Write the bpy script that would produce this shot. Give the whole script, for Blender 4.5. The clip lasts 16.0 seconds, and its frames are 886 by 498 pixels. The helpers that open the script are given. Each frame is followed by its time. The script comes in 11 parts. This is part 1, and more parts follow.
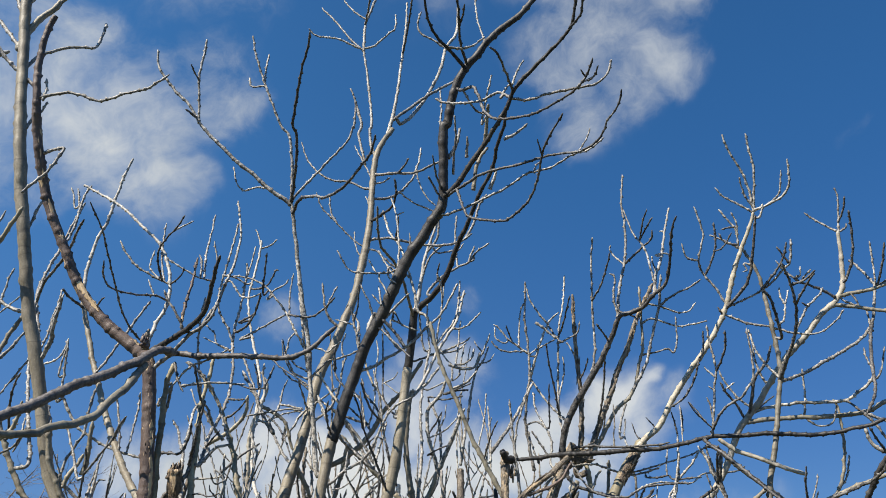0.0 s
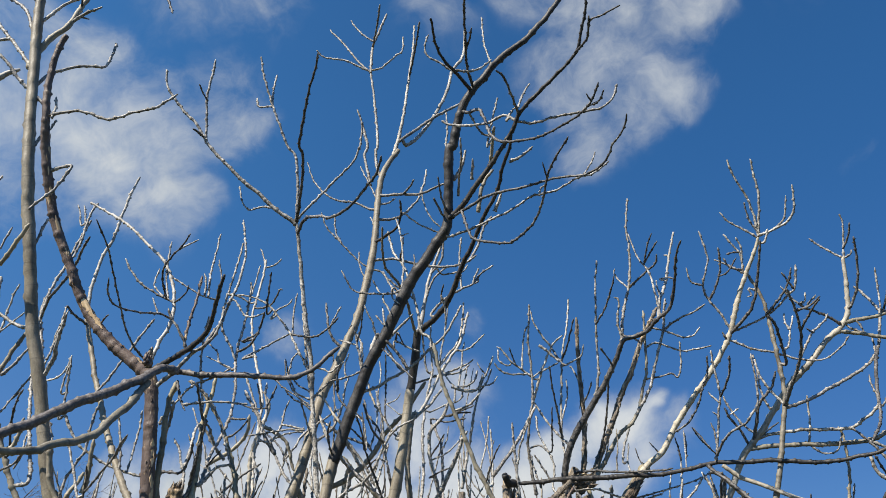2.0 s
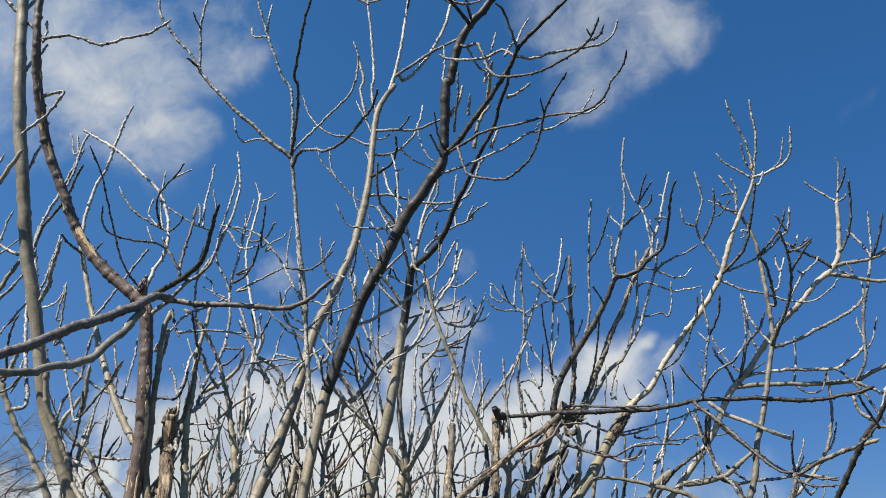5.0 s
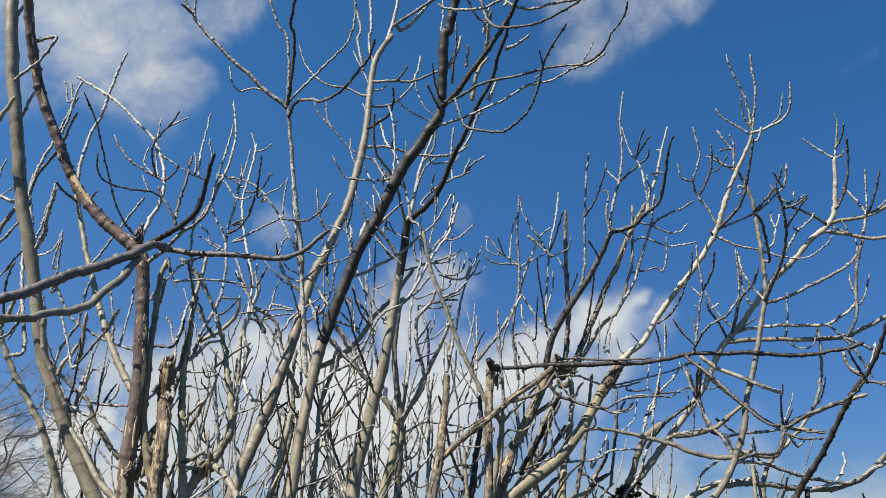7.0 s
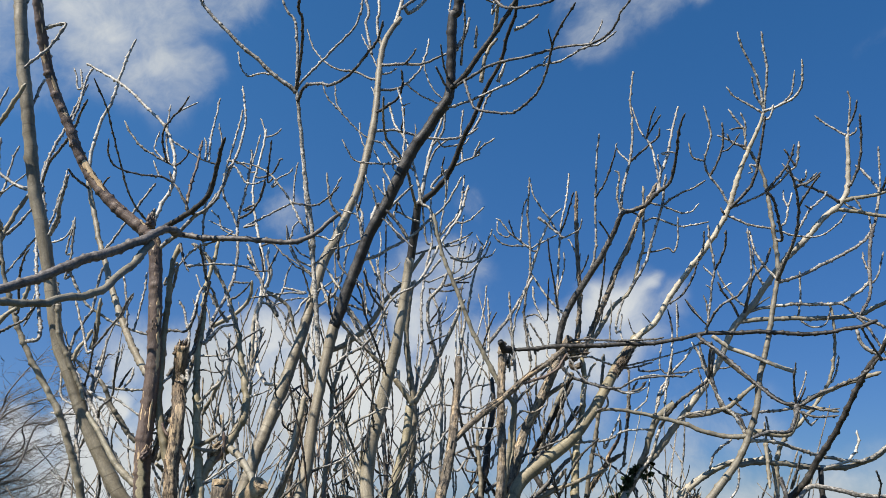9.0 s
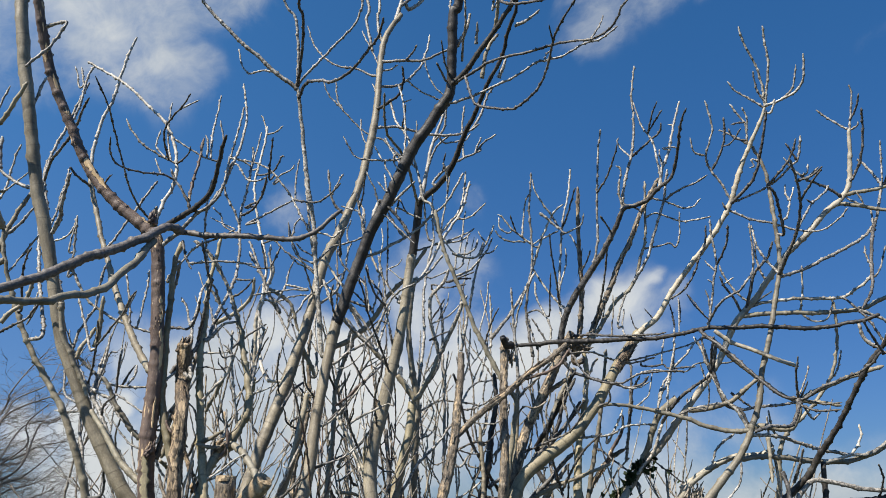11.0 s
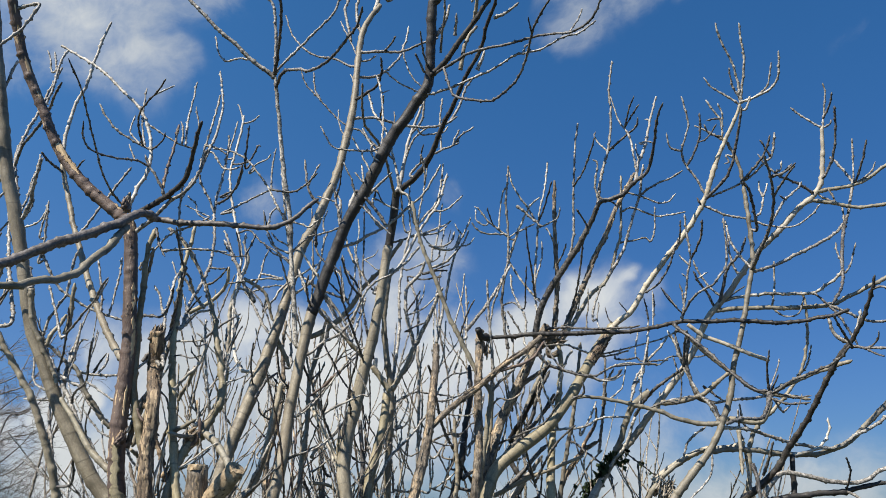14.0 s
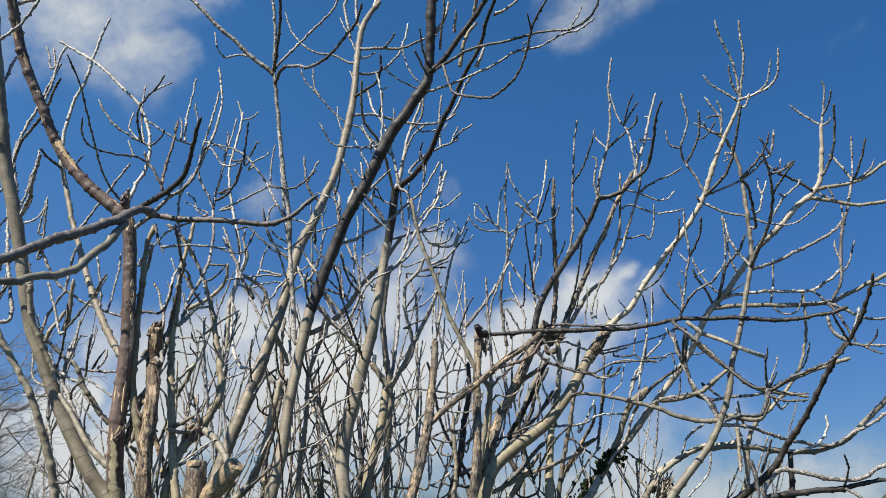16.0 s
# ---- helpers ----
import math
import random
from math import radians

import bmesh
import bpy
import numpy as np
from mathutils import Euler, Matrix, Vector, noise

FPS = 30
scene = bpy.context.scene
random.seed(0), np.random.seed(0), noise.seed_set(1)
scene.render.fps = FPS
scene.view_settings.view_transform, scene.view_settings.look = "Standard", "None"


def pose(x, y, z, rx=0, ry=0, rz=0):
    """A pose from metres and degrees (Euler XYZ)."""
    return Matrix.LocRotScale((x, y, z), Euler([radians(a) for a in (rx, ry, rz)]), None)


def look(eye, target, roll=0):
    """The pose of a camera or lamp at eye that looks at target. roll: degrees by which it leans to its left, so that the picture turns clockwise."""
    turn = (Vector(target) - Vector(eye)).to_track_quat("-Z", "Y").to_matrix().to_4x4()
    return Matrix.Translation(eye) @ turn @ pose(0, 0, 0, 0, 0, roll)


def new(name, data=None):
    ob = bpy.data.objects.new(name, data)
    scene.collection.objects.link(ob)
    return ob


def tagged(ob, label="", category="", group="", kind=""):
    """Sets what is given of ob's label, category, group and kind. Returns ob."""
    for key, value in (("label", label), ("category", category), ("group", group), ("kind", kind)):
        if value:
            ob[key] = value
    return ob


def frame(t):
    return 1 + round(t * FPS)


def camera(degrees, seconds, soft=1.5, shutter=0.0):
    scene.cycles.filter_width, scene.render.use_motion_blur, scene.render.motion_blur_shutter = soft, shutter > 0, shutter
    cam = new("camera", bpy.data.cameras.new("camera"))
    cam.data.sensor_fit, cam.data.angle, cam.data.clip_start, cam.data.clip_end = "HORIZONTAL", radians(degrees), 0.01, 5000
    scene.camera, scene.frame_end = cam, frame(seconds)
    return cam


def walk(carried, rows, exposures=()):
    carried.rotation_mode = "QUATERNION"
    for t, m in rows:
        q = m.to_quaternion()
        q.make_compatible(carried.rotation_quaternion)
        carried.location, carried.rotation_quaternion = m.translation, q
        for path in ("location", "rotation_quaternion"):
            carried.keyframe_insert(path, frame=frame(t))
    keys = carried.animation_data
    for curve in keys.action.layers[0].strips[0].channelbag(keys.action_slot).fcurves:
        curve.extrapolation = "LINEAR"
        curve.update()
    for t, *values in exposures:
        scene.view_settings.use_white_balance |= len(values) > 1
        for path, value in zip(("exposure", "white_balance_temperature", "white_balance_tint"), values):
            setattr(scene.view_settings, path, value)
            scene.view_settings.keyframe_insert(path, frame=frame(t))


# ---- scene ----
cam = camera(56.80, 16.0, soft=0.9)
PATH = [
    (0.0, pose(0.0012, -0.0033, 1.6394, 115.519, 1.608, 1.952)),
    (0.1, pose(0.0011, -0.0038, 1.6393, 115.921, 1.514, 1.927)),
    (0.2, pose(0.0011, -0.0043, 1.6393, 117.063, 1.267, 1.859)),
    (0.3, pose(0.0010, -0.0049, 1.6392, 117.990, 1.066, 1.802)),
    (0.5, pose(0.0008, -0.0059, 1.6391, 118.610, 0.918, 1.762)),
    (1.0, pose(0.0008, -0.0064, 1.6390, 118.495, 0.837, 1.812)),
    (1.5, pose(0.0008, -0.0062, 1.6390, 117.559, 0.923, 1.887)),
    (2.0, pose(0.0008, -0.0064, 1.6390, 117.005, 0.867, 1.915)),
    (2.5, pose(0.0008, -0.0066, 1.6390, 116.523, 0.850, 2.051)),
    (3.0, pose(0.0009, -0.0066, 1.6390, 115.834, 0.925, 2.214)),
    (3.5, pose(0.0006, -0.0037, 1.6314, 115.206, 0.759, 2.270)),
    (6.0, pose(-0.0001, 0.0009, 1.6089, 111.056, -0.398, 0.399)),
    (6.5, pose(-0.0001, 0.0007, 1.6067, 110.212, -0.484, 0.374)),
    (7.0, pose(-0.0000, 0.0005, 1.6044, 109.660, -0.444, 0.623)),
    (7.5, pose(-0.0000, 0.0003, 1.6022, 109.454, -0.543, 0.734)),
    (8.0, pose(0.0000, 0.0000, 1.6000, 109.177, -0.567, 0.848)),
    (8.5, pose(0.0000, 0.0013, 1.5962, 108.893, -0.577, 1.051)),
    (9.0, pose(-0.0001, 0.0026, 1.5924, 108.603, -0.082, 1.546)),
    (11.5, pose(0.0000, -0.0017, 1.5893, 108.336, 0.168, 1.763)),
    (12.0, pose(0.0001, -0.0026, 1.5886, 108.255, -0.093, 1.831)),
    (12.5, pose(0.0001, 0.0002, 1.5864, 108.052, -0.301, 1.589)),
    (13.0, pose(0.0001, 0.0030, 1.5842, 107.866, -0.514, 1.430)),
    (13.5, pose(0.0000, 0.0058, 1.5788, 107.898, -0.350, 1.038)),
    (14.0, pose(-0.0000, 0.0087, 1.5734, 108.011, 0.030, -0.016)),
    (14.5, pose(-0.0000, 0.0087, 1.5729, 107.852, 0.081, -0.080)),
    (15.0, pose(0.0001, 0.0088, 1.5724, 107.746, -0.216, -0.040)),
    (15.5, pose(0.0001, 0.0090, 1.5719, 107.714, -0.194, -0.108)),
    (16.0, pose(0.0000, 0.0092, 1.5714, 107.819, -0.040, -0.112)),
]
walk(cam, PATH, exposures=((0, 0.75), (16, 0.75)))

# ---- sky, clouds and sun ----
SUN_TO = Vector((-0.48, -0.45, 0.75)).normalized()
world = bpy.data.worlds.new("sky")
scene.world = world
world.use_nodes = True
wt = world.node_tree
wt.nodes.clear()


def wnode(kind, **sets):
    n = wt.nodes.new(kind)
    for k, v in sets.items():
        n.inputs[k.replace("_", " ")].default_value = v
    return n


def wmath(op, a, b=None, clamp=False):
    n = wt.nodes.new("ShaderNodeMath")
    n.operation, n.use_clamp = op, clamp
    for i, v in enumerate((a, b)):
        if v is None:
            continue
        if isinstance(v, (int, float)):
            n.inputs[i].default_value = v
        else:
            wt.links.new(v, n.inputs[i])
    return n.outputs[0]


def wnoise(vec, scale, detail, rough=0.55, lac=2.0):
    n = wnode("ShaderNodeTexNoise", Scale=scale, Detail=detail, Roughness=rough, Lacunarity=lac)
    wt.links.new(vec, n.inputs["Vector"])
    return n


def wramp(value, lo, hi):
    n = wt.nodes.new("ShaderNodeMapRange")
    n.interpolation_type = "SMOOTHSTEP"
    wt.links.new(value, n.inputs[0])
    n.inputs[1].default_value, n.inputs[2].default_value = lo, hi
    return n.outputs[0]


sky = wt.nodes.new("ShaderNodeTexSky")
sky.sky_type = "NISHITA"
sky.sun_disc = False
sky.sun_elevation = math.asin(SUN_TO.z)
sky.sun_rotation = math.atan2(SUN_TO.x, SUN_TO.y)
sky.air_density, sky.dust_density, sky.ozone_density = 1.0, 0.25, 5.0
coord = wt.nodes.new("ShaderNodeTexCoord").outputs["Generated"]
warp = wnoise(coord, 5.0, 4.0)
wsub = wt.nodes.new("ShaderNodeVectorMath")
wsub.operation = "SUBTRACT"
wt.links.new(warp.outputs["Color"], wsub.inputs[0])
wsub.inputs[1].default_value = (0.5, 0.5, 0.5)
wadd = wt.nodes.new("ShaderNodeVectorMath")
wadd.operation = "MULTIPLY_ADD"
wt.links.new(wsub.outputs[0], wadd.inputs[0])
wadd.inputs[1].default_value = (0.13, 0.13, 0.13)
wt.links.new(coord, wadd.inputs[2])
bent = wadd.outputs[0]

# banks of cloud: bearing to the right of ahead, height above the horizon, half width (degrees), density
HIGH_LEFT = (
    (-35.2, 37.3, 3.8, 0.72), (-33.0, 32.9, 4.8, 0.68), (-29.8, 37.0, 3.2, 0.76), (-29.0, 32.8, 4.3, 0.80),
    (-25.5, 35.4, 3.2, 0.76), (-25.6, 30.1, 3.5, 0.80), (-22.8, 32.5, 3.0, 0.76), (-22.4, 28.3, 2.9, 0.72),
    (-20.3, 28.3, 1.9, 0.64), (-19.1, 33.8, 2.9, 0.58), (-17.4, 34.8, 2.1, 0.53), (-20.4, 36.6, 3.0, 0.53),
    (-31.7, 28.1, 3.8, 0.56), (-18.8, 43.2, 3.3, 0.50), (-24.0, 42.7, 3.3, 0.40), (-39.3, 32.1, 6.8, 0.76),
)
HIGH_RIGHT = (
    (4.9, 44.4, 2.4, 0.64), (9.6, 42.6, 2.8, 0.64), (14.2, 42.7, 3.1, 0.72), (18.8, 41.2, 2.8, 0.76),
    (21.3, 40.7, 1.9, 0.56), (12.0, 38.9, 3.0, 0.76), (15.6, 37.6, 2.6, 0.84), (17.5, 35.6, 1.8, 0.76),
    (19.5, 35.6, 1.0, 0.64), (14.1, 34.4, 2.4, 0.76), (11.5, 32.8, 2.5, 0.60), (7.5, 38.2, 2.7, 0.60),
    (9.2, 36.2, 2.5, 0.56), (18.5, 45.6, 4.6, 0.72), (5.5, 47.3, 3.8, 0.56), (-3.1, 42.7, 2.8, 0.37),
    (28.5, 40.9, 2.5, 0.37), (30.1, 29.1, 1.0, 0.40),
)
LOW_LEFT = (
    (-12.9, 12.2, 2.8, 1.45), (-15.8, 11.3, 2.7, 1.40), (-10.1, 11.2, 2.8, 1.45), (-7.4, 10.2, 2.7, 1.40),
    (-18.4, 9.2, 2.9, 1.50), (-5.0, 9.2, 3.2, 1.60), (-13.3, 7.0, 4.9, 1.40), (-8.0, 6.1, 4.9, 1.40),
    (-18.0, 5.5, 3.7, 1.60), (-3.3, 5.4, 4.1, 1.60), (-20.7, 4.2, 3.2, 1.60), (0.2, 4.2, 3.0, 1.00),
    (-24.5, 6.7, 2.0, 2.00), (-22.9, 7.4, 1.5, 1.90), (-26.0, 6.9, 1.3, 1.80), (-24.3, 4.4, 2.5, 1.80),
    (-26.3, 3.6, 1.7, 1.20), (-22.9, 9.8, 2.4, 1.00), (-27.8, 5.6, 1.5, 1.10), (-29.2, 6.2, 1.6, 0.95),
    (-14.5, 21.0, 1.9, 0.64), (-10.3, 0.4, 5.6, 1.20), (-20.7, -1.3, 5.0, 1.10), (-1.6, 9.5, 2.2, 1.25),
    (-0.7, 11.6, 2.6, 1.15), (1.8, 9.2, 3.0, 1.20), (-3.4, 13.3, 2.1, 1.15), (9.4, 14.7, 1.9, 1.15),
    (-0.1, 6.4, 3.3, 1.20),
)
LOW_RIGHT = (
    (11.0, 14.1, 1.9, 1.25), (12.8, 14.6, 0.8, 1.10), (8.6, 13.8, 2.0, 1.20), (6.1, 13.1, 2.0, 1.20),
    (11.6, 11.9, 2.1, 1.10), (8.9, 10.9, 2.9, 1.10), (4.9, 10.6, 2.7, 1.05), (14.0, 13.0, 1.6, 0.66),
    (-1.0, 18.1, 2.1, 0.92), (-3.3, 17.7, 2.3, 0.73), (0.5, 16.9, 1.6, 0.73), (-3.9, 14.9, 2.3, 0.92),
    (-1.0, 14.5, 3.3, 0.49), (0.9, 22.4, 1.6, 0.49), (6.4, 7.5, 3.7, 0.66), (2.9, 7.9, 3.0, 0.70),
    (17.2, 6.1, 2.0, 0.61), (20.1, 6.1, 1.9, 0.59), (14.1, 5.0, 3.0, 0.59), (23.2, 1.9, 3.1, 0.95),
    (17.9, 1.6, 3.5, 0.95), (12.0, 1.6, 4.0, 0.98), (5.8, 1.2, 4.1, 0.95), (25.4, 0.6, 3.7, 0.95),
    (14.9, 7.0, 2.7, 0.54),
)
total = None
for bearing, height, half, dense in HIGH_LEFT + HIGH_RIGHT + LOW_LEFT + LOW_RIGHT:
    b, h = radians(bearing), radians(height)
    n = wt.nodes.new("ShaderNodeVectorMath")
    n.operation = "DISTANCE"
    wt.links.new(bent, n.inputs[0])
    n.inputs[1].default_value = (math.sin(b) * math.cos(h), math.cos(b) * math.cos(h), math.sin(h))
    soft_edge = wmath("MULTIPLY", wramp(n.outputs["Value"], 1.7 * radians(half), 0.1 * radians(half)), dense)
    soft_edge = wmath("POWER", soft_edge, 4.0)
    total = soft_edge if total is None else wmath("ADD", total, soft_edge)
total = wmath("MULTIPLY", wmath("POWER", total, 0.25), 0.92)
fluff = wnoise(bent, 9.0, 9.0, 0.62).outputs["Fac"]
wisp = wnoise(bent, 26.0, 8.0, 0.6).outputs["Fac"]
body = wmath("ADD", total, wmath("MULTIPLY", wmath("SUBTRACT", fluff, 0.5), 1.8))
body = wmath("ADD", body, wmath("MULTIPLY", wmath("SUBTRACT", wisp, 0.5), 0.75))
mask = wmath("MULTIPLY", wramp(body, 0.02, 1.4), wramp(total, 0.02, 0.4))
shade = wnoise(bent, 6.0, 6.0, 0.55).outputs["Fac"]
sep = wt.nodes.new("ShaderNodeSeparateXYZ")
wt.links.new(coord, sep.inputs[0])
grey = wmath("MULTIPLY", wramp(sep.outputs["Z"], 0.24, 0.04), 0.25)
grey = wmath("ADD", grey, wmath("MULTIPLY", wmath("SUBTRACT", shade, 0.5), 2.4), True)
thin = wramp(total, 1.0, 0.45)
grey = wmath("MAXIMUM", grey, wmath("MULTIPLY", thin, 0.4))
cloud_col = wt.nodes.new("ShaderNodeMix")
cloud_col.data_type = "RGBA"
wt.links.new(grey, cloud_col.inputs[0])
cloud_col.inputs[6].default_value = (6.85, 7.1, 7.15, 1)
cloud_col.inputs[7].default_value = (4.1, 4.6, 5.0, 1)
tint = wt.nodes.new("ShaderNodeMix")
tint.data_type, tint.blend_type = "RGBA", "MULTIPLY"
tint.inputs[0].default_value = 1.0
wt.links.new(sky.outputs[0], tint.inputs[6])
low_air = wt.nodes.new("ShaderNodeMix")
low_air.data_type = "RGBA"
sep0 = wt.nodes.new("ShaderNodeSeparateXYZ")
wt.links.new(coord, sep0.inputs[0])
wt.links.new(wramp(sep0.outputs["Z"], 0.0, 0.62), low_air.inputs[0])
low_air.inputs[6].default_value = (0.37, 0.5, 0.78, 1)
low_air.inputs[7].default_value = (0.355, 0.83, 1.18, 1)
sunward = wt.nodes.new("ShaderNodeVectorMath")
sunward.operation = "DOT_PRODUCT"
wt.links.new(coord, sunward.inputs[0])
sunward.inputs[1].default_value = (-0.555, -0.832, 0)
side = wt.nodes.new("ShaderNodeMapRange")
wt.links.new(sunward.outputs["Value"], side.inputs[0])
for k, v in enumerate((-1.0, -0.3, 0.0, 1.0)):
    side.inputs[k + 1].default_value = v
veil = wt.nodes.new("ShaderNodeMix")
veil.data_type = "RGBA"
wt.links.new(side.outputs[0], veil.inputs[0])
veil.inputs[6].default_value = (0.84, 0.9, 0.9, 1)
veil.inputs[7].default_value = (1.62, 1.4, 1.22, 1)
hazed = wt.nodes.new("ShaderNodeMix")
hazed.data_type, hazed.blend_type = "RGBA", "MULTIPLY"
hazed.inputs[0].default_value = 1.0
wt.links.new(low_air.outputs[2], hazed.inputs[6])
wt.links.new(veil.outputs[2], hazed.inputs[7])
wt.links.new(hazed.outputs[2], tint.inputs[7])
mixed = wt.nodes.new("ShaderNodeMix")
mixed.data_type = "RGBA"
wt.links.new(mask, mixed.inputs[0])
wt.links.new(tint.outputs[2], mixed.inputs[6])
wt.links.new(cloud_col.outputs[2], mixed.inputs[7])
back = wt.nodes.new("ShaderNodeBackground")
back.inputs["Strength"].default_value = 0.0612
wt.links.new(mixed.outputs[2], back.inputs["Color"])
wt.links.new(back.outputs[0], wt.nodes.new("ShaderNodeOutputWorld").inputs["Surface"])

sun = new("sun", bpy.data.lights.new("sun", "SUN"))
sun.data.energy, sun.data.angle, sun.data.color = 5.0, radians(0.5), (1.0, 0.92, 0.8)
sun.matrix_world = look(SUN_TO * 50, (0, 0, 0))


# ---- materials ----
def shader(name, rough=0.8):
    m = bpy.data.materials.new(name)
    m.use_nodes = True
    t = m.node_tree
    p = t.nodes["Principled BSDF"]
    p.inputs["Roughness"].default_value = rough
    p.inputs["Specular IOR Level"].default_value = 0.3
    return m, t, p


def noise_of(t, vec, stretch, scale, detail=4.0, rough=0.55):
    mp = t.nodes.new("ShaderNodeMapping")
    mp.inputs["Scale"].default_value = stretch
    t.links.new(vec, mp.inputs["Vector"])
    n = t.nodes.new("ShaderNodeTexNoise")
    n.inputs["Scale"].default_value, n.inputs["Detail"].default_value = scale, detail
    n.inputs["Roughness"].default_value = rough
    t.links.new(mp.outputs[0], n.inputs["Vector"])
    return n.outputs["Fac"]


def ramp_of(t, value, *stops):
    r = t.nodes.new("ShaderNodeValToRGB")
    while len(r.color_ramp.elements) < len(stops):
        r.color_ramp.elements.new(0.5)
    for e, (at, col) in zip(r.color_ramp.elements, stops):
        e.position, e.color = at, (*col, 1)
    t.links.new(value, r.inputs[0])
    return r.outputs[0]


def mix_of(t, fac, a, b, blend="MIX"):
    n = t.nodes.new("ShaderNodeMix")
    n.data_type, n.blend_type = "RGBA", blend
    for i, v in ((0, fac), (6, a), (7, b)):
        if isinstance(v, (int, float)):
            n.inputs[i].default_value = v
        elif isinstance(v, tuple):
            n.inputs[i].default_value = (*v, 1)
        else:
            t.links.new(v, n.inputs[i])
    return n.outputs[2]


def bump_of(t, p, height, strength, distance):
    b = t.nodes.new("ShaderNodeBump")
    b.inputs["Strength"].default_value, b.inputs["Distance"].default_value = strength, distance
    t.links.new(height, b.inputs["Height"])
    t.links.new(b.outputs[0], p.inputs["Normal"])


def bark(name, low, mid, high, peel=0.0, wood=(0.5, 0.36, 0.2), relief=0.002, speck=0.5, bead=0.5, scar=0.5, pit_shade=0.0):
    """Bark that follows the branch: 'grain' holds the straightened place (round the branch and along it), in metres."""
    m, t, p = shader(name, 0.56)
    cool = 0.3 if bead > 0.35 else 0.0
    if not peel:
        low, mid, high = (tuple(c + cool * (sum(col) / 3 - c) for c in col) for col in (low, mid, high))
    p.inputs["Specular IOR Level"].default_value = 0.45
    at = t.nodes.new("ShaderNodeAttribute")
    at.attribute_name = "grain"
    g = at.outputs["Vector"]
    info = t.nodes.new("ShaderNodeObjectInfo")
    shift = t.nodes.new("ShaderNodeVectorMath")
    shift.operation = "ADD"
    t.links.new(g, shift.inputs[0])
    many = t.nodes.new("ShaderNodeMath")
    many.operation = "MULTIPLY"
    many.inputs[1].default_value = 37.0
    t.links.new(info.outputs["Random"], many.inputs[0])
    t.links.new(many.outputs[0], shift.inputs[1])
    g = shift.outputs[0]
    patch = noise_of(t, g, (1, 1, 0.35), 22, 5)
    col = ramp_of(t, patch, (0.3, low), (0.5, mid), (0.72, high))
    rings = noise_of(t, g, (1.2, 1.2, 1), 95, 2)
    col = mix_of(t, ramp_of(t, rings, (0.47, (0, 0, 0)), (0.56, (bead, bead, bead))), col, tuple(c * 0.3 for c in low))
    scars = noise_of(t, g, (0.12, 0.12, 1), 7, 1)
    col = mix_of(t, ramp_of(t, scars, (0.489, (0, 0, 0)), (0.5, (scar, scar, scar)), (0.511, (0, 0, 0))), col, tuple(c * 0.35 for c in low))
    specks = noise_of(t, g, (1, 1, 0.6), 330, 2)
    col = mix_of(t, ramp_of(t, specks, (0.6, (0, 0, 0)), (0.72, (speck, speck, speck))), col, tuple(min(1, c * 1.5) for c in high))
    streak = noise_of(t, g, (1, 1, 0.1), 160, 3)
    col = mix_of(t, ramp_of(t, streak, (0.2, (0.35, 0.35, 0.35)), (0.55, (0, 0, 0))), col, tuple(c * 0.5 for c in low))
    if peel:
        torn = noise_of(t, g, (1, 1, 0.28), 34, 7, 0.65)
        edge = 0.62 - 0.2 * peel
        col = mix_of(t, ramp_of(t, torn, (edge - 0.025, (0, 0, 0)), (edge, (1, 1, 1))), col,
                     mix_of(t, patch, wood, tuple(min(1, c * 1.35) for c in wood)))
    if pit_shade:
        # shadow patches among the flakes, painted as dark mottling without relief
        shade_patches = noise_of(t, g, (1, 1, 0.4), 75, 5, 0.7)
        col = mix_of(t, ramp_of(t, shade_patches, (0.44, (pit_shade, pit_shade, pit_shade)), (0.5, (0, 0, 0))), col, tuple(c * 0.3 for c in low))
        fibre = noise_of(t, g, (1, 1, 0.06), 210, 3)
        col = mix_of(t, ramp_of(t, fibre, (0.35, (0.6, 0.6, 0.6)), (0.55, (0, 0, 0))), col, tuple(c * 0.9 for c in low))
    tone = ramp_of(t, info.outputs["Random"], (0.0, (0.78, 0.76, 0.74)), (0.5, (1, 1, 1)), (1.0, (1.18, 1.16, 1.1)))
    col = mix_of(t, 1.0, col, tone, "MULTIPLY")
    t.links.new(col, p.inputs["Base Color"])
    rough = noise_of(t, g, (1, 1, 0.4), 120, 6, 0.65)
    bump_of(t, p, rough, 0.7, relief)
    return m


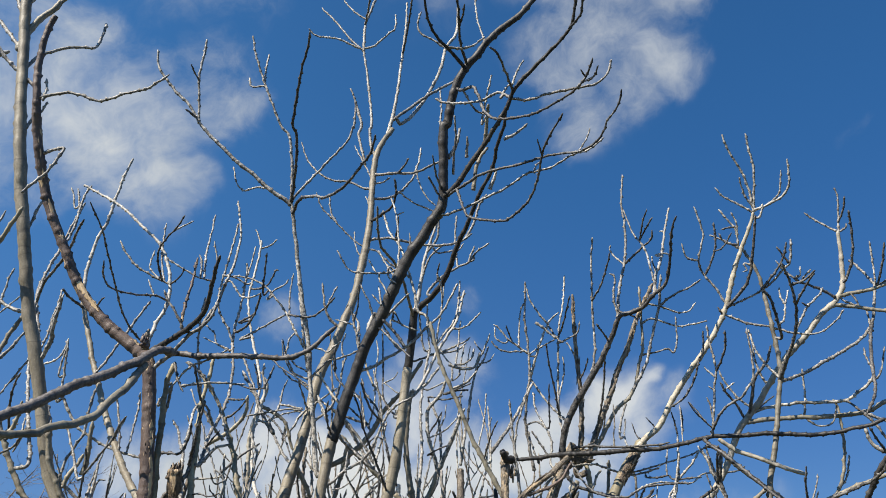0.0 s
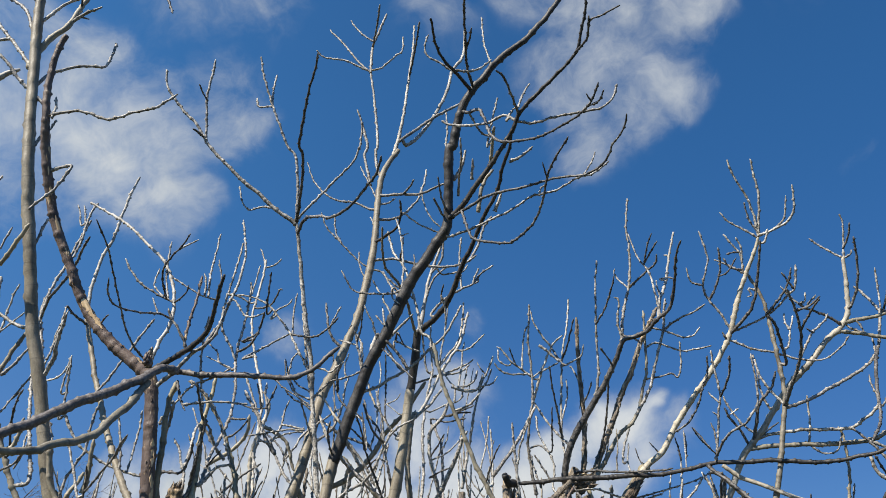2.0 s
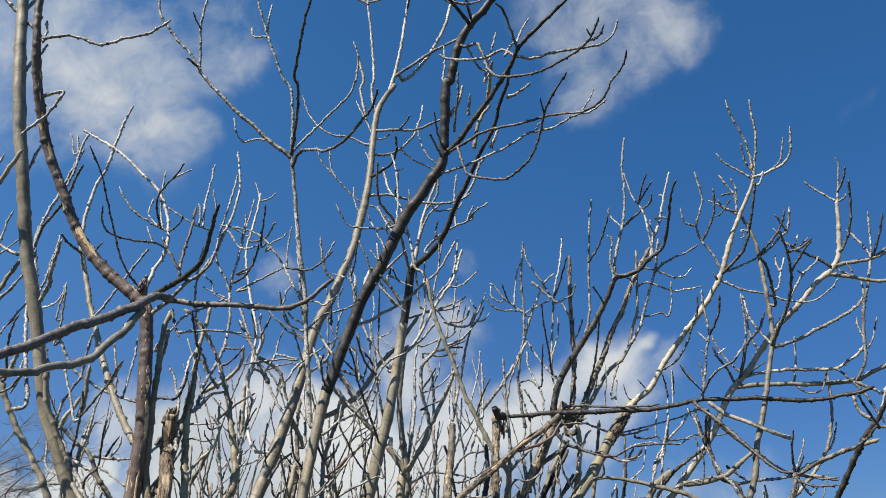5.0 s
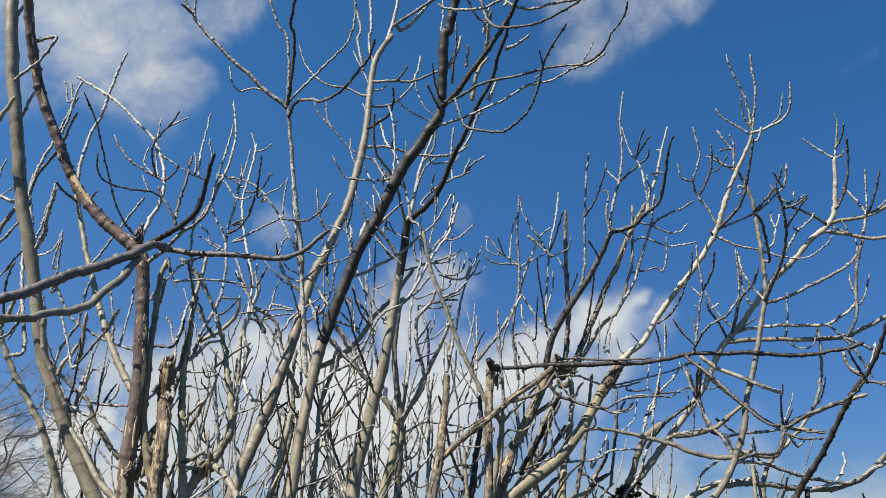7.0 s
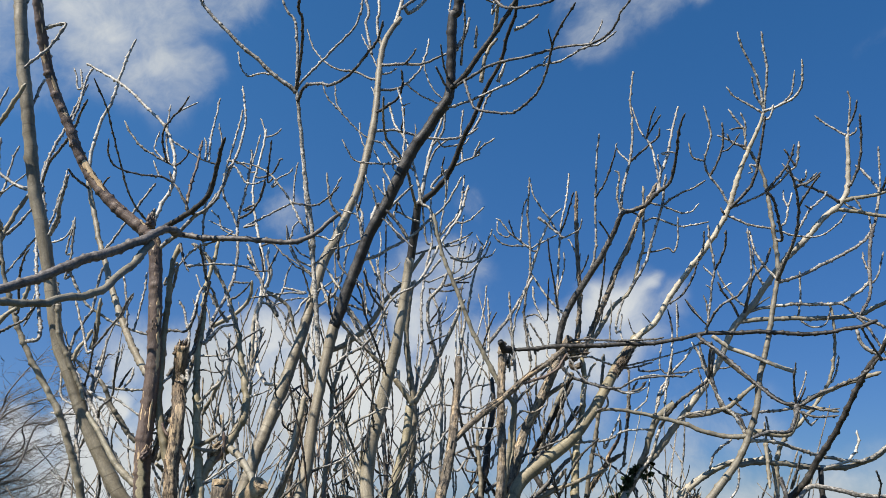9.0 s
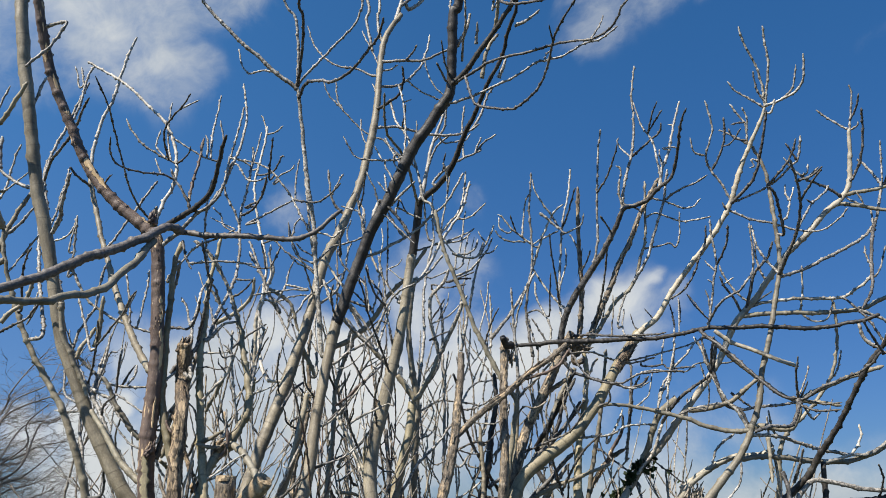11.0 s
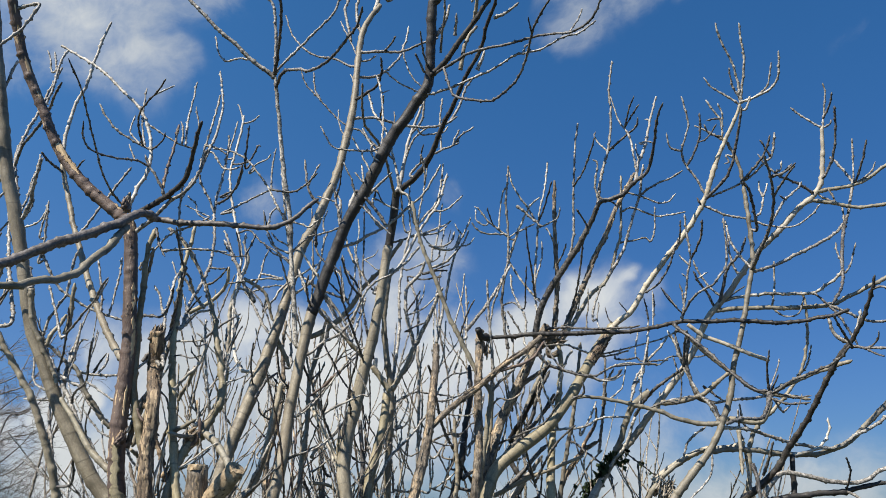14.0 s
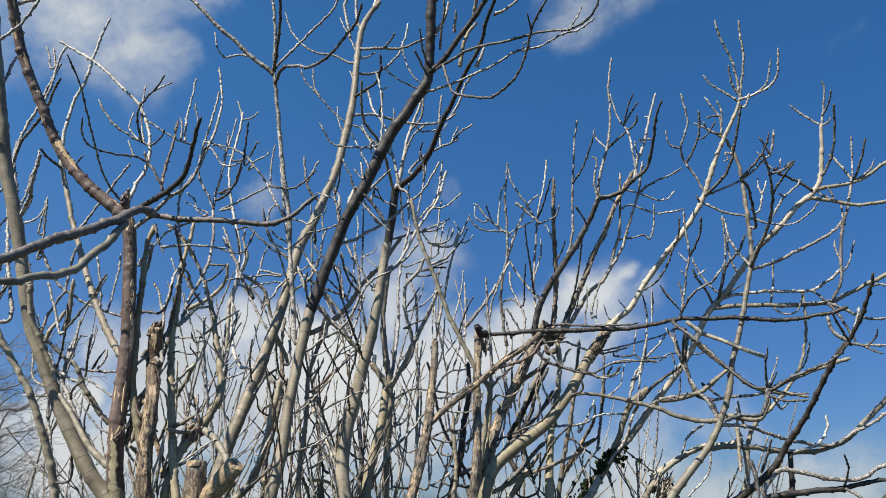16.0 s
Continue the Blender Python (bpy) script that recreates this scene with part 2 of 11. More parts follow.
BARK = {
    "t": bark("twig_bark", (0.154, 0.140, 0.118), (0.363, 0.338, 0.293), (0.616, 0.583, 0.522), bead=0.8, scar=0.3),
    "s": bark("grey_tan_bark", (0.171, 0.149, 0.107), (0.281, 0.249, 0.183), (0.385, 0.348, 0.264), bead=0.2, scar=0.6),
    "h": bark("olive_grey_bark", (0.138, 0.123, 0.092), (0.231, 0.211, 0.163), (0.330, 0.305, 0.240), bead=0.2, scar=0.6),
    "q": bark("pale_stem_bark", (0.264, 0.235, 0.185), (0.396, 0.359, 0.286), (0.517, 0.473, 0.385), bead=0.2, scar=0.6),
    # "d": shade of limbs seen from below, put into a near-black bark colour
    "d": bark("shade_toned_bark", (0.022, 0.019, 0.018), (0.037, 0.033, 0.03), (0.095, 0.087, 0.078), bead=0.5),
    # "e": darker copy of twig bark, with the shade of thin wood in its colour
    "e": bark("shade_toned_twig_bark", (0.05, 0.046, 0.044), (0.12, 0.112, 0.104), (0.32, 0.3, 0.275), bead=0.8, scar=0.2),
    "p": bark("bleached_bark", (0.28, 0.258, 0.22), (0.42, 0.39, 0.335), (0.54, 0.51, 0.45), speck=0.3, bead=0.4, scar=0.2),
    "k": bark("peeling_bark", (0.065, 0.045, 0.037), (0.12, 0.085, 0.069), (0.18, 0.134, 0.107), peel=0.06, wood=(0.46, 0.34, 0.2), relief=0.004, bead=0.15),
    "w": bark("stripped_bark", (0.07, 0.049, 0.032), (0.16, 0.117, 0.076), (0.27, 0.206, 0.138), peel=0.38, wood=(0.37, 0.277, 0.175), relief=0.012, bead=0.15, pit_shade=0.9),
    "f": bark("flaky_bark", (0.110, 0.088, 0.064), (0.226, 0.185, 0.136), (0.374, 0.317, 0.244), peel=0.3, wood=(0.4, 0.3, 0.185), relief=0.008, bead=0.25, pit_shade=0.8),
    "j": bark("bare_wood", (0.46, 0.32, 0.17), (0.68, 0.5, 0.3), (0.82, 0.65, 0.44), peel=0.01, wood=(0.7, 0.52, 0.32), speck=0.3, bead=0.1, scar=0.1, pit_shade=0.35),
    "o": bark("olive_bark", (0.176, 0.154, 0.095), (0.275, 0.240, 0.156), (0.369, 0.327, 0.220), bead=0.2, scar=0.6),
    "b": bark("thin_shoot_bark", (0.165, 0.132, 0.091), (0.308, 0.257, 0.185), (0.440, 0.383, 0.290), bead=0.7, scar=0.2),
    "g": bark("far_grey_bark", (0.085, 0.07, 0.064), (0.14, 0.12, 0.11), (0.2, 0.176, 0.163)),
}


# ---- branches ----
def smooth_line(pts, step):
    """A smooth line through the points, at about equal steps."""
    p = np.array(pts, float)
    if len(p) == 2:
        p = np.array([p[0], p[0] * 0.5 + p[1] * 0.5, p[1]])
    q = np.vstack([2 * p[0] - p[1], p, 2 * p[-1] - p[-2]])
    out = []
    for i in range(1, len(q) - 2):
        a, b, c, d = q[i - 1], q[i], q[i + 1], q[i + 2]
        n = max(2, int(np.linalg.norm(c - b) / step))
        s = np.arange(n)[:, None] / n
        out.append(0.5 * (2 * b + (c - a) * s + (2 * a - 5 * b + 4 * c - d) * s ** 2 + (3 * b - a - 3 * c + d) * s ** 3))
    return np.vstack(out + [p[-1:]])


def tube(pts, r0, r1, rng, knots=1.0, blunt=False, coarse=1.0, sides=0, radii=(), rugged=0.0):
    """Vertices, faces and grain of one tapered branch with swollen nodes, leaf scars, buds and a closed tip."""
    r_mid = (r0 + r1) / 2
    step = (0.009 if rugged else max(0.0065, r_mid * 0.8)) * coarse
    line = smooth_line(pts, step)
    n = len(line)
    along = np.r_[0, np.cumsum(np.linalg.norm(np.diff(line, axis=0), axis=1))]
    total_len = along[-1]
    f = along / total_len
    rad = np.interp(f, np.linspace(0, 1, len(radii)), radii) if len(radii) > 2 else r0 + (r1 - r0) * f ** 0.9
    k = sides or (22 if rugged else 6 if r_mid < 0.0065 else 8 if r_mid < 0.014 else 12)
    tang = np.gradient(line, axis=0)
    tang /= np.linalg.norm(tang, axis=1)[:, None] + 1e-9
    ref = np.array([0.31, -0.89, 0.33])
    u = np.cross(tang, ref)
    u /= np.linalg.norm(u, axis=1)[:, None] + 1e-9
    v = np.cross(tang, u)
    ang = np.arange(k) * 2 * math.pi / k
    lump = np.ones((n, k))
    # slow swelling and a slight crook at each node
    at, side = rng.uniform(0, 0.03), rng.uniform(0, 6.28)
    crook = np.zeros((n, 3))
    while at < total_len and knots > 0:
        local = r0 + (r1 - r0) * at / total_len
        i = int(np.argmin(np.abs(along - at)))
        swell = knots * rng.uniform(0.12, 0.7) * min(1.0, 0.0045 / local) ** 1.2
        lump[i] += swell
        for j in (i - 1, i + 1):
            if 0 <= j < n:
                lump[j] += swell * 0.18
        side += rng.uniform(1.9, 3.6)
        bud = np.maximum(0, np.cos(ang - side)) ** 2
        lump[i] += bud * knots * rng.uniform(0.2, 1.1) * min(1.0, 0.0045 / local)
        d = math.cos(side) * u[i] + math.sin(side) * v[i]
        reach = np.exp(-((along - at) / max(0.02, local * 3)) ** 2)[:, None]
        crook += reach * d * local * rng.uniform(0.1, 0.5) * knots * min(1.0, 0.006 / local)
        at += rng.uniform(0.45, 1.7) * (0.019 + local * 1.6)
    lump *= 1 + 0.05 * np.sin(ang * 2 + rng.uniform(0, 6))[None, :] * np.sin(along * 7 + rng.uniform(0, 6))[:, None]
    if knots > 0:
        lump *= 1 + rng.uniform(0.02, 0.05) * np.array([[rng.uniform(-1, 1) for _ in range(k)] for _ in range(n)])
    if rugged:
        # ridges and torn plates that run along the limb
        ridge = np.array([[rng.uniform(-1, 1) for _ in range(k)] for _ in range(n // 9 + 2)])
        at9 = np.minimum(np.arange(n) / 9.0, len(ridge) - 1.001)
        lo9, fr = at9.astype(int), (at9 % 1)[:, None]
        lump *= 1 + rugged * (ridge[lo9] * (1 - fr) + ridge[lo9 + 1] * fr)
    crook *= np.minimum(1, along / 0.04)[:, None]
    line = line + crook
    rr = rad[:, None] * lump
    if not blunt:
        end = np.clip((total_len - along) / max(0.012, r1 * 2.5), 0, 1)
        rr *= (0.5 + 0.5 * np.sqrt(end))[:, None]
    ring = line[:, None, :] + rr[:, :, None] * (np.cos(ang)[None, :, None] * u[:, None, :] + np.sin(ang)[None, :, None] * v[:, None, :])
    grain = np.stack([np.cos(ang)[None, :] * rad[:, None], np.sin(ang)[None, :] * rad[:, None], np.repeat(along[:, None], k, 1)], -1)
    verts = np.vstack([ring.reshape(-1, 3), line[-1:] + tang[-1:] * (0 if blunt else r1 * 0.35), line[:1]])
    grain = np.vstack([grain.reshape(-1, 3), [[0, 0, total_len]], [[0, 0, 0]]])
    i, j = np.meshgrid(np.arange(n - 1), np.arange(k), indexing="ij")
    a, b = i * k + j, i * k + (j + 1) % k
    quads = np.stack([a, b, b + k, a + k], -1).reshape(-1, 4)
    last = (n - 1) * k
    tris = [(last + s, last + (s + 1) % k, n * k) for s in range(k)] + [((s + 1) % k, s, n * k + 1) for s in range(k)]
    return verts, quads, tris, grain


def skin(name, tubes, material):
    """One mesh from tubes; far cheaper than a bmesh."""
    V, Fq, G, off = [], [], [], 0
    for verts, quads, tris, grain in tubes:
        V.append(verts)
        G.append(grain)
        Fq += (quads + off).tolist() + [tuple(x + off for x in f) for f in tris]
        off += len(verts)
    me = bpy.data.meshes.new(name)
    me.from_pydata(np.vstack(V).tolist(), [], Fq)
    me.polygons.foreach_set("use_smooth", [True] * len(me.polygons))
    me.attributes.new("grain", "FLOAT_VECTOR", "POINT").data.foreach_set("vector", np.vstack(G).ravel())
    me.materials.append(material)
    return me


rng = random.Random(11)
LOOK = {"t": "", "b": "", "h": "", "s": "", "q": "pale smooth bark", "w": "mostly stripped of its bark, orange wood", "d": "bark coloured dark for a shaded underside", "e": "knobbly bark coloured dark for its shaded side", "p": "bleached dead wood", "k": "bark peeling off orange wood", "f": "flaky brown bark", "o": "smooth olive bark", "g": "smooth grey bark", "j": "pale bare wood"}


def bare_tree(x, y, label):
    ob = tagged(new("bare_tree"), label, "tree", "trees of the thicket")
    ob.location = (x, y, 0)
    return ob


def bark_flakes(pts, radii, count):
    """Thin strips of bark that lift away from a limb, each one bent and tapered."""
    line = smooth_line(pts, 0.02)
    out = []
    for _ in range(count):
        i = rng.randrange(len(line) // 4, len(line) - 2)
        axis = Vector(line[i + 1] - line[i]).normalized()
        r = float(np.interp(i / len(line), np.linspace(0, 1, len(radii)), radii))
        away = axis.cross(Vector((rng.uniform(-1, 1), rng.uniform(-1, 0.4), rng.uniform(-0.3, 0.3)))).normalized()
        o = Vector(line[i]) + away * r * 0.93
        n = rng.uniform(0.015, 0.06)
        lift = rng.uniform(0.002, 0.012)
        s = rng.choice((-1, 1))
        out.append(tube([o, o + axis * s * n * 0.5 + away * lift * 0.3, o + axis * s * n + away * lift], rng.uniform(0.003, 0.006), 0.0012, rng, 0.6, coarse=1.4, sides=4))
    return out


def grow(parent, name, kind, radii, *pts):
    """One limb, branch or twig as a part of its tree, or of the limb that carries it."""
    top = parent.parent or parent
    rel = [Vector(p) - top.location for p in pts]
    rugged = {"w": 0.15, "f": 0.12, "k": 0.02}.get(kind, 0.0) if max(radii) > 0.014 else 0.0
    ob = new(name, skin(name, [tube(rel, radii[0], radii[-1], rng, blunt=radii[-1] > 0.011, radii=radii, rugged=rugged)], BARK[kind]))
    ob.parent = parent
    if rugged:
        flakes = new("loose_bark", skin("loose_bark", bark_flakes(rel, radii, {"w": 70, "f": 40, "k": 18}[kind]), BARK[kind]))
        flakes.parent = ob if ob.parent.parent is None else ob.parent
        tagged(flakes, "loose curling flakes of bark", kind="stuff")
    if LOOK[kind]:
        ob["label"] = LOOK[kind]
    return ob


def bare_patch(limb, kind, label, toward, width, radii, *pts):
    """Another surface where the bark has come off one side of a limb: a thin ragged shell, proud of the bark."""
    top = limb.parent
    line = smooth_line([Vector(q) - top.location for q in pts], 0.006)
    n, k = len(line), 9
    rad = np.interp(np.linspace(0, 1, n), np.linspace(0, 1, len(radii)), radii)
    face = np.array(Vector(toward).normalized())
    V, G, edge = [], [], [rng.uniform(0.6, 1.0), rng.uniform(0.6, 1.0)]
    for i in range(n):
        axis = line[min(i + 1, n - 1)] - line[max(i - 1, 0)]
        axis /= np.linalg.norm(axis)
        u = face - axis * (face @ axis)
        u /= np.linalg.norm(u)
        v = np.cross(axis, u)
        edge = [min(1.15, max(0.25, e + rng.uniform(-0.3, 0.3))) for e in edge]
        ends = min(1.0, 0.12 + 4.0 * min(i, n - 1 - i) / n)
        for j in range(k):
            f = j / (k - 1) * 2 - 1
            a = f * width * ends * (edge[0] if f < 0 else edge[1])
            r = rad[i] * (0.9 if abs(f) == 1 else 1.035 + rng.uniform(-0.012, 0.012))
            V.append(line[i] + r * (math.cos(a) * u + math.sin(a) * v))
            G.append((rad[i] * math.cos(a), rad[i] * math.sin(a), i * 0.006))
    F = [(i * k + j, i * k + j + 1, i * k + k + j + 1, i * k + k + j) for i in range(n - 1) for j in range(k - 1)]
    me = bpy.data.meshes.new("bare_patch")
    me.from_pydata([tuple(q) for q in V], [], F)
    me.polygons.foreach_set("use_smooth", [True] * len(F))
    me.attributes.new("grain", "FLOAT_VECTOR", "POINT").data.foreach_set("vector", np.array(G).ravel())
    me.materials.append(BARK[kind])
    ob = new("bare_patch", me)
    ob.parent = limb
    ob["label"] = label
    return ob


# ---- ground and far hill ----
def sheet(name, size, cells, height, material, label):
    me = bpy.data.meshes.new(name)
    xs = np.sign(np.linspace(-1, 1, cells + 1)) * np.abs(np.linspace(-1, 1, cells + 1)) ** 3 * size
    V = [(x, y, height(x, y)) for y in xs for x in xs]
    Fq = [(r * (cells + 1) + c, r * (cells + 1) + c + 1, (r + 1) * (cells + 1) + c + 1, (r + 1) * (cells + 1) + c) for r in range(cells) for c in range(cells)]
    me.from_pydata(V, [], Fq)
    me.polygons.foreach_set("use_smooth", [True] * len(me.polygons))
    me.materials.append(material)
    return tagged(new(name, me), label, name, kind="structure")


grass, t, p = shader("rough_grass", 0.95)
pos = t.nodes.new("ShaderNodeTexCoord").outputs["Object"]
blades = noise_of(t, pos, (1, 1, 1), 40, 6, 0.7)
patches = noise_of(t, pos, (1, 1, 1), 0.35, 4)
t.links.new(mix_of(t, patches, ramp_of(t, blades, (0.3, (0.02, 0.03, 0.01)), (0.7, (0.06, 0.08, 0.028))),
                   ramp_of(t, blades, (0.3, (0.035, 0.03, 0.018)), (0.7, (0.1, 0.085, 0.05)))), p.inputs["Base Color"])
bump_of(t, p, blades, 0.8, 0.03)


def land(x, y):
    r = math.hypot(x, y)
    z = 0.04 * noise.noise(Vector((x * 0.6, y * 0.6, 0))) if r < 40 else 0
    # a hillside, far away to the right of the thicket
    bearing = math.degrees(math.atan2(x, y))
    rise = min(1.0, max(0.0, (bearing - 26.0) / 6.0)) * min(1.0, max(0.0, (62 - bearing) / 12.0))
    band = min(1.0, max(0.0, (r - 380) / 220)) * min(1.0, max(0.0, (1500 - r) / 500))
    return z + 52 * rise * band - 0.03


sheet("ground", 3500, 240, land, grass, "rough winter grass under and beyond the thicket")


# ---- the thicket: trees with their limbs, branches and twigs, metres ----

near_tree = tree = bare_tree(-1.1, 3.4, "bare tree with tall grey stems and peeling bark, in a thicket")
limb = grow(tree, "limb", "s", (0.0218, 0.0211, 0.0203, 0.0196, 0.0186, 0.0174, 0.0144, 0.0117, 0.0092, 0.0068), (-1.465, 3.500, -0.050), (-1.500, 3.500, 1.097), (-1.569, 3.500, 1.587), (-1.585, 3.484, 1.697), (-1.616, 3.467, 1.809), (-1.654, 3.452, 1.910), (-1.716, 3.428, 2.057), (-1.795, 3.405, 2.183), (-1.863, 3.384, 2.299), (-1.956, 3.347, 2.521), (-2.001, 3.319, 2.688), (-2.017, 3.300, 2.809))
grow(limb, "twig", "t", (0.0064, 0.0056), (-1.583, 3.487, 1.675), (-1.644, 3.539, 1.859), (-1.686, 3.566, 1.980), (-1.687, 3.581, 2.054))
grow(limb, "twig", "t", (0.0040, 0.0041), (-1.683, 3.580, 2.049), (-1.752, 3.605, 2.052), (-1.840, 3.632, 2.060))
grow(limb, "twig", "e", (0.0056, 0.0038), (-1.927, 3.359, 2.451), (-1.895, 3.335, 2.454), (-1.858, 3.235, 2.550), (-1.815, 3.166, 2.627), (-1.780, 3.134, 2.660))
grow(limb, "twig", "t", (0.0040, 0.0032), (-1.981, 3.332, 2.613), (-1.947, 3.352, 2.688), (-1.919, 3.361, 2.722))
grow(limb, "twig", "t", (0.0048, 0.0040), (-1.947, 3.352, 2.688), (-1.900, 3.340, 2.748), (-1.873, 3.334, 2.785))
grow(limb, "twig", "e", (0.0054, 0.0051), (-1.583, 3.486, 1.684), (-1.493, 3.433, 1.696), (-1.474, 3.378, 1.782), (-1.466, 3.338, 1.845), (-1.485, 3.295, 1.907))
grow(limb, "branch", "s", (0.0134, 0.0081), (-1.996, 3.322, 2.670), (-2.049, 3.328, 2.655), (-2.037, 3.337, 2.748), (-2.017, 3.344, 2.830), (-1.985, 3.351, 2.921), (-1.946, 3.358, 3.005))
grow(limb, "twig", "t", (0.0056, 0.0040), (-2.024, 3.363, 2.375), (-1.957, 3.374, 2.452), (-1.928, 3.378, 2.491), (-1.890, 3.383, 2.517))
grow(limb, "twig", "e", (0.0056, 0.0037), (-2.018, 3.363, 2.343), (-1.891, 3.279, 2.367), (-1.809, 3.230, 2.384), (-1.759, 3.192, 2.417), (-1.711, 3.158, 2.444))
limb = grow(tree, "limb", "s", (0.0374, 0.0353, 0.0331, 0.0291, 0.0234, 0.0257, 0.0262, 0.0256, 0.0236, 0.0183), (-0.794, 3.300, -0.050), (-0.949, 3.300, 1.197), (-1.258, 3.300, 1.588), (-1.357, 3.290, 1.713), (-1.436, 3.280, 1.841), (-1.519, 3.269, 1.992), (-1.592, 3.258, 2.147), (-1.653, 3.249, 2.278), (-1.698, 3.237, 2.444), (-1.739, 3.226, 2.609), (-1.780, 3.216, 2.754), (-1.842, 3.195, 2.977), (-1.883, 3.163, 3.197), (-1.912, 3.139, 3.372), (-1.944, 3.127, 3.515), (-1.962, 3.103, 3.650), (-2.004, 3.100, 3.869), (-2.037, 3.100, 4.070), (-2.063, 3.100, 4.245), (-2.091, 3.100, 4.427), (-2.111, 3.100, 4.579), (-2.131, 3.100, 4.737), (-2.137, 3.100, 4.899), (-2.169, 3.100, 5.156))
grow(limb, "branch", "s", (0.0171, 0.0083), (-2.070, 3.100, 4.292), (-2.096, 3.104, 4.292), (-2.070, 3.119, 4.424), (-2.021, 3.128, 4.514), (-1.967, 3.137, 4.588), (-1.929, 3.150, 4.736), (-1.887, 3.157, 4.814), (-1.819, 3.164, 4.846), (-1.757, 3.171, 4.913), (-1.683, 3.180, 5.004))
grow(limb, "twig", "t", (0.0080, 0.0059), (-2.111, 3.100, 4.582), (-2.092, 3.109, 4.594), (-2.027, 3.141, 4.724), (-1.958, 3.160, 4.788), (-1.874, 3.182, 4.859))
grow(limb, "branch", "t", (0.0094, 0.0047), (-1.965, 3.138, 4.599), (-1.885, 3.122, 4.648), (-1.802, 3.110, 4.673))
grow(limb, "twig", "t", (0.0048, 0.0038), (-1.913, 3.128, 4.628), (-1.877, 3.148, 4.630))
grow(limb, "twig", "e", (0.0058, 0.0047), (-1.935, 3.148, 4.714), (-1.883, 3.055, 4.721), (-1.839, 2.949, 4.749))
grow(limb, "branch", "t", (0.0094, 0.0064), (-2.104, 3.100, 4.525), (-2.133, 3.113, 4.534), (-2.201, 3.155, 4.666), (-2.269, 3.187, 4.767), (-2.368, 3.219, 4.856), (-2.501, 3.257, 4.941), (-2.584, 3.278, 4.974))
grow(limb, "branch", "t", (0.0091, 0.0071), (-2.094, 3.105, 4.300), (-2.210, 3.124, 4.454), (-2.301, 3.136, 4.563), (-2.372, 3.145, 4.652), (-2.467, 3.157, 4.767))
grow(limb, "twig", "t", (0.0081, 0.0058), (-2.248, 3.129, 4.500), (-2.316, 3.118, 4.483), (-2.356, 3.113, 4.480))
grow(limb, "branch", "t", (0.0089, 0.0066), (-2.047, 3.100, 4.139), (-2.112, 3.080, 4.195), (-2.180, 3.060, 4.287), (-2.244, 3.045, 4.349), (-2.310, 3.031, 4.412))
grow(limb, "twig", "t", (0.0081, 0.0060), (-2.121, 3.100, 4.658), (-2.166, 3.072, 4.790), (-2.194, 3.054, 4.895))
grow(limb, "twig", "t", (0.0076, 0.0058), (-2.053, 3.100, 4.176), (-2.038, 3.115, 4.192), (-2.020, 3.145, 4.273), (-1.982, 3.168, 4.316), (-1.896, 3.209, 4.376), (-1.800, 3.249, 4.402), (-1.787, 3.270, 4.480), (-1.789, 3.299, 4.599))
grow(limb, "twig", "t", (0.0059, 0.0039), (-1.741, 3.173, 4.934), (-1.635, 3.207, 4.935), (-1.517, 3.234, 4.958))
grow(limb, "twig", "t", (0.0072, 0.0061), (-1.993, 3.101, 3.814), (-1.977, 3.107, 3.822), (-1.962, 3.118, 3.881), (-1.952, 3.130, 3.948))
grow(limb, "branch", "t", (0.0102, 0.0074), (-2.040, 3.100, 4.093), (-2.017, 3.102, 4.098), (-1.970, 3.106, 4.065))
grow(limb, "twig", "t", (0.0062, 0.0045), (-1.621, 3.254, 2.203), (-1.609, 3.267, 2.310), (-1.586, 3.273, 2.370), (-1.554, 3.281, 2.444), (-1.550, 3.291, 2.556), (-1.539, 3.297, 2.632))
grow(limb, "twig", "t", (0.0062, 0.0051), (-1.649, 3.249, 2.269), (-1.634, 3.257, 2.280), (-1.602, 3.273, 2.241), (-1.535, 3.299, 2.177), (-1.491, 3.313, 2.138), (-1.426, 3.329, 2.118), (-1.320, 3.352, 2.117))
grow(limb, "twig", "t", (0.0061, 0.0048), (-1.569, 3.262, 2.098), (-1.534, 3.255, 2.113), (-1.476, 3.245, 2.078), (-1.425, 3.238, 2.055), (-1.394, 3.231, 2.010), (-1.339, 3.222, 1.954), (-1.261, 3.210, 1.889))
grow(limb, "twig", "t", (0.0037, 0.0037), (-1.443, 3.325, 2.123), (-1.451, 3.349, 2.209), (-1.451, 3.366, 2.284))
grow(limb, "twig", "e", (0.0044, 0.0034), (-1.529, 3.254, 2.113), (-1.482, 3.177, 2.178), (-1.431, 3.074, 2.290), (-1.422, 3.041, 2.327))
grow(limb, "twig", "t", (0.0036, 0.0037), (-1.524, 3.268, 2.002), (-1.501, 3.272, 2.015), (-1.502, 3.279, 2.083), (-1.490, 3.284, 2.140), (-1.473, 3.292, 2.245), (-1.441, 3.295, 2.253))
grow(limb, "twig", "t", (0.0044, 0.0044), (-1.406, 3.333, 2.118), (-1.384, 3.355, 2.164), (-1.385, 3.371, 2.213))
grow(limb, "twig", "t", (0.0044, 0.0038), (-1.541, 3.266, 2.038), (-1.631, 3.301, 2.074), (-1.660, 3.323, 2.135), (-1.673, 3.342, 2.196))
grow(limb, "twig", "t", (0.0077, 0.0058), (-1.828, 3.202, 2.960), (-1.860, 3.211, 2.956), (-1.913, 3.223, 2.972), (-1.976, 3.237, 3.008), (-2.044, 3.252, 3.061), (-2.101, 3.266, 3.122))
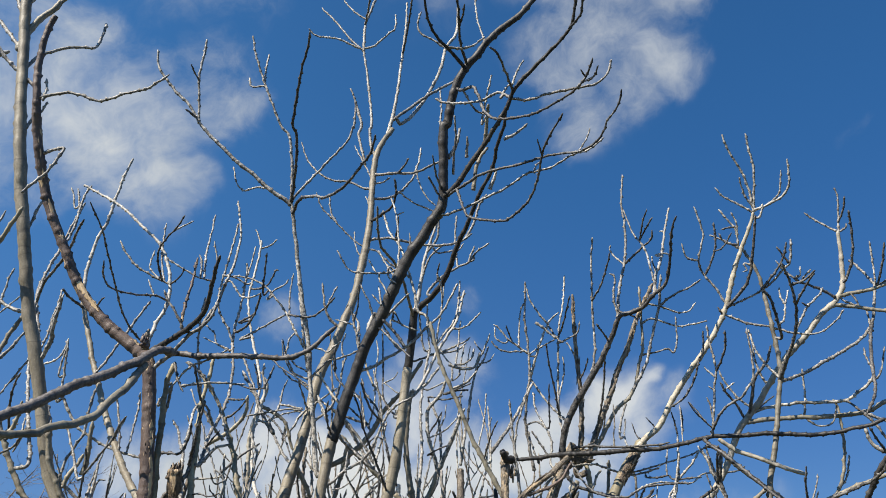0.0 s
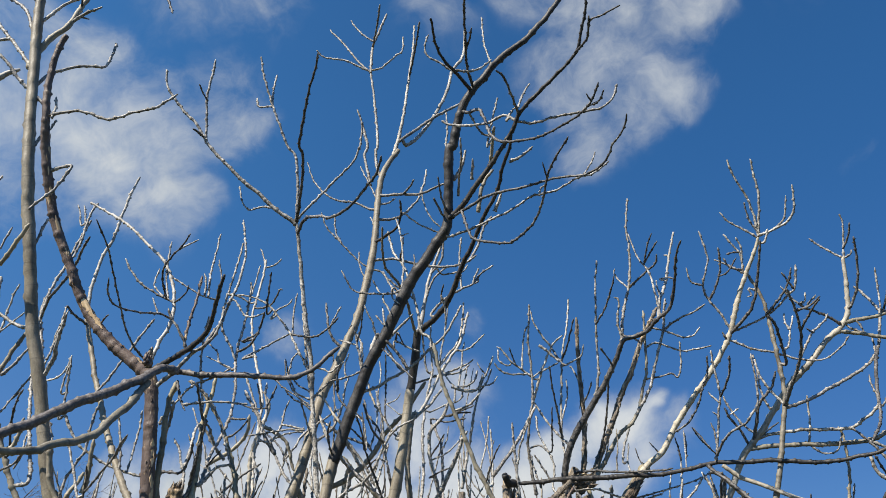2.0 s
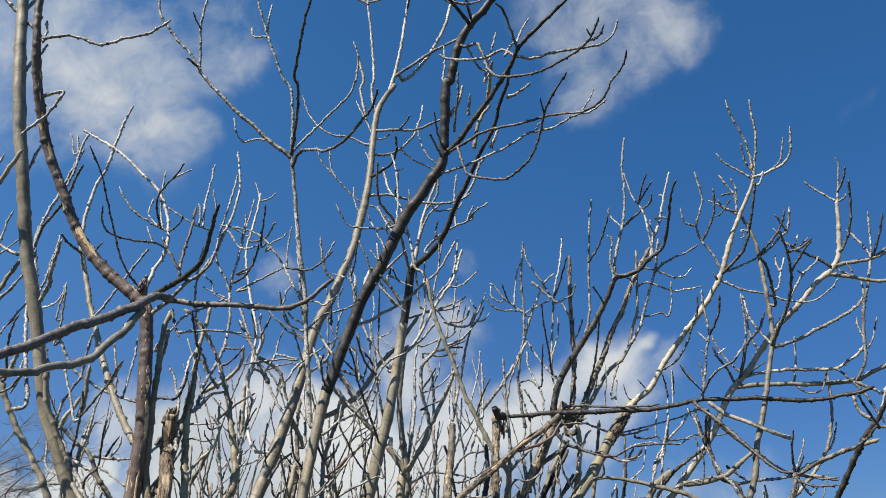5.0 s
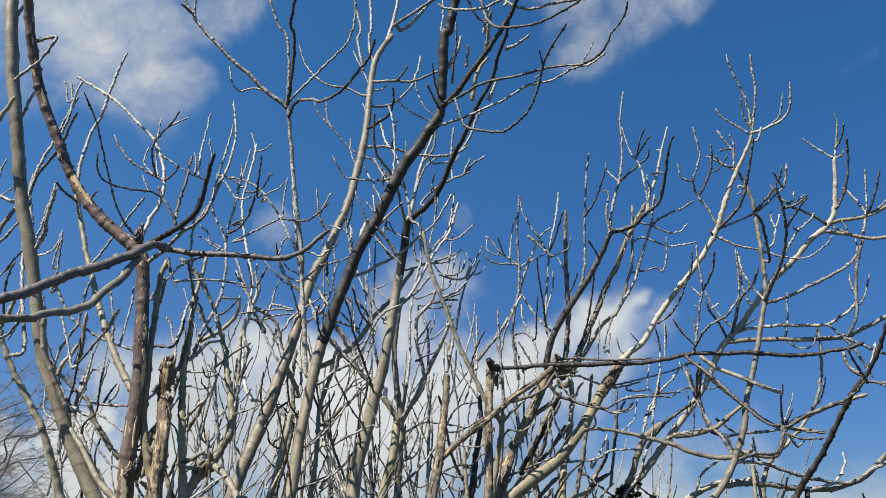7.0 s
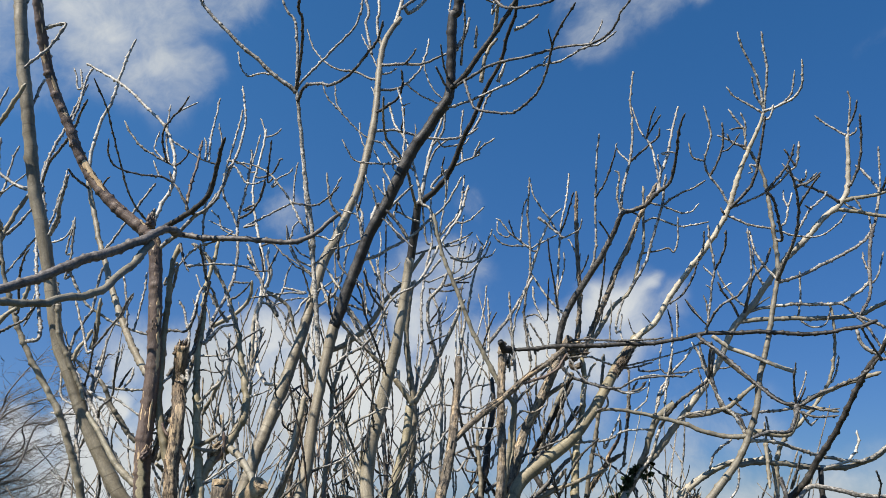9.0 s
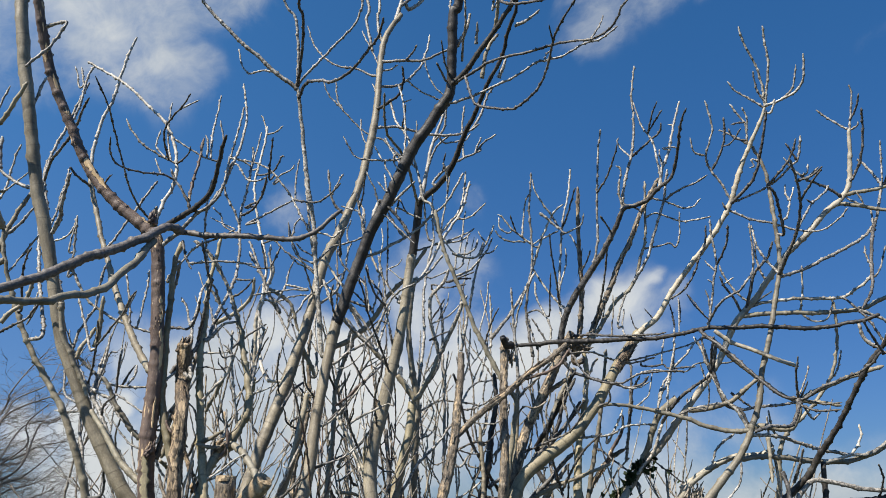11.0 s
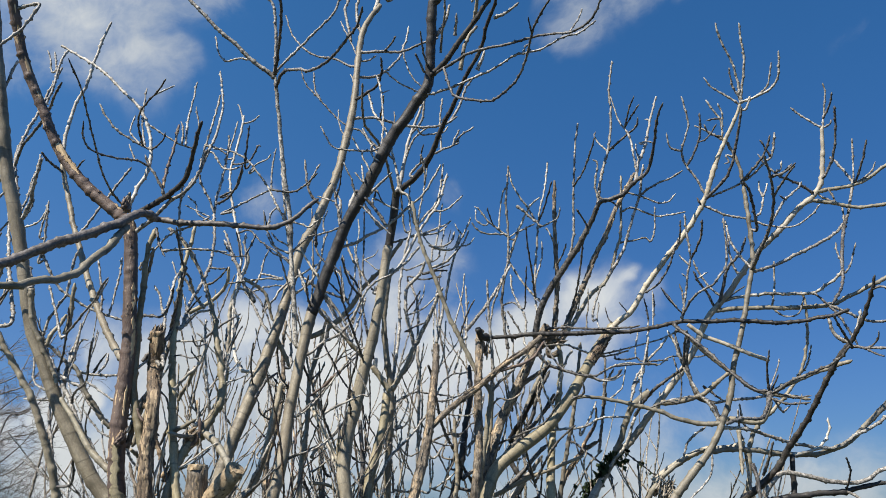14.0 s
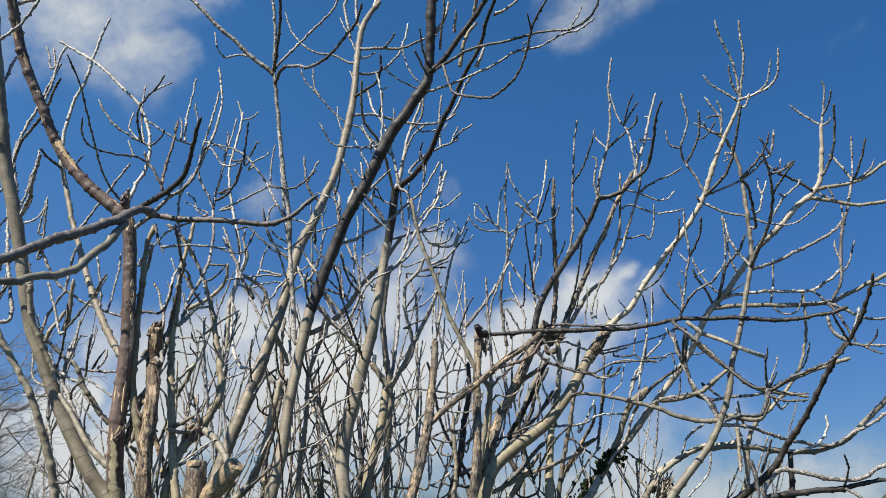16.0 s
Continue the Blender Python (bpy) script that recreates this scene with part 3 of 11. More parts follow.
grow(limb, "branch", "t", (0.0094, 0.0083), (-2.048, 3.253, 3.066), (-2.067, 3.262, 3.148), (-2.076, 3.269, 3.234))
grow(limb, "twig", "t", (0.0044, 0.0045), (-1.618, 3.257, 2.232), (-1.643, 3.242, 2.310), (-1.660, 3.231, 2.379), (-1.664, 3.216, 2.483))
grow(limb, "branch", "h", (0.0107, 0.0096, 0.0084, 0.0073), (-1.266, 3.211, 1.893), (-1.305, 3.200, 1.924), (-1.340, 3.190, 1.978), (-1.375, 3.181, 2.025), (-1.401, 3.171, 2.089), (-1.430, 3.164, 2.131))
grow(limb, "twig", "e", (0.0042, 0.0033), (-1.452, 3.118, 2.244), (-1.405, 3.071, 2.267), (-1.344, 3.014, 2.309), (-1.300, 2.977, 2.338), (-1.255, 2.927, 2.385), (-1.227, 2.903, 2.405))
grow(limb, "twig", "t", (0.0049, 0.0044), (-1.457, 3.126, 2.234), (-1.484, 3.138, 2.237), (-1.518, 3.165, 2.310), (-1.569, 3.198, 2.410), (-1.595, 3.213, 2.461))
grow(limb, "twig", "t", (0.0068, 0.0058), (-1.879, 3.162, 3.257), (-1.919, 3.167, 3.250), (-1.900, 3.174, 3.336), (-1.885, 3.181, 3.422), (-1.872, 3.185, 3.480))
grow(limb, "twig", "e", (0.0059, 0.0043), (-1.597, 3.215, 4.943), (-1.554, 3.137, 4.960), (-1.428, 3.011, 4.637), (-1.353, 2.940, 4.452))
grow(limb, "twig", "e", (0.0049, 0.0037), (-1.517, 3.234, 4.958), (-1.430, 3.180, 4.970), (-1.346, 3.141, 4.884), (-1.268, 3.109, 4.819))
grow(limb, "branch", "p", (0.0190, 0.0091), (-2.264, 3.069, 4.157), (-2.180, 3.082, 4.241), (-2.126, 3.087, 4.261))
grow(limb, "twig", "t", (0.0060, 0.0052), (-2.125, 3.112, 3.571), (-2.115, 3.128, 3.642), (-2.106, 3.138, 3.687))
grow(limb, "twig", "e", (0.0051, 0.0034), (-2.136, 3.119, 3.606), (-2.071, 3.084, 3.597))
limb = grow(tree, "limb", "k", (0.0323, 0.0306, 0.0290, 0.0268, 0.0285, 0.0264, 0.0220, 0.0192, 0.0173, 0.0119), (-1.061, 3.060, -0.050), (-1.093, 3.060, 1.093), (-1.157, 3.060, 1.589), (-1.182, 3.064, 1.785), (-1.188, 3.067, 1.948), (-1.186, 3.068, 2.158), (-1.197, 3.061, 2.332), (-1.211, 3.054, 2.510), (-1.229, 3.046, 2.647), (-1.260, 3.041, 2.687), (-1.319, 3.033, 2.736), (-1.413, 3.020, 2.815), (-1.492, 3.007, 2.906), (-1.549, 2.991, 2.997), (-1.610, 2.955, 3.140), (-1.658, 2.926, 3.251), (-1.695, 2.896, 3.361), (-1.712, 2.854, 3.464), (-1.727, 2.801, 3.589), (-1.728, 2.748, 3.726), (-1.737, 2.734, 3.837), (-1.736, 2.721, 3.949), (-1.722, 2.708, 4.050), (-1.694, 2.700, 4.116))
bare_patch(limb, "o", "smooth tan under-bark below the torn edge", (0.1, -1, 0.0), 2.60, (0.0345, 0.0338, 0.0331, 0.0325, 0.0312), (-1.079, 3.060, 0.600), (-1.090, 3.060, 1.000), (-1.126, 3.060, 1.350), (-1.158, 3.060, 1.600), (-1.183, 3.065, 1.816))
bare_patch(limb, "j", "pale orange wood bared of its bark", (0.1, -1, 0.5), 0.80, (0.0215, 0.0212, 0.0210, 0.0207, 0.0205), (-1.445, 3.015, 2.852), (-1.477, 3.009, 2.889), (-1.504, 3.004, 2.925), (-1.527, 2.997, 2.962), (-1.550, 2.991, 2.998))
bare_patch(limb, "j", "pale orange wood bared of its bark", (0.5, -1, 0.2), 0.35, (0.0180, 0.0179, 0.0178, 0.0177, 0.0176), (-1.715, 2.844, 3.487), (-1.717, 2.836, 3.507), (-1.720, 2.827, 3.528), (-1.722, 2.818, 3.549), (-1.725, 2.809, 3.570))
bare_patch(limb, "j", "pale orange wood bared of its bark", (0.5, -1, 0.2), 0.30, (0.0183, 0.0183, 0.0182, 0.0182, 0.0181), (-1.703, 2.877, 3.407), (-1.704, 2.873, 3.416), (-1.706, 2.870, 3.426), (-1.707, 2.866, 3.435), (-1.709, 2.862, 3.445))
bare_patch(limb, "j", "pale orange wood bared of its bark", (0.5, -1, 0.3), 0.40, (0.0191, 0.0190, 0.0189, 0.0188, 0.0187), (-1.649, 2.932, 3.229), (-1.659, 2.925, 3.253), (-1.667, 2.919, 3.277), (-1.675, 2.913, 3.300), (-1.683, 2.906, 3.324))
bare_patch(limb, "j", "pale orange wood bared of its bark", (0.6, -1, 0.3), 0.30, (0.0195, 0.0194, 0.0194, 0.0193, 0.0192), (-1.613, 2.953, 3.148), (-1.619, 2.949, 3.161), (-1.625, 2.946, 3.175), (-1.631, 2.942, 3.188), (-1.637, 2.939, 3.202))
bare_patch(limb, "j", "pale orange wood bared of its bark", (0.75, -0.8, 0.2), 0.50, (0.0267, 0.0266, 0.0264, 0.0263, 0.0260), (-1.196, 3.062, 2.316), (-1.198, 3.061, 2.342), (-1.200, 3.060, 2.369), (-1.202, 3.058, 2.396), (-1.204, 3.057, 2.423))
bare_patch(limb, "j", "pale orange wood bared of its bark", (0.9, -0.7, 0.1), 0.45, (0.0272, 0.0271, 0.0270, 0.0269, 0.0268), (-1.189, 3.066, 2.202), (-1.190, 3.065, 2.225), (-1.192, 3.064, 2.248), (-1.193, 3.063, 2.271), (-1.195, 3.063, 2.294))
bare_patch(limb, "j", "pale orange wood bared of its bark", (0.8, -0.8, 0.1), 0.30, (0.0284, 0.0283, 0.0281, 0.0280, 0.0279), (-1.187, 3.066, 1.918), (-1.188, 3.067, 1.946), (-1.188, 3.067, 1.976), (-1.187, 3.067, 2.005), (-1.187, 3.067, 2.034))
bare_patch(limb, "j", "pale orange wood bared of its bark", (0.3, -1, 0.1), 0.30, (0.0282, 0.0282, 0.0283, 0.0283, 0.0284), (-1.183, 3.064, 1.805), (-1.183, 3.065, 1.818), (-1.184, 3.065, 1.831), (-1.184, 3.065, 1.844), (-1.185, 3.065, 1.857))
grow(limb, "twig", "t", (0.0065, 0.0043), (-1.728, 2.749, 3.724), (-1.614, 2.729, 3.729), (-1.533, 2.717, 3.708), (-1.436, 2.703, 3.662), (-1.327, 2.689, 3.682), (-1.243, 2.678, 3.690), (-1.186, 2.669, 3.720), (-1.145, 2.663, 3.748))
grow(limb, "twig", "t", (0.0046, 0.0047), (-1.699, 2.744, 3.725), (-1.697, 2.746, 3.709), (-1.696, 2.751, 3.772), (-1.707, 2.755, 3.827))
grow(limb, "twig", "t", (0.0046, 0.0039), (-1.728, 2.771, 3.668), (-1.710, 2.775, 3.675), (-1.701, 2.783, 3.728))
grow(limb, "branch", "h", (0.0125, 0.0128, 0.0122, 0.0115, 0.0108, 0.0105, 0.0100), (-1.113, 2.731, 2.542), (-1.116, 2.696, 2.509), (-1.117, 2.662, 2.473), (-1.124, 2.628, 2.429), (-1.134, 2.589, 2.397), (-1.142, 2.551, 2.361), (-1.150, 2.515, 2.318), (-1.168, 2.469, 2.286), (-1.184, 2.423, 2.261), (-1.198, 2.374, 2.247), (-1.219, 2.324, 2.223), (-1.225, 2.280, 2.201), (-1.260, 2.217, 2.187), (-1.289, 2.156, 2.174), (-1.338, 2.082, 2.159), (-1.431, 1.973, 2.141))
grow(limb, "branch", "t", (0.0090, 0.0041), (-1.225, 3.048, 2.618), (-1.150, 3.031, 2.670), (-1.069, 3.013, 2.749), (-1.003, 3.002, 2.792), (-0.972, 2.994, 2.842), (-0.951, 2.986, 2.898), (-0.931, 2.978, 2.955))
grow(limb, "stub", "f", (0.0130, 0.0110, 0.0062), (-1.148, 2.802, 2.620), (-1.146, 2.790, 2.655), (-1.136, 2.780, 2.692))
grow(limb, "twig", "p", (0.0078, 0.0050), (-1.217, 2.977, 2.704), (-1.205, 3.007, 2.798), (-1.182, 3.030, 2.880), (-1.182, 3.049, 2.962), (-1.200, 3.068, 3.046), (-1.240, 3.091, 3.147), (-1.290, 3.108, 3.222), (-1.366, 3.129, 3.299), (-1.476, 3.158, 3.410), (-1.566, 3.179, 3.478), (-1.704, 3.207, 3.571))
grow(limb, "twig", "e", (0.0041, 0.0024), (-1.220, 2.990, 2.694), (-1.244, 2.869, 2.732), (-1.253, 2.787, 2.777), (-1.248, 2.705, 2.830), (-1.239, 2.567, 2.917), (-1.232, 2.490, 2.962), (-1.237, 2.389, 3.011))
grow(limb, "twig", "e", (0.0042, 0.0026), (-1.182, 3.036, 2.908), (-1.207, 2.977, 2.906), (-1.263, 2.898, 2.883), (-1.318, 2.822, 2.879), (-1.333, 2.772, 2.906), (-1.316, 2.719, 2.949))
grow(limb, "twig", "t", (0.0043, 0.0037), (-1.187, 3.055, 2.987), (-1.254, 3.040, 3.020), (-1.323, 3.027, 3.064), (-1.372, 3.016, 3.122), (-1.400, 3.008, 3.174))
grow(limb, "twig", "e", (0.0043, 0.0027), (-1.218, 3.048, 3.002), (-1.210, 2.960, 3.045), (-1.191, 2.909, 3.081), (-1.140, 2.858, 3.110), (-1.103, 2.828, 3.124), (-1.053, 2.777, 3.156))
grow(limb, "twig", "t", (0.0034, 0.0027), (-1.114, 2.837, 3.120), (-1.080, 2.850, 3.148), (-1.046, 2.859, 3.173))
grow(limb, "twig", "t", (0.0036, 0.0030), (-1.210, 3.050, 2.998), (-1.242, 3.078, 3.102), (-1.257, 3.104, 3.219), (-1.261, 3.122, 3.309))
grow(limb, "twig", "t", (0.0037, 0.0029), (-1.229, 3.085, 3.122), (-1.151, 3.096, 3.073), (-1.091, 3.103, 3.037), (-1.033, 3.108, 3.020))
grow(limb, "twig", "t", (0.0036, 0.0029), (-1.230, 3.045, 3.008), (-1.274, 3.053, 3.059), (-1.282, 3.054, 3.078), (-1.271, 3.061, 3.150))
grow(limb, "twig", "e", (0.0036, 0.0028), (-1.188, 3.054, 2.985), (-1.125, 3.002, 3.003), (-1.107, 2.974, 3.027))
grow(limb, "twig", "t", (0.0035, 0.0028), (-1.212, 2.971, 2.904), (-1.236, 2.982, 2.952), (-1.251, 2.988, 2.984))
grow(limb, "twig", "e", (0.0043, 0.0028), (-1.463, 3.012, 2.873), (-1.429, 2.981, 2.895), (-1.407, 2.966, 2.905))
grow(limb, "twig", "t", (0.0040, 0.0034), (-1.188, 3.067, 1.978), (-1.220, 3.075, 1.980), (-1.258, 3.083, 2.001), (-1.308, 3.094, 2.034), (-1.345, 3.100, 2.052))
grow(limb, "twig", "t", (0.0075, 0.0085), (-1.173, 3.063, 1.717), (-1.241, 3.097, 1.747), (-1.308, 3.134, 1.820), (-1.374, 3.169, 1.895), (-1.452, 3.213, 2.007), (-1.506, 3.239, 2.077), (-1.562, 3.266, 2.148), (-1.638, 3.300, 2.247))
grow(limb, "twig", "t", (0.0033, 0.0027), (-1.219, 3.085, 1.737), (-1.251, 3.096, 1.827), (-1.265, 3.104, 1.910))
grow(limb, "twig", "e", (0.0034, 0.0027), (-1.339, 3.151, 1.855), (-1.327, 3.105, 1.900), (-1.294, 3.057, 1.957))
grow(limb, "twig", "t", (0.0033, 0.0027), (-1.184, 3.065, 1.846), (-1.212, 3.068, 1.845), (-1.257, 3.072, 1.866), (-1.308, 3.078, 1.918), (-1.342, 3.082, 1.959))
grow(limb, "twig", "t", (0.0040, 0.0033), (-1.185, 3.065, 1.865), (-1.155, 3.076, 1.867), (-1.147, 3.091, 1.930), (-1.128, 3.106, 1.994), (-1.077, 3.123, 2.060), (-1.045, 3.137, 2.128))
grow(limb, "twig", "t", (0.0043, 0.0036), (-1.081, 3.104, 3.034), (-1.084, 3.111, 3.106), (-1.098, 3.114, 3.146))
grow(limb, "twig", "t", (0.0043, 0.0038), (-1.065, 3.105, 3.029), (-1.084, 3.156, 3.167), (-1.083, 3.194, 3.294), (-1.083, 3.221, 3.392))
grow(limb, "twig", "t", (0.0039, 0.0026), (-1.183, 3.064, 1.804), (-1.153, 3.073, 1.806), (-1.135, 3.082, 1.766), (-1.107, 3.091, 1.731), (-1.099, 3.098, 1.687))
grow(limb, "twig", "b", (0.0033, 0.0026), (-1.149, 3.087, 1.914), (-1.170, 3.084, 1.918), (-1.137, 3.079, 1.939), (-1.107, 3.074, 1.907), (-1.077, 3.069, 1.876))
grow(limb, "branch", "w", (0.0103, 0.0140, 0.0102), (-1.638, 2.938, 3.205), (-1.618, 2.943, 3.169), (-1.600, 2.947, 3.131))
grow(limb, "branch", "w", (0.0104, 0.0150, 0.0104), (-1.190, 3.064, 2.255), (-1.193, 3.058, 2.287), (-1.193, 3.054, 2.319))
grow(limb, "branch", "h", (0.0136, 0.0118, 0.0106, 0.0095, 0.0085), (-1.191, 3.071, 1.722), (-1.244, 3.090, 1.756), (-1.293, 3.105, 1.797), (-1.328, 3.117, 1.839), (-1.369, 3.131, 1.892), (-1.414, 3.146, 1.946), (-1.460, 3.159, 2.000))
grow(limb, "twig", "e", (0.0042, 0.0033), (-1.434, 3.204, 1.984), (-1.408, 3.158, 2.022), (-1.350, 3.112, 2.054), (-1.326, 3.059, 2.114), (-1.299, 2.996, 2.187))
grow(limb, "branch", "f", (0.0110, 0.0080), (-1.153, 3.073, 1.806), (-1.150, 3.116, 1.895), (-1.133, 3.154, 1.990), (-1.104, 3.194, 2.099), (-1.090, 3.230, 2.211), (-1.083, 3.251, 2.280))
grow(limb, "twig", "t", (0.0064, 0.0052), (-1.717, 2.837, 3.504), (-1.617, 2.824, 3.523), (-1.628, 2.819, 3.467), (-1.659, 2.811, 3.398), (-1.702, 2.804, 3.343), (-1.736, 2.799, 3.302))
limb = grow(tree, "limb", "g", (0.0130, 0.0138, 0.0145, 0.0155, 0.0160, 0.0135, 0.0115, 0.0110, 0.0108, 0.0098, 0.0080), (-1.521, 2.117, 2.115), (-1.448, 2.207, 2.178), (-1.375, 2.289, 2.245), (-1.345, 2.350, 2.282), (-1.306, 2.411, 2.327), (-1.259, 2.472, 2.380), (-1.225, 2.527, 2.422), (-1.188, 2.584, 2.459), (-1.148, 2.639, 2.504), (-1.118, 2.689, 2.544), (-1.098, 2.734, 2.582), (-1.085, 2.780, 2.611), (-1.071, 2.833, 2.622), (-1.162, 3.135, 2.719), (-1.053, 3.123, 2.698), (-0.868, 3.115, 2.688), (-0.709, 3.120, 2.674), (-0.643, 3.126, 2.695), (-0.589, 3.133, 2.732), (-0.547, 3.142, 2.779), (-0.510, 3.150, 2.812))
grow(limb, "branch", "d", (0.0134, 0.0062), (-1.279, 3.156, 2.733), (-1.161, 3.057, 2.746), (-1.089, 3.002, 2.761), (-1.018, 2.944, 2.785), (-0.975, 2.900, 2.814), (-0.937, 2.825, 2.874), (-0.909, 2.770, 2.918), (-0.885, 2.728, 2.950))
grow(limb, "twig", "t", (0.0053, 0.0047), (-1.598, 3.237, 2.632), (-1.560, 3.254, 2.656), (-1.511, 3.281, 2.740), (-1.465, 3.309, 2.853), (-1.381, 3.353, 3.043))
grow(limb, "twig", "t", (0.0053, 0.0051), (-1.668, 3.257, 2.620), (-1.660, 3.261, 2.596), (-1.591, 3.276, 2.478), (-1.517, 3.285, 2.421), (-1.433, 3.293, 2.375), (-1.316, 3.304, 2.337))
grow(limb, "twig", "t", (0.0037, 0.0038), (-1.374, 3.298, 2.353), (-1.378, 3.339, 2.447), (-1.381, 3.375, 2.556), (-1.389, 3.401, 2.639))
grow(limb, "twig", "t", (0.0037, 0.0029), (-1.448, 3.292, 2.383), (-1.393, 3.275, 2.479), (-1.383, 3.272, 2.502))
grow(limb, "twig", "t", (0.0057, 0.0042), (-1.095, 3.007, 2.760), (-1.102, 2.999, 2.795), (-1.126, 2.990, 2.839), (-1.157, 2.982, 2.884), (-1.175, 2.974, 2.929))
grow(limb, "twig", "k", (0.0057, 0.0051), (-1.102, 2.999, 2.795), (-1.107, 3.045, 2.911), (-1.102, 3.073, 2.998), (-1.104, 3.113, 3.132))
grow(limb, "twig", "t", (0.0032, 0.0027), (-0.921, 2.798, 2.896), (-0.923, 2.817, 2.975), (-0.948, 2.836, 3.068))
grow(limb, "twig", "t", (0.0034, 0.0027), (-0.717, 3.119, 2.674), (-0.719, 3.113, 2.719), (-0.723, 3.109, 2.747))
grow(limb, "twig", "t", (0.0045, 0.0038), (-1.655, 3.262, 2.587), (-1.677, 3.256, 2.570), (-1.659, 3.245, 2.640), (-1.655, 3.226, 2.783), (-1.655, 3.220, 2.831))
grow(limb, "twig", "t", (0.0038, 0.0031), (-1.658, 3.241, 2.676), (-1.678, 3.237, 2.674), (-1.667, 3.227, 2.746), (-1.658, 3.223, 2.788))
limb = grow(tree, "limb", "s", (0.0138, 0.0135, 0.0133, 0.0130, 0.0127, 0.0123, 0.0118, 0.0112, 0.0106, 0.0099), (-1.186, 3.068, 2.137), (-1.207, 3.068, 2.137), (-1.316, 3.181, 2.251), (-1.451, 3.320, 2.430), (-1.553, 3.418, 2.593), (-1.619, 3.476, 2.714), (-1.684, 3.525, 2.838), (-1.749, 3.569, 2.993), (-1.797, 3.593, 3.117), (-1.817, 3.600, 3.178))
grow(limb, "branch", "p", (0.0099, 0.0057), (-1.812, 3.598, 3.163), (-1.828, 3.616, 3.303), (-1.813, 3.634, 3.495), (-1.778, 3.645, 3.610), (-1.760, 3.659, 3.761), (-1.739, 3.670, 3.899), (-1.712, 3.679, 4.004))
grow(limb, "twig", "e", (0.0052, 0.0034), (-1.798, 3.593, 3.120), (-1.833, 3.517, 3.141), (-1.850, 3.471, 3.172))
grow(limb, "twig", "t", (0.0043, 0.0038), (-1.390, 3.258, 2.348), (-1.405, 3.281, 2.432), (-1.435, 3.305, 2.535), (-1.456, 3.319, 2.601))
grow(limb, "twig", "e", (0.0051, 0.0042), (-1.805, 3.579, 3.124), (-1.833, 3.507, 3.143), (-1.851, 3.463, 3.167))
limb = grow(tree, "limb", "t", (0.0077, 0.0075, 0.0075, 0.0074, 0.0073, 0.0072, 0.0070, 0.0067, 0.0065, 0.0063), (-1.874, 3.380, 2.327), (-1.811, 3.380, 2.358), (-1.969, 3.576, 2.638), (-2.104, 3.746, 2.944), (-2.197, 3.874, 3.235), (-2.219, 3.929, 3.386), (-2.214, 3.985, 3.560), (-2.178, 4.026, 3.699), (-2.161, 4.053, 3.817), (-2.158, 4.088, 4.014), (-2.131, 4.100, 4.101))
grow(limb, "twig", "t", (0.0052, 0.0042), (-2.161, 4.072, 3.927), (-2.190, 4.094, 4.018), (-2.214, 4.109, 4.092))
grow(limb, "twig", "e", (0.0067, 0.0053), (-2.205, 3.894, 3.290), (-2.117, 3.779, 3.349), (-2.021, 3.695, 3.395), (-1.938, 3.620, 3.441), (-1.867, 3.534, 3.503), (-1.815, 3.480, 3.540))
grow(limb, "twig", "t", (0.0049, 0.0049), (-1.917, 3.510, 2.541), (-1.937, 3.516, 2.491), (-1.968, 3.523, 2.428))
grow(limb, "twig", "t", (0.0052, 0.0042), (-2.168, 4.078, 3.951), (-2.198, 4.081, 3.946), (-2.220, 4.088, 4.034), (-2.246, 4.093, 4.091))
grow(limb, "twig", "t", (0.0041, 0.0033), (-1.944, 3.518, 2.478), (-1.950, 3.537, 2.558), (-1.950, 3.543, 2.587))
limb = grow(tree, "limb", "t", (0.0086, 0.0084, 0.0084, 0.0083, 0.0082, 0.0080, 0.0077, 0.0073, 0.0069, 0.0064), (-1.702, 3.236, 2.460), (-1.676, 3.236, 2.468), (-1.882, 3.508, 2.724), (-2.131, 3.822, 3.121), (-2.252, 3.969, 3.371), (-2.265, 4.059, 3.562), (-2.254, 4.118, 3.712), (-2.238, 4.168, 3.880), (-2.202, 4.200, 4.044))
grow(limb, "twig", "p", (0.0043, 0.0043), (-1.964, 3.613, 2.852), (-1.898, 3.603, 2.865), (-1.861, 3.595, 2.904), (-1.842, 3.588, 2.963))
grow(limb, "twig", "t", (0.0044, 0.0036), (-2.027, 3.693, 2.952), (-2.018, 3.716, 3.035), (-2.019, 3.740, 3.148), (-2.008, 3.753, 3.214))
grow(limb, "twig", "t", (0.0052, 0.0044), (-1.988, 3.643, 2.890), (-1.972, 3.671, 2.960), (-1.969, 3.691, 3.026))
grow(limb, "twig", "t", (0.0053, 0.0046), (-2.023, 3.703, 2.988), (-2.014, 3.726, 3.073), (-2.013, 3.755, 3.206), (-2.016, 3.774, 3.301))
grow(limb, "twig", "t", (0.0043, 0.0035), (-1.985, 3.646, 2.896), (-1.980, 3.673, 2.963), (-1.978, 3.694, 3.030))
grow(limb, "twig", "t", (0.0045, 0.0046), (-2.013, 3.746, 3.181), (-2.001, 3.752, 3.229), (-1.992, 3.755, 3.270))
limb = grow(tree, "limb", "w", (0.0290, 0.0270, 0.0255, 0.0250, 0.0250, 0.0240), (-0.942, 2.980, -0.050), (-0.971, 2.980, 1.096), (-1.029, 2.980, 1.590), (-1.051, 3.001, 1.781), (-1.050, 3.012, 1.881), (-1.056, 3.023, 1.984), (-1.100, 3.121, 2.106), (-1.096, 3.108, 2.187), (-1.092, 3.098, 2.247))
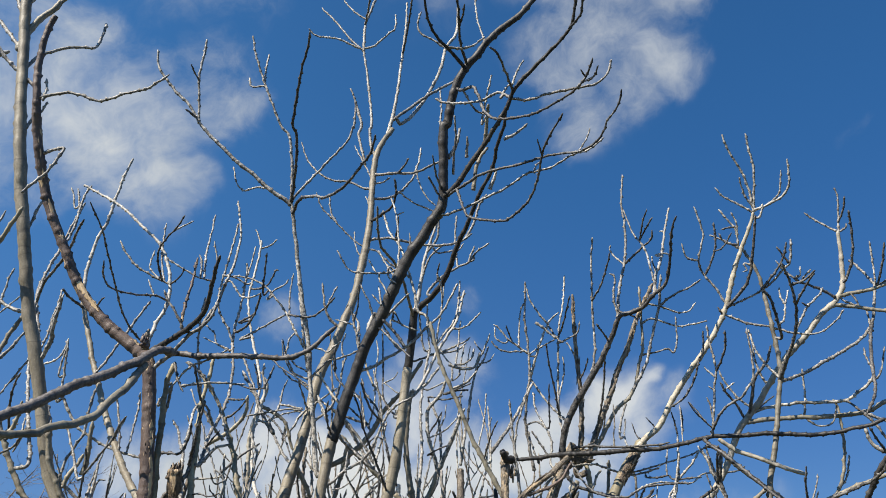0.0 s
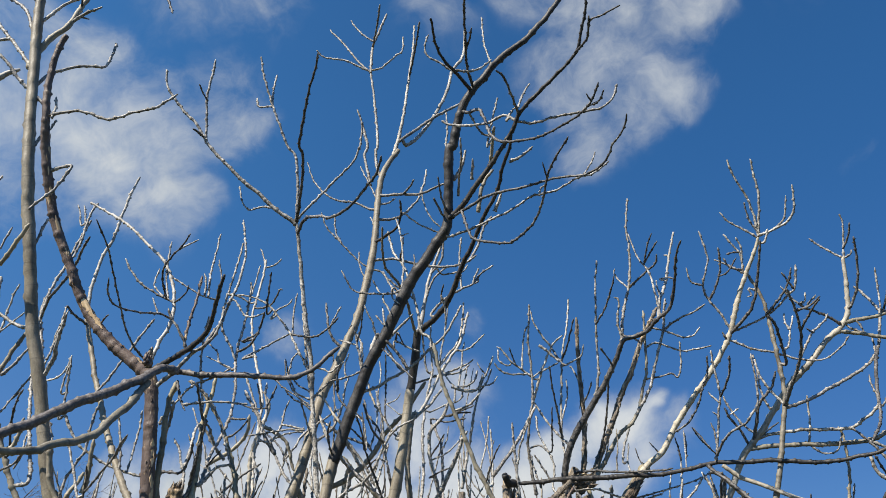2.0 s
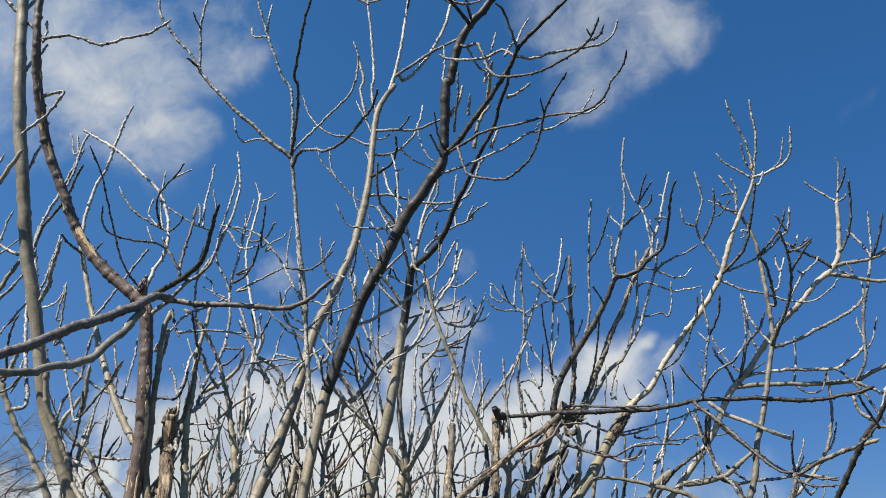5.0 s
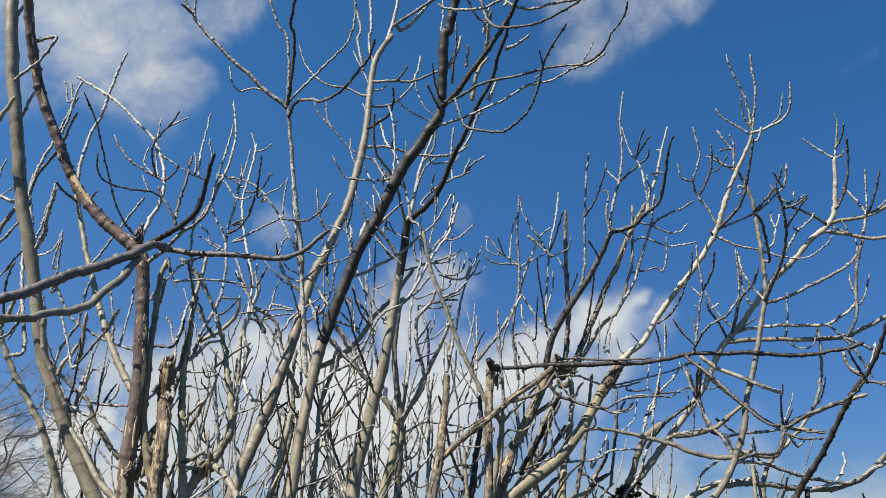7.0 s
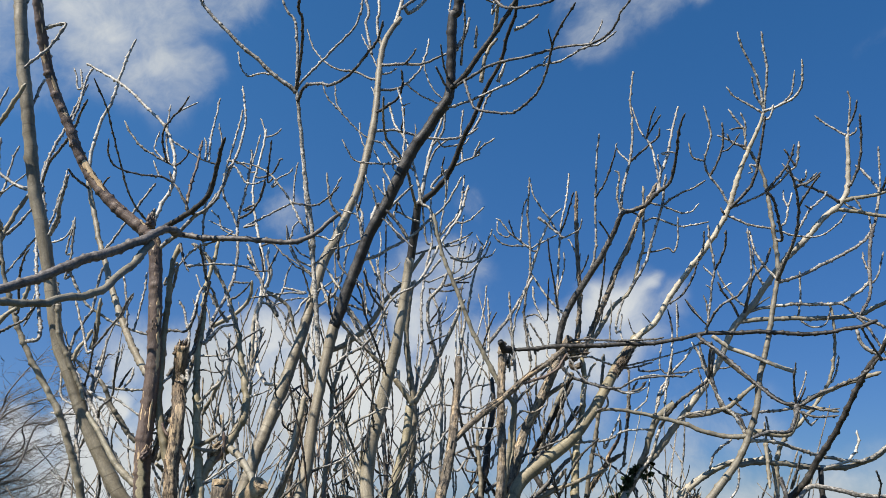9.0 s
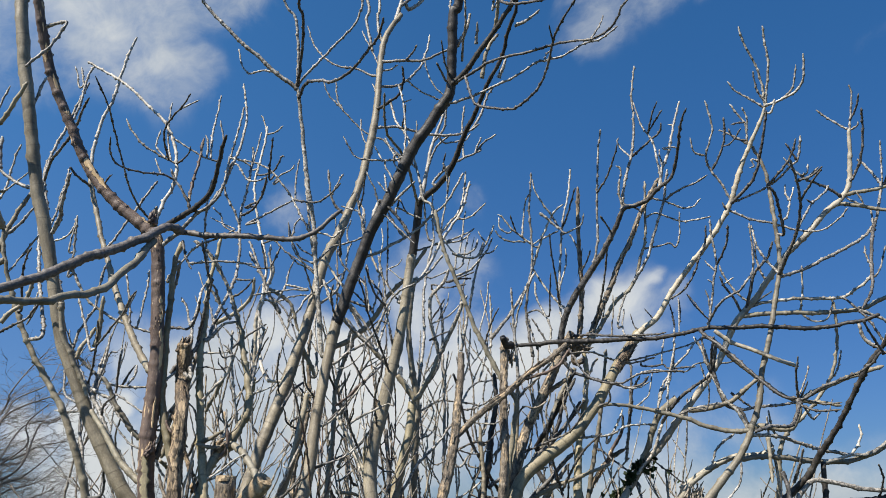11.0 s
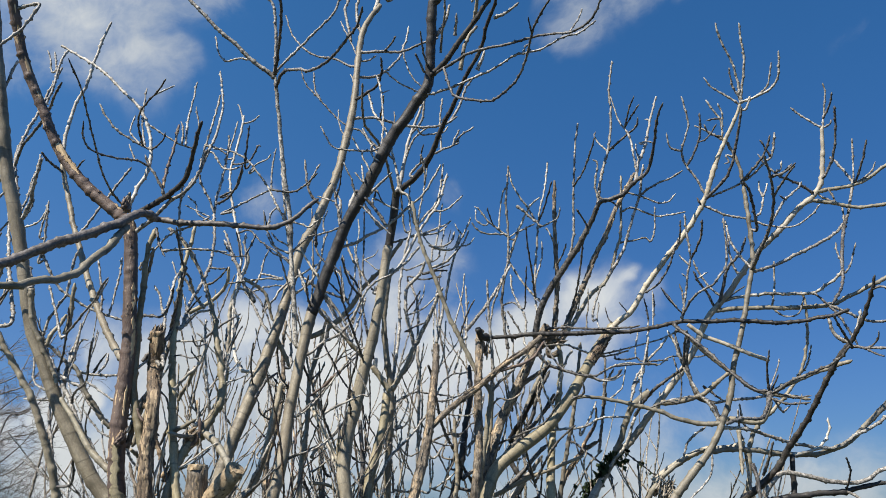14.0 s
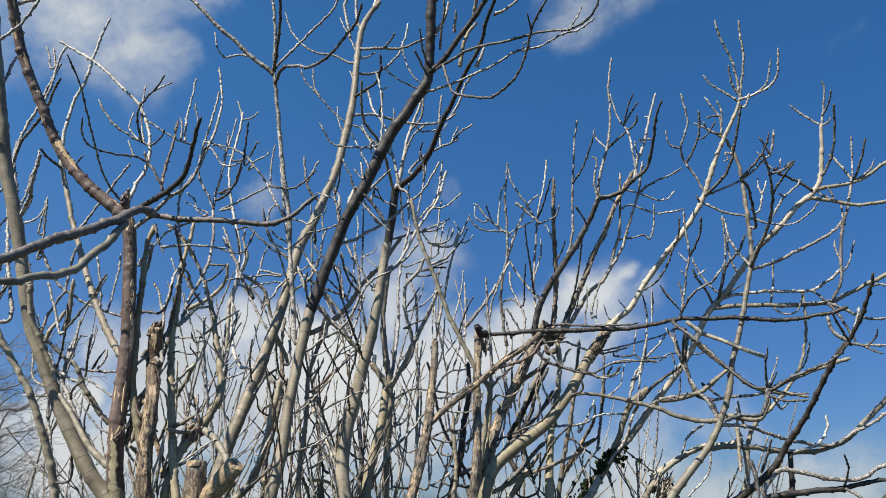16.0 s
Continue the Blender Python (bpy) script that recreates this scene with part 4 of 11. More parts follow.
grow(limb, "twig", "e", (0.0055, 0.0036), (-1.031, 3.052, 2.253), (-0.990, 2.972, 2.311), (-0.960, 2.907, 2.370), (-0.936, 2.863, 2.411), (-0.939, 2.811, 2.459), (-0.938, 2.760, 2.507), (-0.937, 2.727, 2.538))
grow(limb, "twig", "b", (0.0038, 0.0026), (-1.033, 2.984, 1.630), (-1.069, 2.998, 1.627), (-1.091, 3.019, 1.685), (-1.096, 3.037, 1.744), (-1.089, 3.055, 1.804))
grow(limb, "twig", "f", (0.0062, 0.0045), (-1.029, 2.980, 1.590), (-1.057, 2.987, 1.646), (-1.089, 2.993, 1.700), (-1.107, 2.998, 1.752))
limb = grow(tree, "limb", "o", (0.0190, 0.0184, 0.0178, 0.0171, 0.0165, 0.0156, 0.0144, 0.0130, 0.0112, 0.0092), (-0.818, 3.060, -0.050), (-0.889, 3.060, 1.111), (-1.030, 3.060, 1.589), (-1.088, 3.071, 1.786), (-1.129, 3.078, 1.908), (-1.157, 3.085, 2.033), (-1.163, 3.092, 2.163), (-1.171, 3.097, 2.251), (-1.171, 3.105, 2.388), (-1.175, 3.111, 2.504), (-1.172, 3.116, 2.600), (-1.152, 3.120, 2.673))
grow(limb, "twig", "t", (0.0056, 0.0041), (-1.160, 3.089, 2.097), (-1.109, 3.124, 2.158), (-1.079, 3.147, 2.218), (-1.062, 3.162, 2.261))
grow(limb, "twig", "t", (0.0068, 0.0042), (-1.173, 3.115, 2.577), (-1.156, 3.127, 2.580), (-1.195, 3.185, 2.455), (-1.220, 3.232, 2.326), (-1.214, 3.262, 2.240))
grow(limb, "twig", "e", (0.0059, 0.0033), (-1.152, 3.120, 2.673), (-1.109, 3.056, 2.580), (-1.069, 3.017, 2.522))
grow(limb, "twig", "t", (0.0047, 0.0034), (-1.089, 3.036, 2.551), (-1.000, 3.065, 2.567), (-0.938, 3.080, 2.570), (-0.854, 3.100, 2.565))
grow(limb, "twig", "p", (0.0048, 0.0035), (-1.175, 3.111, 2.504), (-1.199, 3.114, 2.505), (-1.154, 3.123, 2.578), (-1.096, 3.131, 2.653), (-1.011, 3.139, 2.692), (-0.948, 3.146, 2.731))
grow(limb, "twig", "t", (0.0049, 0.0034), (-1.090, 3.132, 2.656), (-1.100, 3.135, 2.678), (-1.029, 3.146, 2.610), (-0.977, 3.156, 2.518), (-0.922, 3.170, 2.359))
grow(limb, "twig", "t", (0.0028, 0.0021), (-0.948, 3.146, 2.731), (-1.018, 3.175, 2.771), (-1.073, 3.195, 2.803))
grow(limb, "twig", "e", (0.0034, 0.0026), (-0.883, 3.093, 2.566), (-0.815, 3.043, 2.531), (-0.750, 3.004, 2.519))
grow(limb, "twig", "p", (0.0045, 0.0026), (-1.042, 3.062, 1.629), (-1.031, 3.049, 1.705), (-1.009, 3.037, 1.784), (-1.002, 3.029, 1.843))
grow(limb, "twig", "b", (0.0034, 0.0027), (-1.128, 3.111, 2.135), (-1.091, 3.140, 2.041), (-1.054, 3.153, 2.000), (-1.035, 3.168, 1.928))
grow(limb, "twig", "k", (0.0065, 0.0045), (-1.148, 3.083, 1.993), (-1.121, 3.071, 1.928), (-1.075, 3.062, 1.882), (-1.032, 3.055, 1.849))
grow(limb, "twig", "e", (0.0039, 0.0026), (-0.779, 3.021, 2.524), (-0.787, 3.011, 2.578), (-0.800, 3.005, 2.620))
grow(limb, "twig", "e", (0.0039, 0.0026), (-0.759, 3.009, 2.521), (-0.737, 3.014, 2.573), (-0.726, 3.018, 2.615))
grow(limb, "twig", "t", (0.0038, 0.0033), (-1.006, 3.034, 1.809), (-1.016, 3.064, 1.745), (-1.027, 3.086, 1.687), (-1.030, 3.107, 1.628))
grow(limb, "twig", "e", (0.0049, 0.0040), (-1.218, 3.228, 2.339), (-1.162, 3.192, 2.329), (-1.106, 3.163, 2.322), (-1.066, 3.125, 2.370), (-1.049, 3.092, 2.419))
limb = grow(tree, "limb", "o", (0.0198, 0.0192, 0.0185, 0.0179, 0.0171, 0.0161, 0.0149, 0.0122, 0.0091, 0.0063), (-0.771, 3.050, -0.050), (-0.827, 3.050, 1.115), (-0.939, 3.050, 1.590), (-0.990, 3.100, 1.808), (-1.031, 3.147, 2.021), (-1.061, 3.191, 2.226), (-1.062, 3.221, 2.371), (-1.075, 3.252, 2.521), (-1.060, 3.278, 2.652), (-1.052, 3.300, 2.760))
grow(limb, "branch", "h", (0.0092, 0.0050), (-1.002, 3.114, 1.871), (-0.947, 3.069, 1.887), (-0.897, 3.033, 1.908))
grow(limb, "twig", "t", (0.0045, 0.0032), (-0.909, 3.041, 1.903), (-0.899, 3.047, 1.885), (-0.898, 3.060, 1.947), (-0.904, 3.067, 1.990))
grow(limb, "twig", "t", (0.0034, 0.0027), (-1.061, 3.190, 2.224), (-1.037, 3.187, 2.225), (-0.968, 3.179, 2.224), (-0.935, 3.175, 2.235))
grow(limb, "twig", "e", (0.0034, 0.0026), (-1.052, 3.178, 2.165), (-1.015, 3.156, 2.164), (-0.970, 3.133, 2.149), (-0.921, 3.110, 2.156))
grow(limb, "twig", "p", (0.0066, 0.0040), (-1.031, 3.147, 2.021), (-0.974, 3.132, 2.084), (-0.932, 3.124, 2.126), (-0.904, 3.111, 2.211))
grow(limb, "twig", "e", (0.0033, 0.0026), (-0.907, 3.113, 2.201), (-0.935, 3.076, 2.186), (-0.944, 3.043, 2.219))
grow(limb, "twig", "e", (0.0026, 0.0020), (-0.930, 3.123, 2.132), (-0.951, 3.088, 2.163), (-0.952, 3.075, 2.182))
grow(limb, "twig", "t", (0.0033, 0.0027), (-1.009, 3.141, 2.045), (-0.985, 3.135, 2.073), (-0.970, 3.129, 2.116))
grow(limb, "twig", "p", (0.0039, 0.0025), (-0.971, 3.082, 1.730), (-0.915, 3.072, 1.762), (-0.855, 3.061, 1.805), (-0.814, 3.056, 1.825))
grow(limb, "twig", "b", (0.0032, 0.0019), (-0.905, 3.070, 1.766), (-0.888, 3.077, 1.827), (-0.901, 3.081, 1.867))
limb = grow(tree, "limb", "o", (0.0179, 0.0173, 0.0167, 0.0161, 0.0153, 0.0144, 0.0178, 0.0114, 0.0078, 0.0056), (-1.003, 3.050, -0.050), (-0.997, 3.050, 1.103), (-0.986, 3.050, 1.580), (-0.983, 3.084, 1.687), (-0.954, 3.120, 1.799), (-0.913, 3.142, 1.852), (-0.880, 3.167, 1.928), (-0.854, 3.192, 2.006), (-0.872, 3.225, 2.120), (-0.909, 3.260, 2.240), (-0.934, 3.288, 2.339), (-0.997, 3.333, 2.495), (-1.039, 3.356, 2.576), (-1.139, 3.400, 2.717))
grow(limb, "branch", "h", (0.0135, 0.0130, 0.0120), (-0.902, 3.150, 1.875), (-0.847, 3.098, 1.838), (-0.801, 3.055, 1.795), (-0.755, 3.004, 1.733))
grow(limb, "branch", "h", (0.0092, 0.0050), (-0.911, 3.143, 1.855), (-0.961, 3.091, 1.852), (-1.003, 3.056, 1.861))
grow(limb, "twig", "t", (0.0056, 0.0041), (-0.857, 3.199, 2.029), (-0.853, 3.231, 2.144), (-0.843, 3.253, 2.239), (-0.833, 3.273, 2.336))
grow(limb, "twig", "t", (0.0046, 0.0033), (-0.882, 3.166, 1.923), (-0.897, 3.147, 2.021), (-0.909, 3.131, 2.127), (-0.917, 3.119, 2.212), (-0.951, 3.113, 2.244))
grow(limb, "twig", "e", (0.0043, 0.0028), (-0.997, 3.333, 2.495), (-0.958, 3.309, 2.501), (-0.920, 3.285, 2.524), (-0.889, 3.262, 2.554))
grow(limb, "twig", "t", (0.0027, 0.0020), (-0.852, 3.222, 2.109), (-0.830, 3.236, 2.127), (-0.813, 3.249, 2.158), (-0.805, 3.255, 2.175))
grow(limb, "twig", "t", (0.0034, 0.0027), (-0.856, 3.209, 2.064), (-0.814, 3.230, 2.081), (-0.784, 3.241, 2.096), (-0.765, 3.250, 2.113))
grow(limb, "twig", "e", (0.0027, 0.0027), (-0.846, 3.246, 2.207), (-0.829, 3.214, 2.231), (-0.806, 3.184, 2.259), (-0.786, 3.161, 2.282))
grow(limb, "twig", "t", (0.0046, 0.0043), (-0.883, 3.165, 1.919), (-0.908, 3.207, 2.007), (-0.939, 3.250, 2.124), (-0.966, 3.291, 2.246), (-0.981, 3.322, 2.347))
grow(limb, "twig", "t", (0.0040, 0.0035), (-0.856, 3.197, 2.023), (-0.858, 3.241, 2.123), (-0.877, 3.274, 2.220), (-0.884, 3.302, 2.307))
grow(limb, "branch", "k", (0.0097, 0.0054), (-0.946, 3.125, 1.809), (-0.915, 3.117, 1.838), (-0.902, 3.112, 1.870), (-0.907, 3.105, 1.921))
grow(limb, "twig", "f", (0.0075, 0.0046), (-0.958, 3.116, 1.785), (-0.949, 3.124, 1.850), (-0.919, 3.129, 1.897), (-0.920, 3.133, 1.939), (-0.932, 3.137, 1.988))
grow(limb, "twig", "b", (0.0033, 0.0020), (-0.920, 3.133, 1.939), (-0.944, 3.126, 1.965), (-0.964, 3.118, 2.017), (-0.964, 3.113, 2.055))
grow(limb, "twig", "b", (0.0033, 0.0020), (-0.918, 3.131, 1.924), (-0.902, 3.148, 1.953), (-0.896, 3.162, 1.991), (-0.902, 3.173, 2.025))
grow(limb, "twig", "b", (0.0033, 0.0020), (-0.932, 3.127, 1.882), (-0.966, 3.142, 1.925), (-0.980, 3.152, 1.968), (-1.000, 3.160, 2.001))
grow(limb, "twig", "b", (0.0026, 0.0020), (-0.905, 3.108, 1.900), (-0.875, 3.119, 1.923), (-0.857, 3.131, 1.972), (-0.857, 3.139, 2.009))
grow(limb, "twig", "b", (0.0039, 0.0026), (-0.988, 3.065, 1.628), (-0.992, 3.072, 1.687), (-1.012, 3.078, 1.746), (-1.016, 3.083, 1.807))
grow(limb, "twig", "t", (0.0039, 0.0026), (-0.972, 3.098, 1.731), (-0.938, 3.118, 1.744), (-0.901, 3.139, 1.778), (-0.867, 3.157, 1.812))
grow(limb, "branch", "w", (0.0096, 0.0056), (-1.012, 3.078, 1.746), (-1.049, 3.088, 1.827), (-1.091, 3.097, 1.920), (-1.127, 3.104, 1.994))
grow(limb, "twig", "p", (0.0058, 0.0043), (-0.833, 3.273, 2.336), (-0.862, 3.280, 2.397), (-0.850, 3.286, 2.463), (-0.830, 3.293, 2.551), (-0.826, 3.297, 2.609), (-0.839, 3.302, 2.673), (-0.838, 3.305, 2.717))
grow(limb, "twig", "t", (0.0042, 0.0029), (-0.848, 3.287, 2.472), (-0.802, 3.299, 2.462), (-0.778, 3.308, 2.501), (-0.764, 3.316, 2.540), (-0.756, 3.327, 2.606), (-0.741, 3.335, 2.651))
grow(limb, "twig", "t", (0.0069, 0.0062), (-0.802, 3.299, 2.462), (-0.783, 3.315, 2.418), (-0.836, 3.334, 2.496), (-0.876, 3.352, 2.588), (-0.916, 3.366, 2.655), (-0.947, 3.377, 2.710))
grow(limb, "twig", "t", (0.0042, 0.0035), (-0.764, 3.316, 2.540), (-0.665, 3.303, 2.512), (-0.734, 3.296, 2.513), (-0.791, 3.290, 2.504), (-0.893, 3.280, 2.486))
limb = grow(tree, "limb", "t", (0.0064, 0.0063, 0.0063, 0.0062, 0.0062, 0.0061, 0.0060, 0.0058, 0.0054, 0.0050), (-1.063, 3.037, 2.119), (-1.043, 3.037, 2.111), (-1.194, 3.451, 2.376), (-1.235, 3.614, 2.517), (-1.259, 3.745, 2.661), (-1.225, 3.789, 2.674), (-1.200, 3.872, 2.583), (-1.162, 3.900, 2.533))
grow(limb, "twig", "t", (0.0058, 0.0044), (-1.240, 3.770, 2.668), (-1.275, 3.790, 2.845), (-1.298, 3.802, 2.966), (-1.304, 3.815, 3.121), (-1.296, 3.826, 3.248))
grow(limb, "twig", "t", (0.0082, 0.0051), (-1.162, 3.900, 2.533), (-1.204, 3.887, 2.587), (-1.249, 3.875, 2.655), (-1.273, 3.868, 2.696))
grow(limb, "twig", "t", (0.0052, 0.0046), (-1.194, 3.452, 2.377), (-1.217, 3.468, 2.430), (-1.242, 3.484, 2.497), (-1.269, 3.494, 2.538))
limb = grow(tree, "limb", "t", (0.0068, 0.0067, 0.0067, 0.0066, 0.0065, 0.0063, 0.0061, 0.0060, 0.0058, 0.0055), (-1.061, 3.203, 2.287), (-1.037, 3.203, 2.286), (-1.068, 3.377, 2.433), (-1.067, 3.473, 2.520), (-1.067, 3.575, 2.626), (-1.077, 3.663, 2.734), (-1.101, 3.752, 2.862), (-1.127, 3.809, 2.954), (-1.147, 3.876, 3.084), (-1.144, 3.931, 3.214), (-1.141, 3.971, 3.343), (-1.140, 3.992, 3.450), (-1.144, 4.000, 3.513))
grow(limb, "twig", "e", (0.0060, 0.0041), (-1.144, 3.866, 3.065), (-1.072, 3.807, 3.073), (-1.020, 3.753, 3.112), (-0.993, 3.710, 3.154), (-0.970, 3.668, 3.195))
grow(limb, "twig", "t", (0.0059, 0.0052), (-1.139, 3.837, 3.009), (-1.167, 3.823, 3.079), (-1.206, 3.811, 3.150), (-1.223, 3.802, 3.207))
grow(limb, "twig", "t", (0.0052, 0.0034), (-1.223, 3.803, 3.206), (-1.170, 3.781, 3.315), (-1.120, 3.770, 3.255), (-1.087, 3.764, 3.215), (-1.037, 3.757, 3.210), (-0.992, 3.751, 3.226))
grow(limb, "twig", "t", (0.0042, 0.0035), (-1.121, 3.802, 2.943), (-1.182, 3.830, 2.976), (-1.227, 3.849, 3.013), (-1.242, 3.866, 3.065), (-1.297, 3.888, 3.119))
grow(limb, "twig", "t", (0.0052, 0.0047), (-1.221, 3.802, 3.209), (-1.227, 3.855, 3.339), (-1.219, 3.906, 3.491), (-1.209, 3.953, 3.647), (-1.207, 3.981, 3.746))
grow(limb, "twig", "t", (0.0079, 0.0048), (-1.038, 3.208, 2.289), (-1.009, 3.213, 2.322), (-0.979, 3.217, 2.351), (-0.925, 3.221, 2.359))
grow(limb, "twig", "e", (0.0047, 0.0030), (-1.069, 3.592, 2.648), (-1.013, 3.558, 2.635), (-0.974, 3.539, 2.629))
grow(limb, "twig", "e", (0.0035, 0.0028), (-1.055, 3.301, 2.367), (-1.005, 3.252, 2.402), (-0.978, 3.230, 2.420))
limb = grow(tree, "limb", "t", (0.0075, 0.0071, 0.0067, 0.0063, 0.0060, 0.0057, 0.0054, 0.0052, 0.0049, 0.0047), (-1.163, 3.400, 2.915), (-1.145, 3.457, 3.006), (-1.127, 3.504, 3.081), (-1.120, 3.579, 3.215), (-1.109, 3.635, 3.315), (-1.113, 3.710, 3.458), (-1.121, 3.763, 3.565), (-1.154, 3.829, 3.697), (-1.194, 3.900, 3.844))
grow(limb, "twig", "t", (0.0041, 0.0033), (-1.115, 3.604, 3.258), (-1.148, 3.612, 3.274), (-1.082, 3.626, 3.257), (-1.042, 3.635, 3.231))
limb = grow(tree, "limb", "s", (0.0135, 0.0128, 0.0121, 0.0114, 0.0107, 0.0100, 0.0094, 0.0089, 0.0083, 0.0077), (-2.016, 3.301, 2.804), (-2.052, 3.191, 2.972), (-2.071, 3.106, 3.127), (-2.004, 3.079, 3.171), (-1.939, 3.052, 3.218), (-1.902, 3.031, 3.269), (-1.865, 3.013, 3.313), (-1.839, 3.000, 3.349))
grow(limb, "twig", "t", (0.0040, 0.0032), (-2.043, 3.220, 2.928), (-2.020, 3.223, 2.942), (-1.987, 3.227, 2.956), (-1.947, 3.231, 2.997), (-1.907, 3.236, 3.044))
grow(limb, "twig", "t", (0.0049, 0.0041), (-2.035, 3.244, 2.892), (-2.007, 3.255, 2.981), (-2.003, 3.264, 3.079), (-1.994, 3.270, 3.159), (-1.983, 3.273, 3.194))
grow(limb, "twig", "t", (0.0048, 0.0041), (-1.962, 3.062, 3.201), (-2.019, 3.075, 3.246), (-1.993, 3.082, 3.282), (-1.985, 3.091, 3.337), (-1.973, 3.099, 3.392))
grow(limb, "twig", "t", (0.0040, 0.0033), (-1.995, 3.082, 3.279), (-2.017, 3.089, 3.294), (-2.061, 3.105, 3.361))

middle_tree = tree = bare_tree(-0.5, 4.0, "bare tree with long leaning dark and pale stems, in a thicket")
limb = grow(tree, "limb", "p", (0.0088, 0.0085, 0.0085, 0.0083, 0.0081, 0.0079, 0.0077, 0.0074, 0.0073, 0.0071), (-0.964, 4.329, 2.290), (-1.083, 4.329, 2.329), (-1.184, 4.524, 2.618), (-1.215, 4.694, 2.931), (-1.228, 4.768, 3.095), (-1.339, 4.903, 3.440), (-1.398, 4.982, 3.706), (-1.385, 5.024, 3.887), (-1.368, 5.054, 4.047), (-1.363, 5.074, 4.184))
grow(limb, "twig", "t", (0.0058, 0.0047), (-1.363, 5.065, 4.116), (-1.304, 5.082, 4.146), (-1.260, 5.096, 4.196))
grow(limb, "twig", "t", (0.0058, 0.0047), (-1.364, 5.067, 4.139), (-1.398, 5.106, 4.244), (-1.422, 5.122, 4.296))
grow(limb, "twig", "e", (0.0067, 0.0054), (-1.392, 5.002, 3.794), (-1.345, 4.968, 3.772), (-1.259, 4.914, 3.777), (-1.193, 4.845, 3.846), (-1.173, 4.833, 3.841))
grow(limb, "twig", "t", (0.0057, 0.0047), (-1.390, 5.011, 3.834), (-1.440, 5.024, 3.847), (-1.420, 5.052, 3.984), (-1.401, 5.080, 4.145))
grow(limb, "twig", "t", (0.0045, 0.0037), (-0.977, 4.329, 2.294), (-1.053, 4.338, 2.307), (-1.089, 4.344, 2.361))
grow(limb, "twig", "e", (0.0066, 0.0053), (-1.362, 4.932, 3.539), (-1.417, 4.876, 3.506), (-1.306, 4.808, 3.536), (-1.263, 4.751, 3.608), (-1.250, 4.729, 3.638))
grow(limb, "twig", "t", (0.0076, 0.0055), (-1.332, 4.895, 3.416), (-1.416, 4.926, 3.409), (-1.322, 4.965, 3.482), (-1.225, 5.001, 3.555), (-1.142, 5.029, 3.614))
grow(limb, "twig", "e", (0.0053, 0.0039), (-1.276, 4.827, 3.243), (-1.186, 4.761, 3.238), (-1.094, 4.689, 3.142), (-0.971, 4.608, 3.046), (-0.853, 4.532, 2.953))
limb = grow(tree, "limb", "s", (0.0392, 0.0371, 0.0349, 0.0317, 0.0306, 0.0286, 0.0257, 0.0235, 0.0214, 0.0158), (-1.283, 4.130, -0.050), (-1.233, 4.130, 1.014), (-1.134, 4.130, 1.573), (-1.109, 4.171, 1.718), (-1.049, 4.242, 1.968), (-1.001, 4.290, 2.145), (-0.962, 4.333, 2.300), (-0.926, 4.374, 2.459), (-0.885, 4.421, 2.643), (-0.853, 4.473, 2.852), (-0.822, 4.517, 3.034), (-0.763, 4.556, 3.186), (-0.702, 4.604, 3.383), (-0.648, 4.649, 3.567), (-0.616, 4.696, 3.778), (-0.586, 4.745, 3.999), (-0.570, 4.794, 4.228), (-0.568, 4.845, 4.467), (-0.550, 4.896, 4.716), (-0.510, 4.924, 4.846), (-0.438, 4.956, 4.982))
grow(limb, "twig", "t", (0.0084, 0.0060), (-0.714, 4.596, 3.348), (-0.750, 4.589, 3.358), (-0.802, 4.576, 3.427), (-0.822, 4.562, 3.530), (-0.832, 4.551, 3.618))
grow(limb, "twig", "t", (0.0060, 0.0040), (-0.808, 4.571, 3.460), (-0.754, 4.552, 3.564), (-0.739, 4.549, 3.591))
grow(limb, "branch", "t", (0.0114, 0.0078), (-0.549, 4.891, 4.692), (-0.585, 4.908, 4.812), (-0.599, 4.922, 4.957), (-0.586, 4.928, 5.014), (-0.608, 4.952, 5.286), (-0.640, 4.976, 5.573), (-0.668, 4.990, 5.751))
grow(limb, "branch", "t", (0.0109, 0.0085), (-0.663, 4.988, 5.722), (-0.662, 5.061, 6.042), (-0.631, 5.089, 6.185), (-0.563, 5.141, 6.465))
grow(limb, "twig", "e", (0.0081, 0.0066), (-0.661, 5.061, 6.045), (-0.605, 4.850, 6.086), (-0.569, 4.695, 6.144))
grow(limb, "twig", "t", (0.0067, 0.0055), (-0.648, 5.010, 6.057), (-0.728, 5.022, 6.130), (-0.802, 5.034, 6.233), (-0.844, 5.041, 6.314))
grow(limb, "twig", "t", (0.0078, 0.0053), (-0.664, 4.993, 5.742), (-0.734, 4.976, 5.771), (-0.865, 4.952, 5.829), (-1.018, 4.930, 5.846), (-1.077, 4.917, 5.906))
grow(limb, "twig", "t", (0.0078, 0.0057), (-0.673, 4.991, 5.742), (-0.766, 5.032, 5.876), (-0.896, 5.083, 6.102), (-1.028, 5.126, 6.296))
grow(limb, "twig", "t", (0.0078, 0.0054), (-0.663, 4.996, 5.756), (-0.583, 5.007, 5.790), (-0.474, 5.022, 5.913), (-0.421, 5.028, 5.975), (-0.420, 5.040, 6.121))
grow(limb, "branch", "t", (0.0136, 0.0072), (-0.474, 4.941, 4.919), (-0.440, 5.001, 5.134), (-0.406, 5.062, 5.414), (-0.382, 5.127, 5.739), (-0.352, 5.190, 6.082), (-0.342, 5.251, 6.431))
grow(limb, "twig", "e", (0.0080, 0.0064), (-0.374, 5.139, 5.806), (-0.309, 4.879, 5.869), (-0.267, 4.683, 5.947))
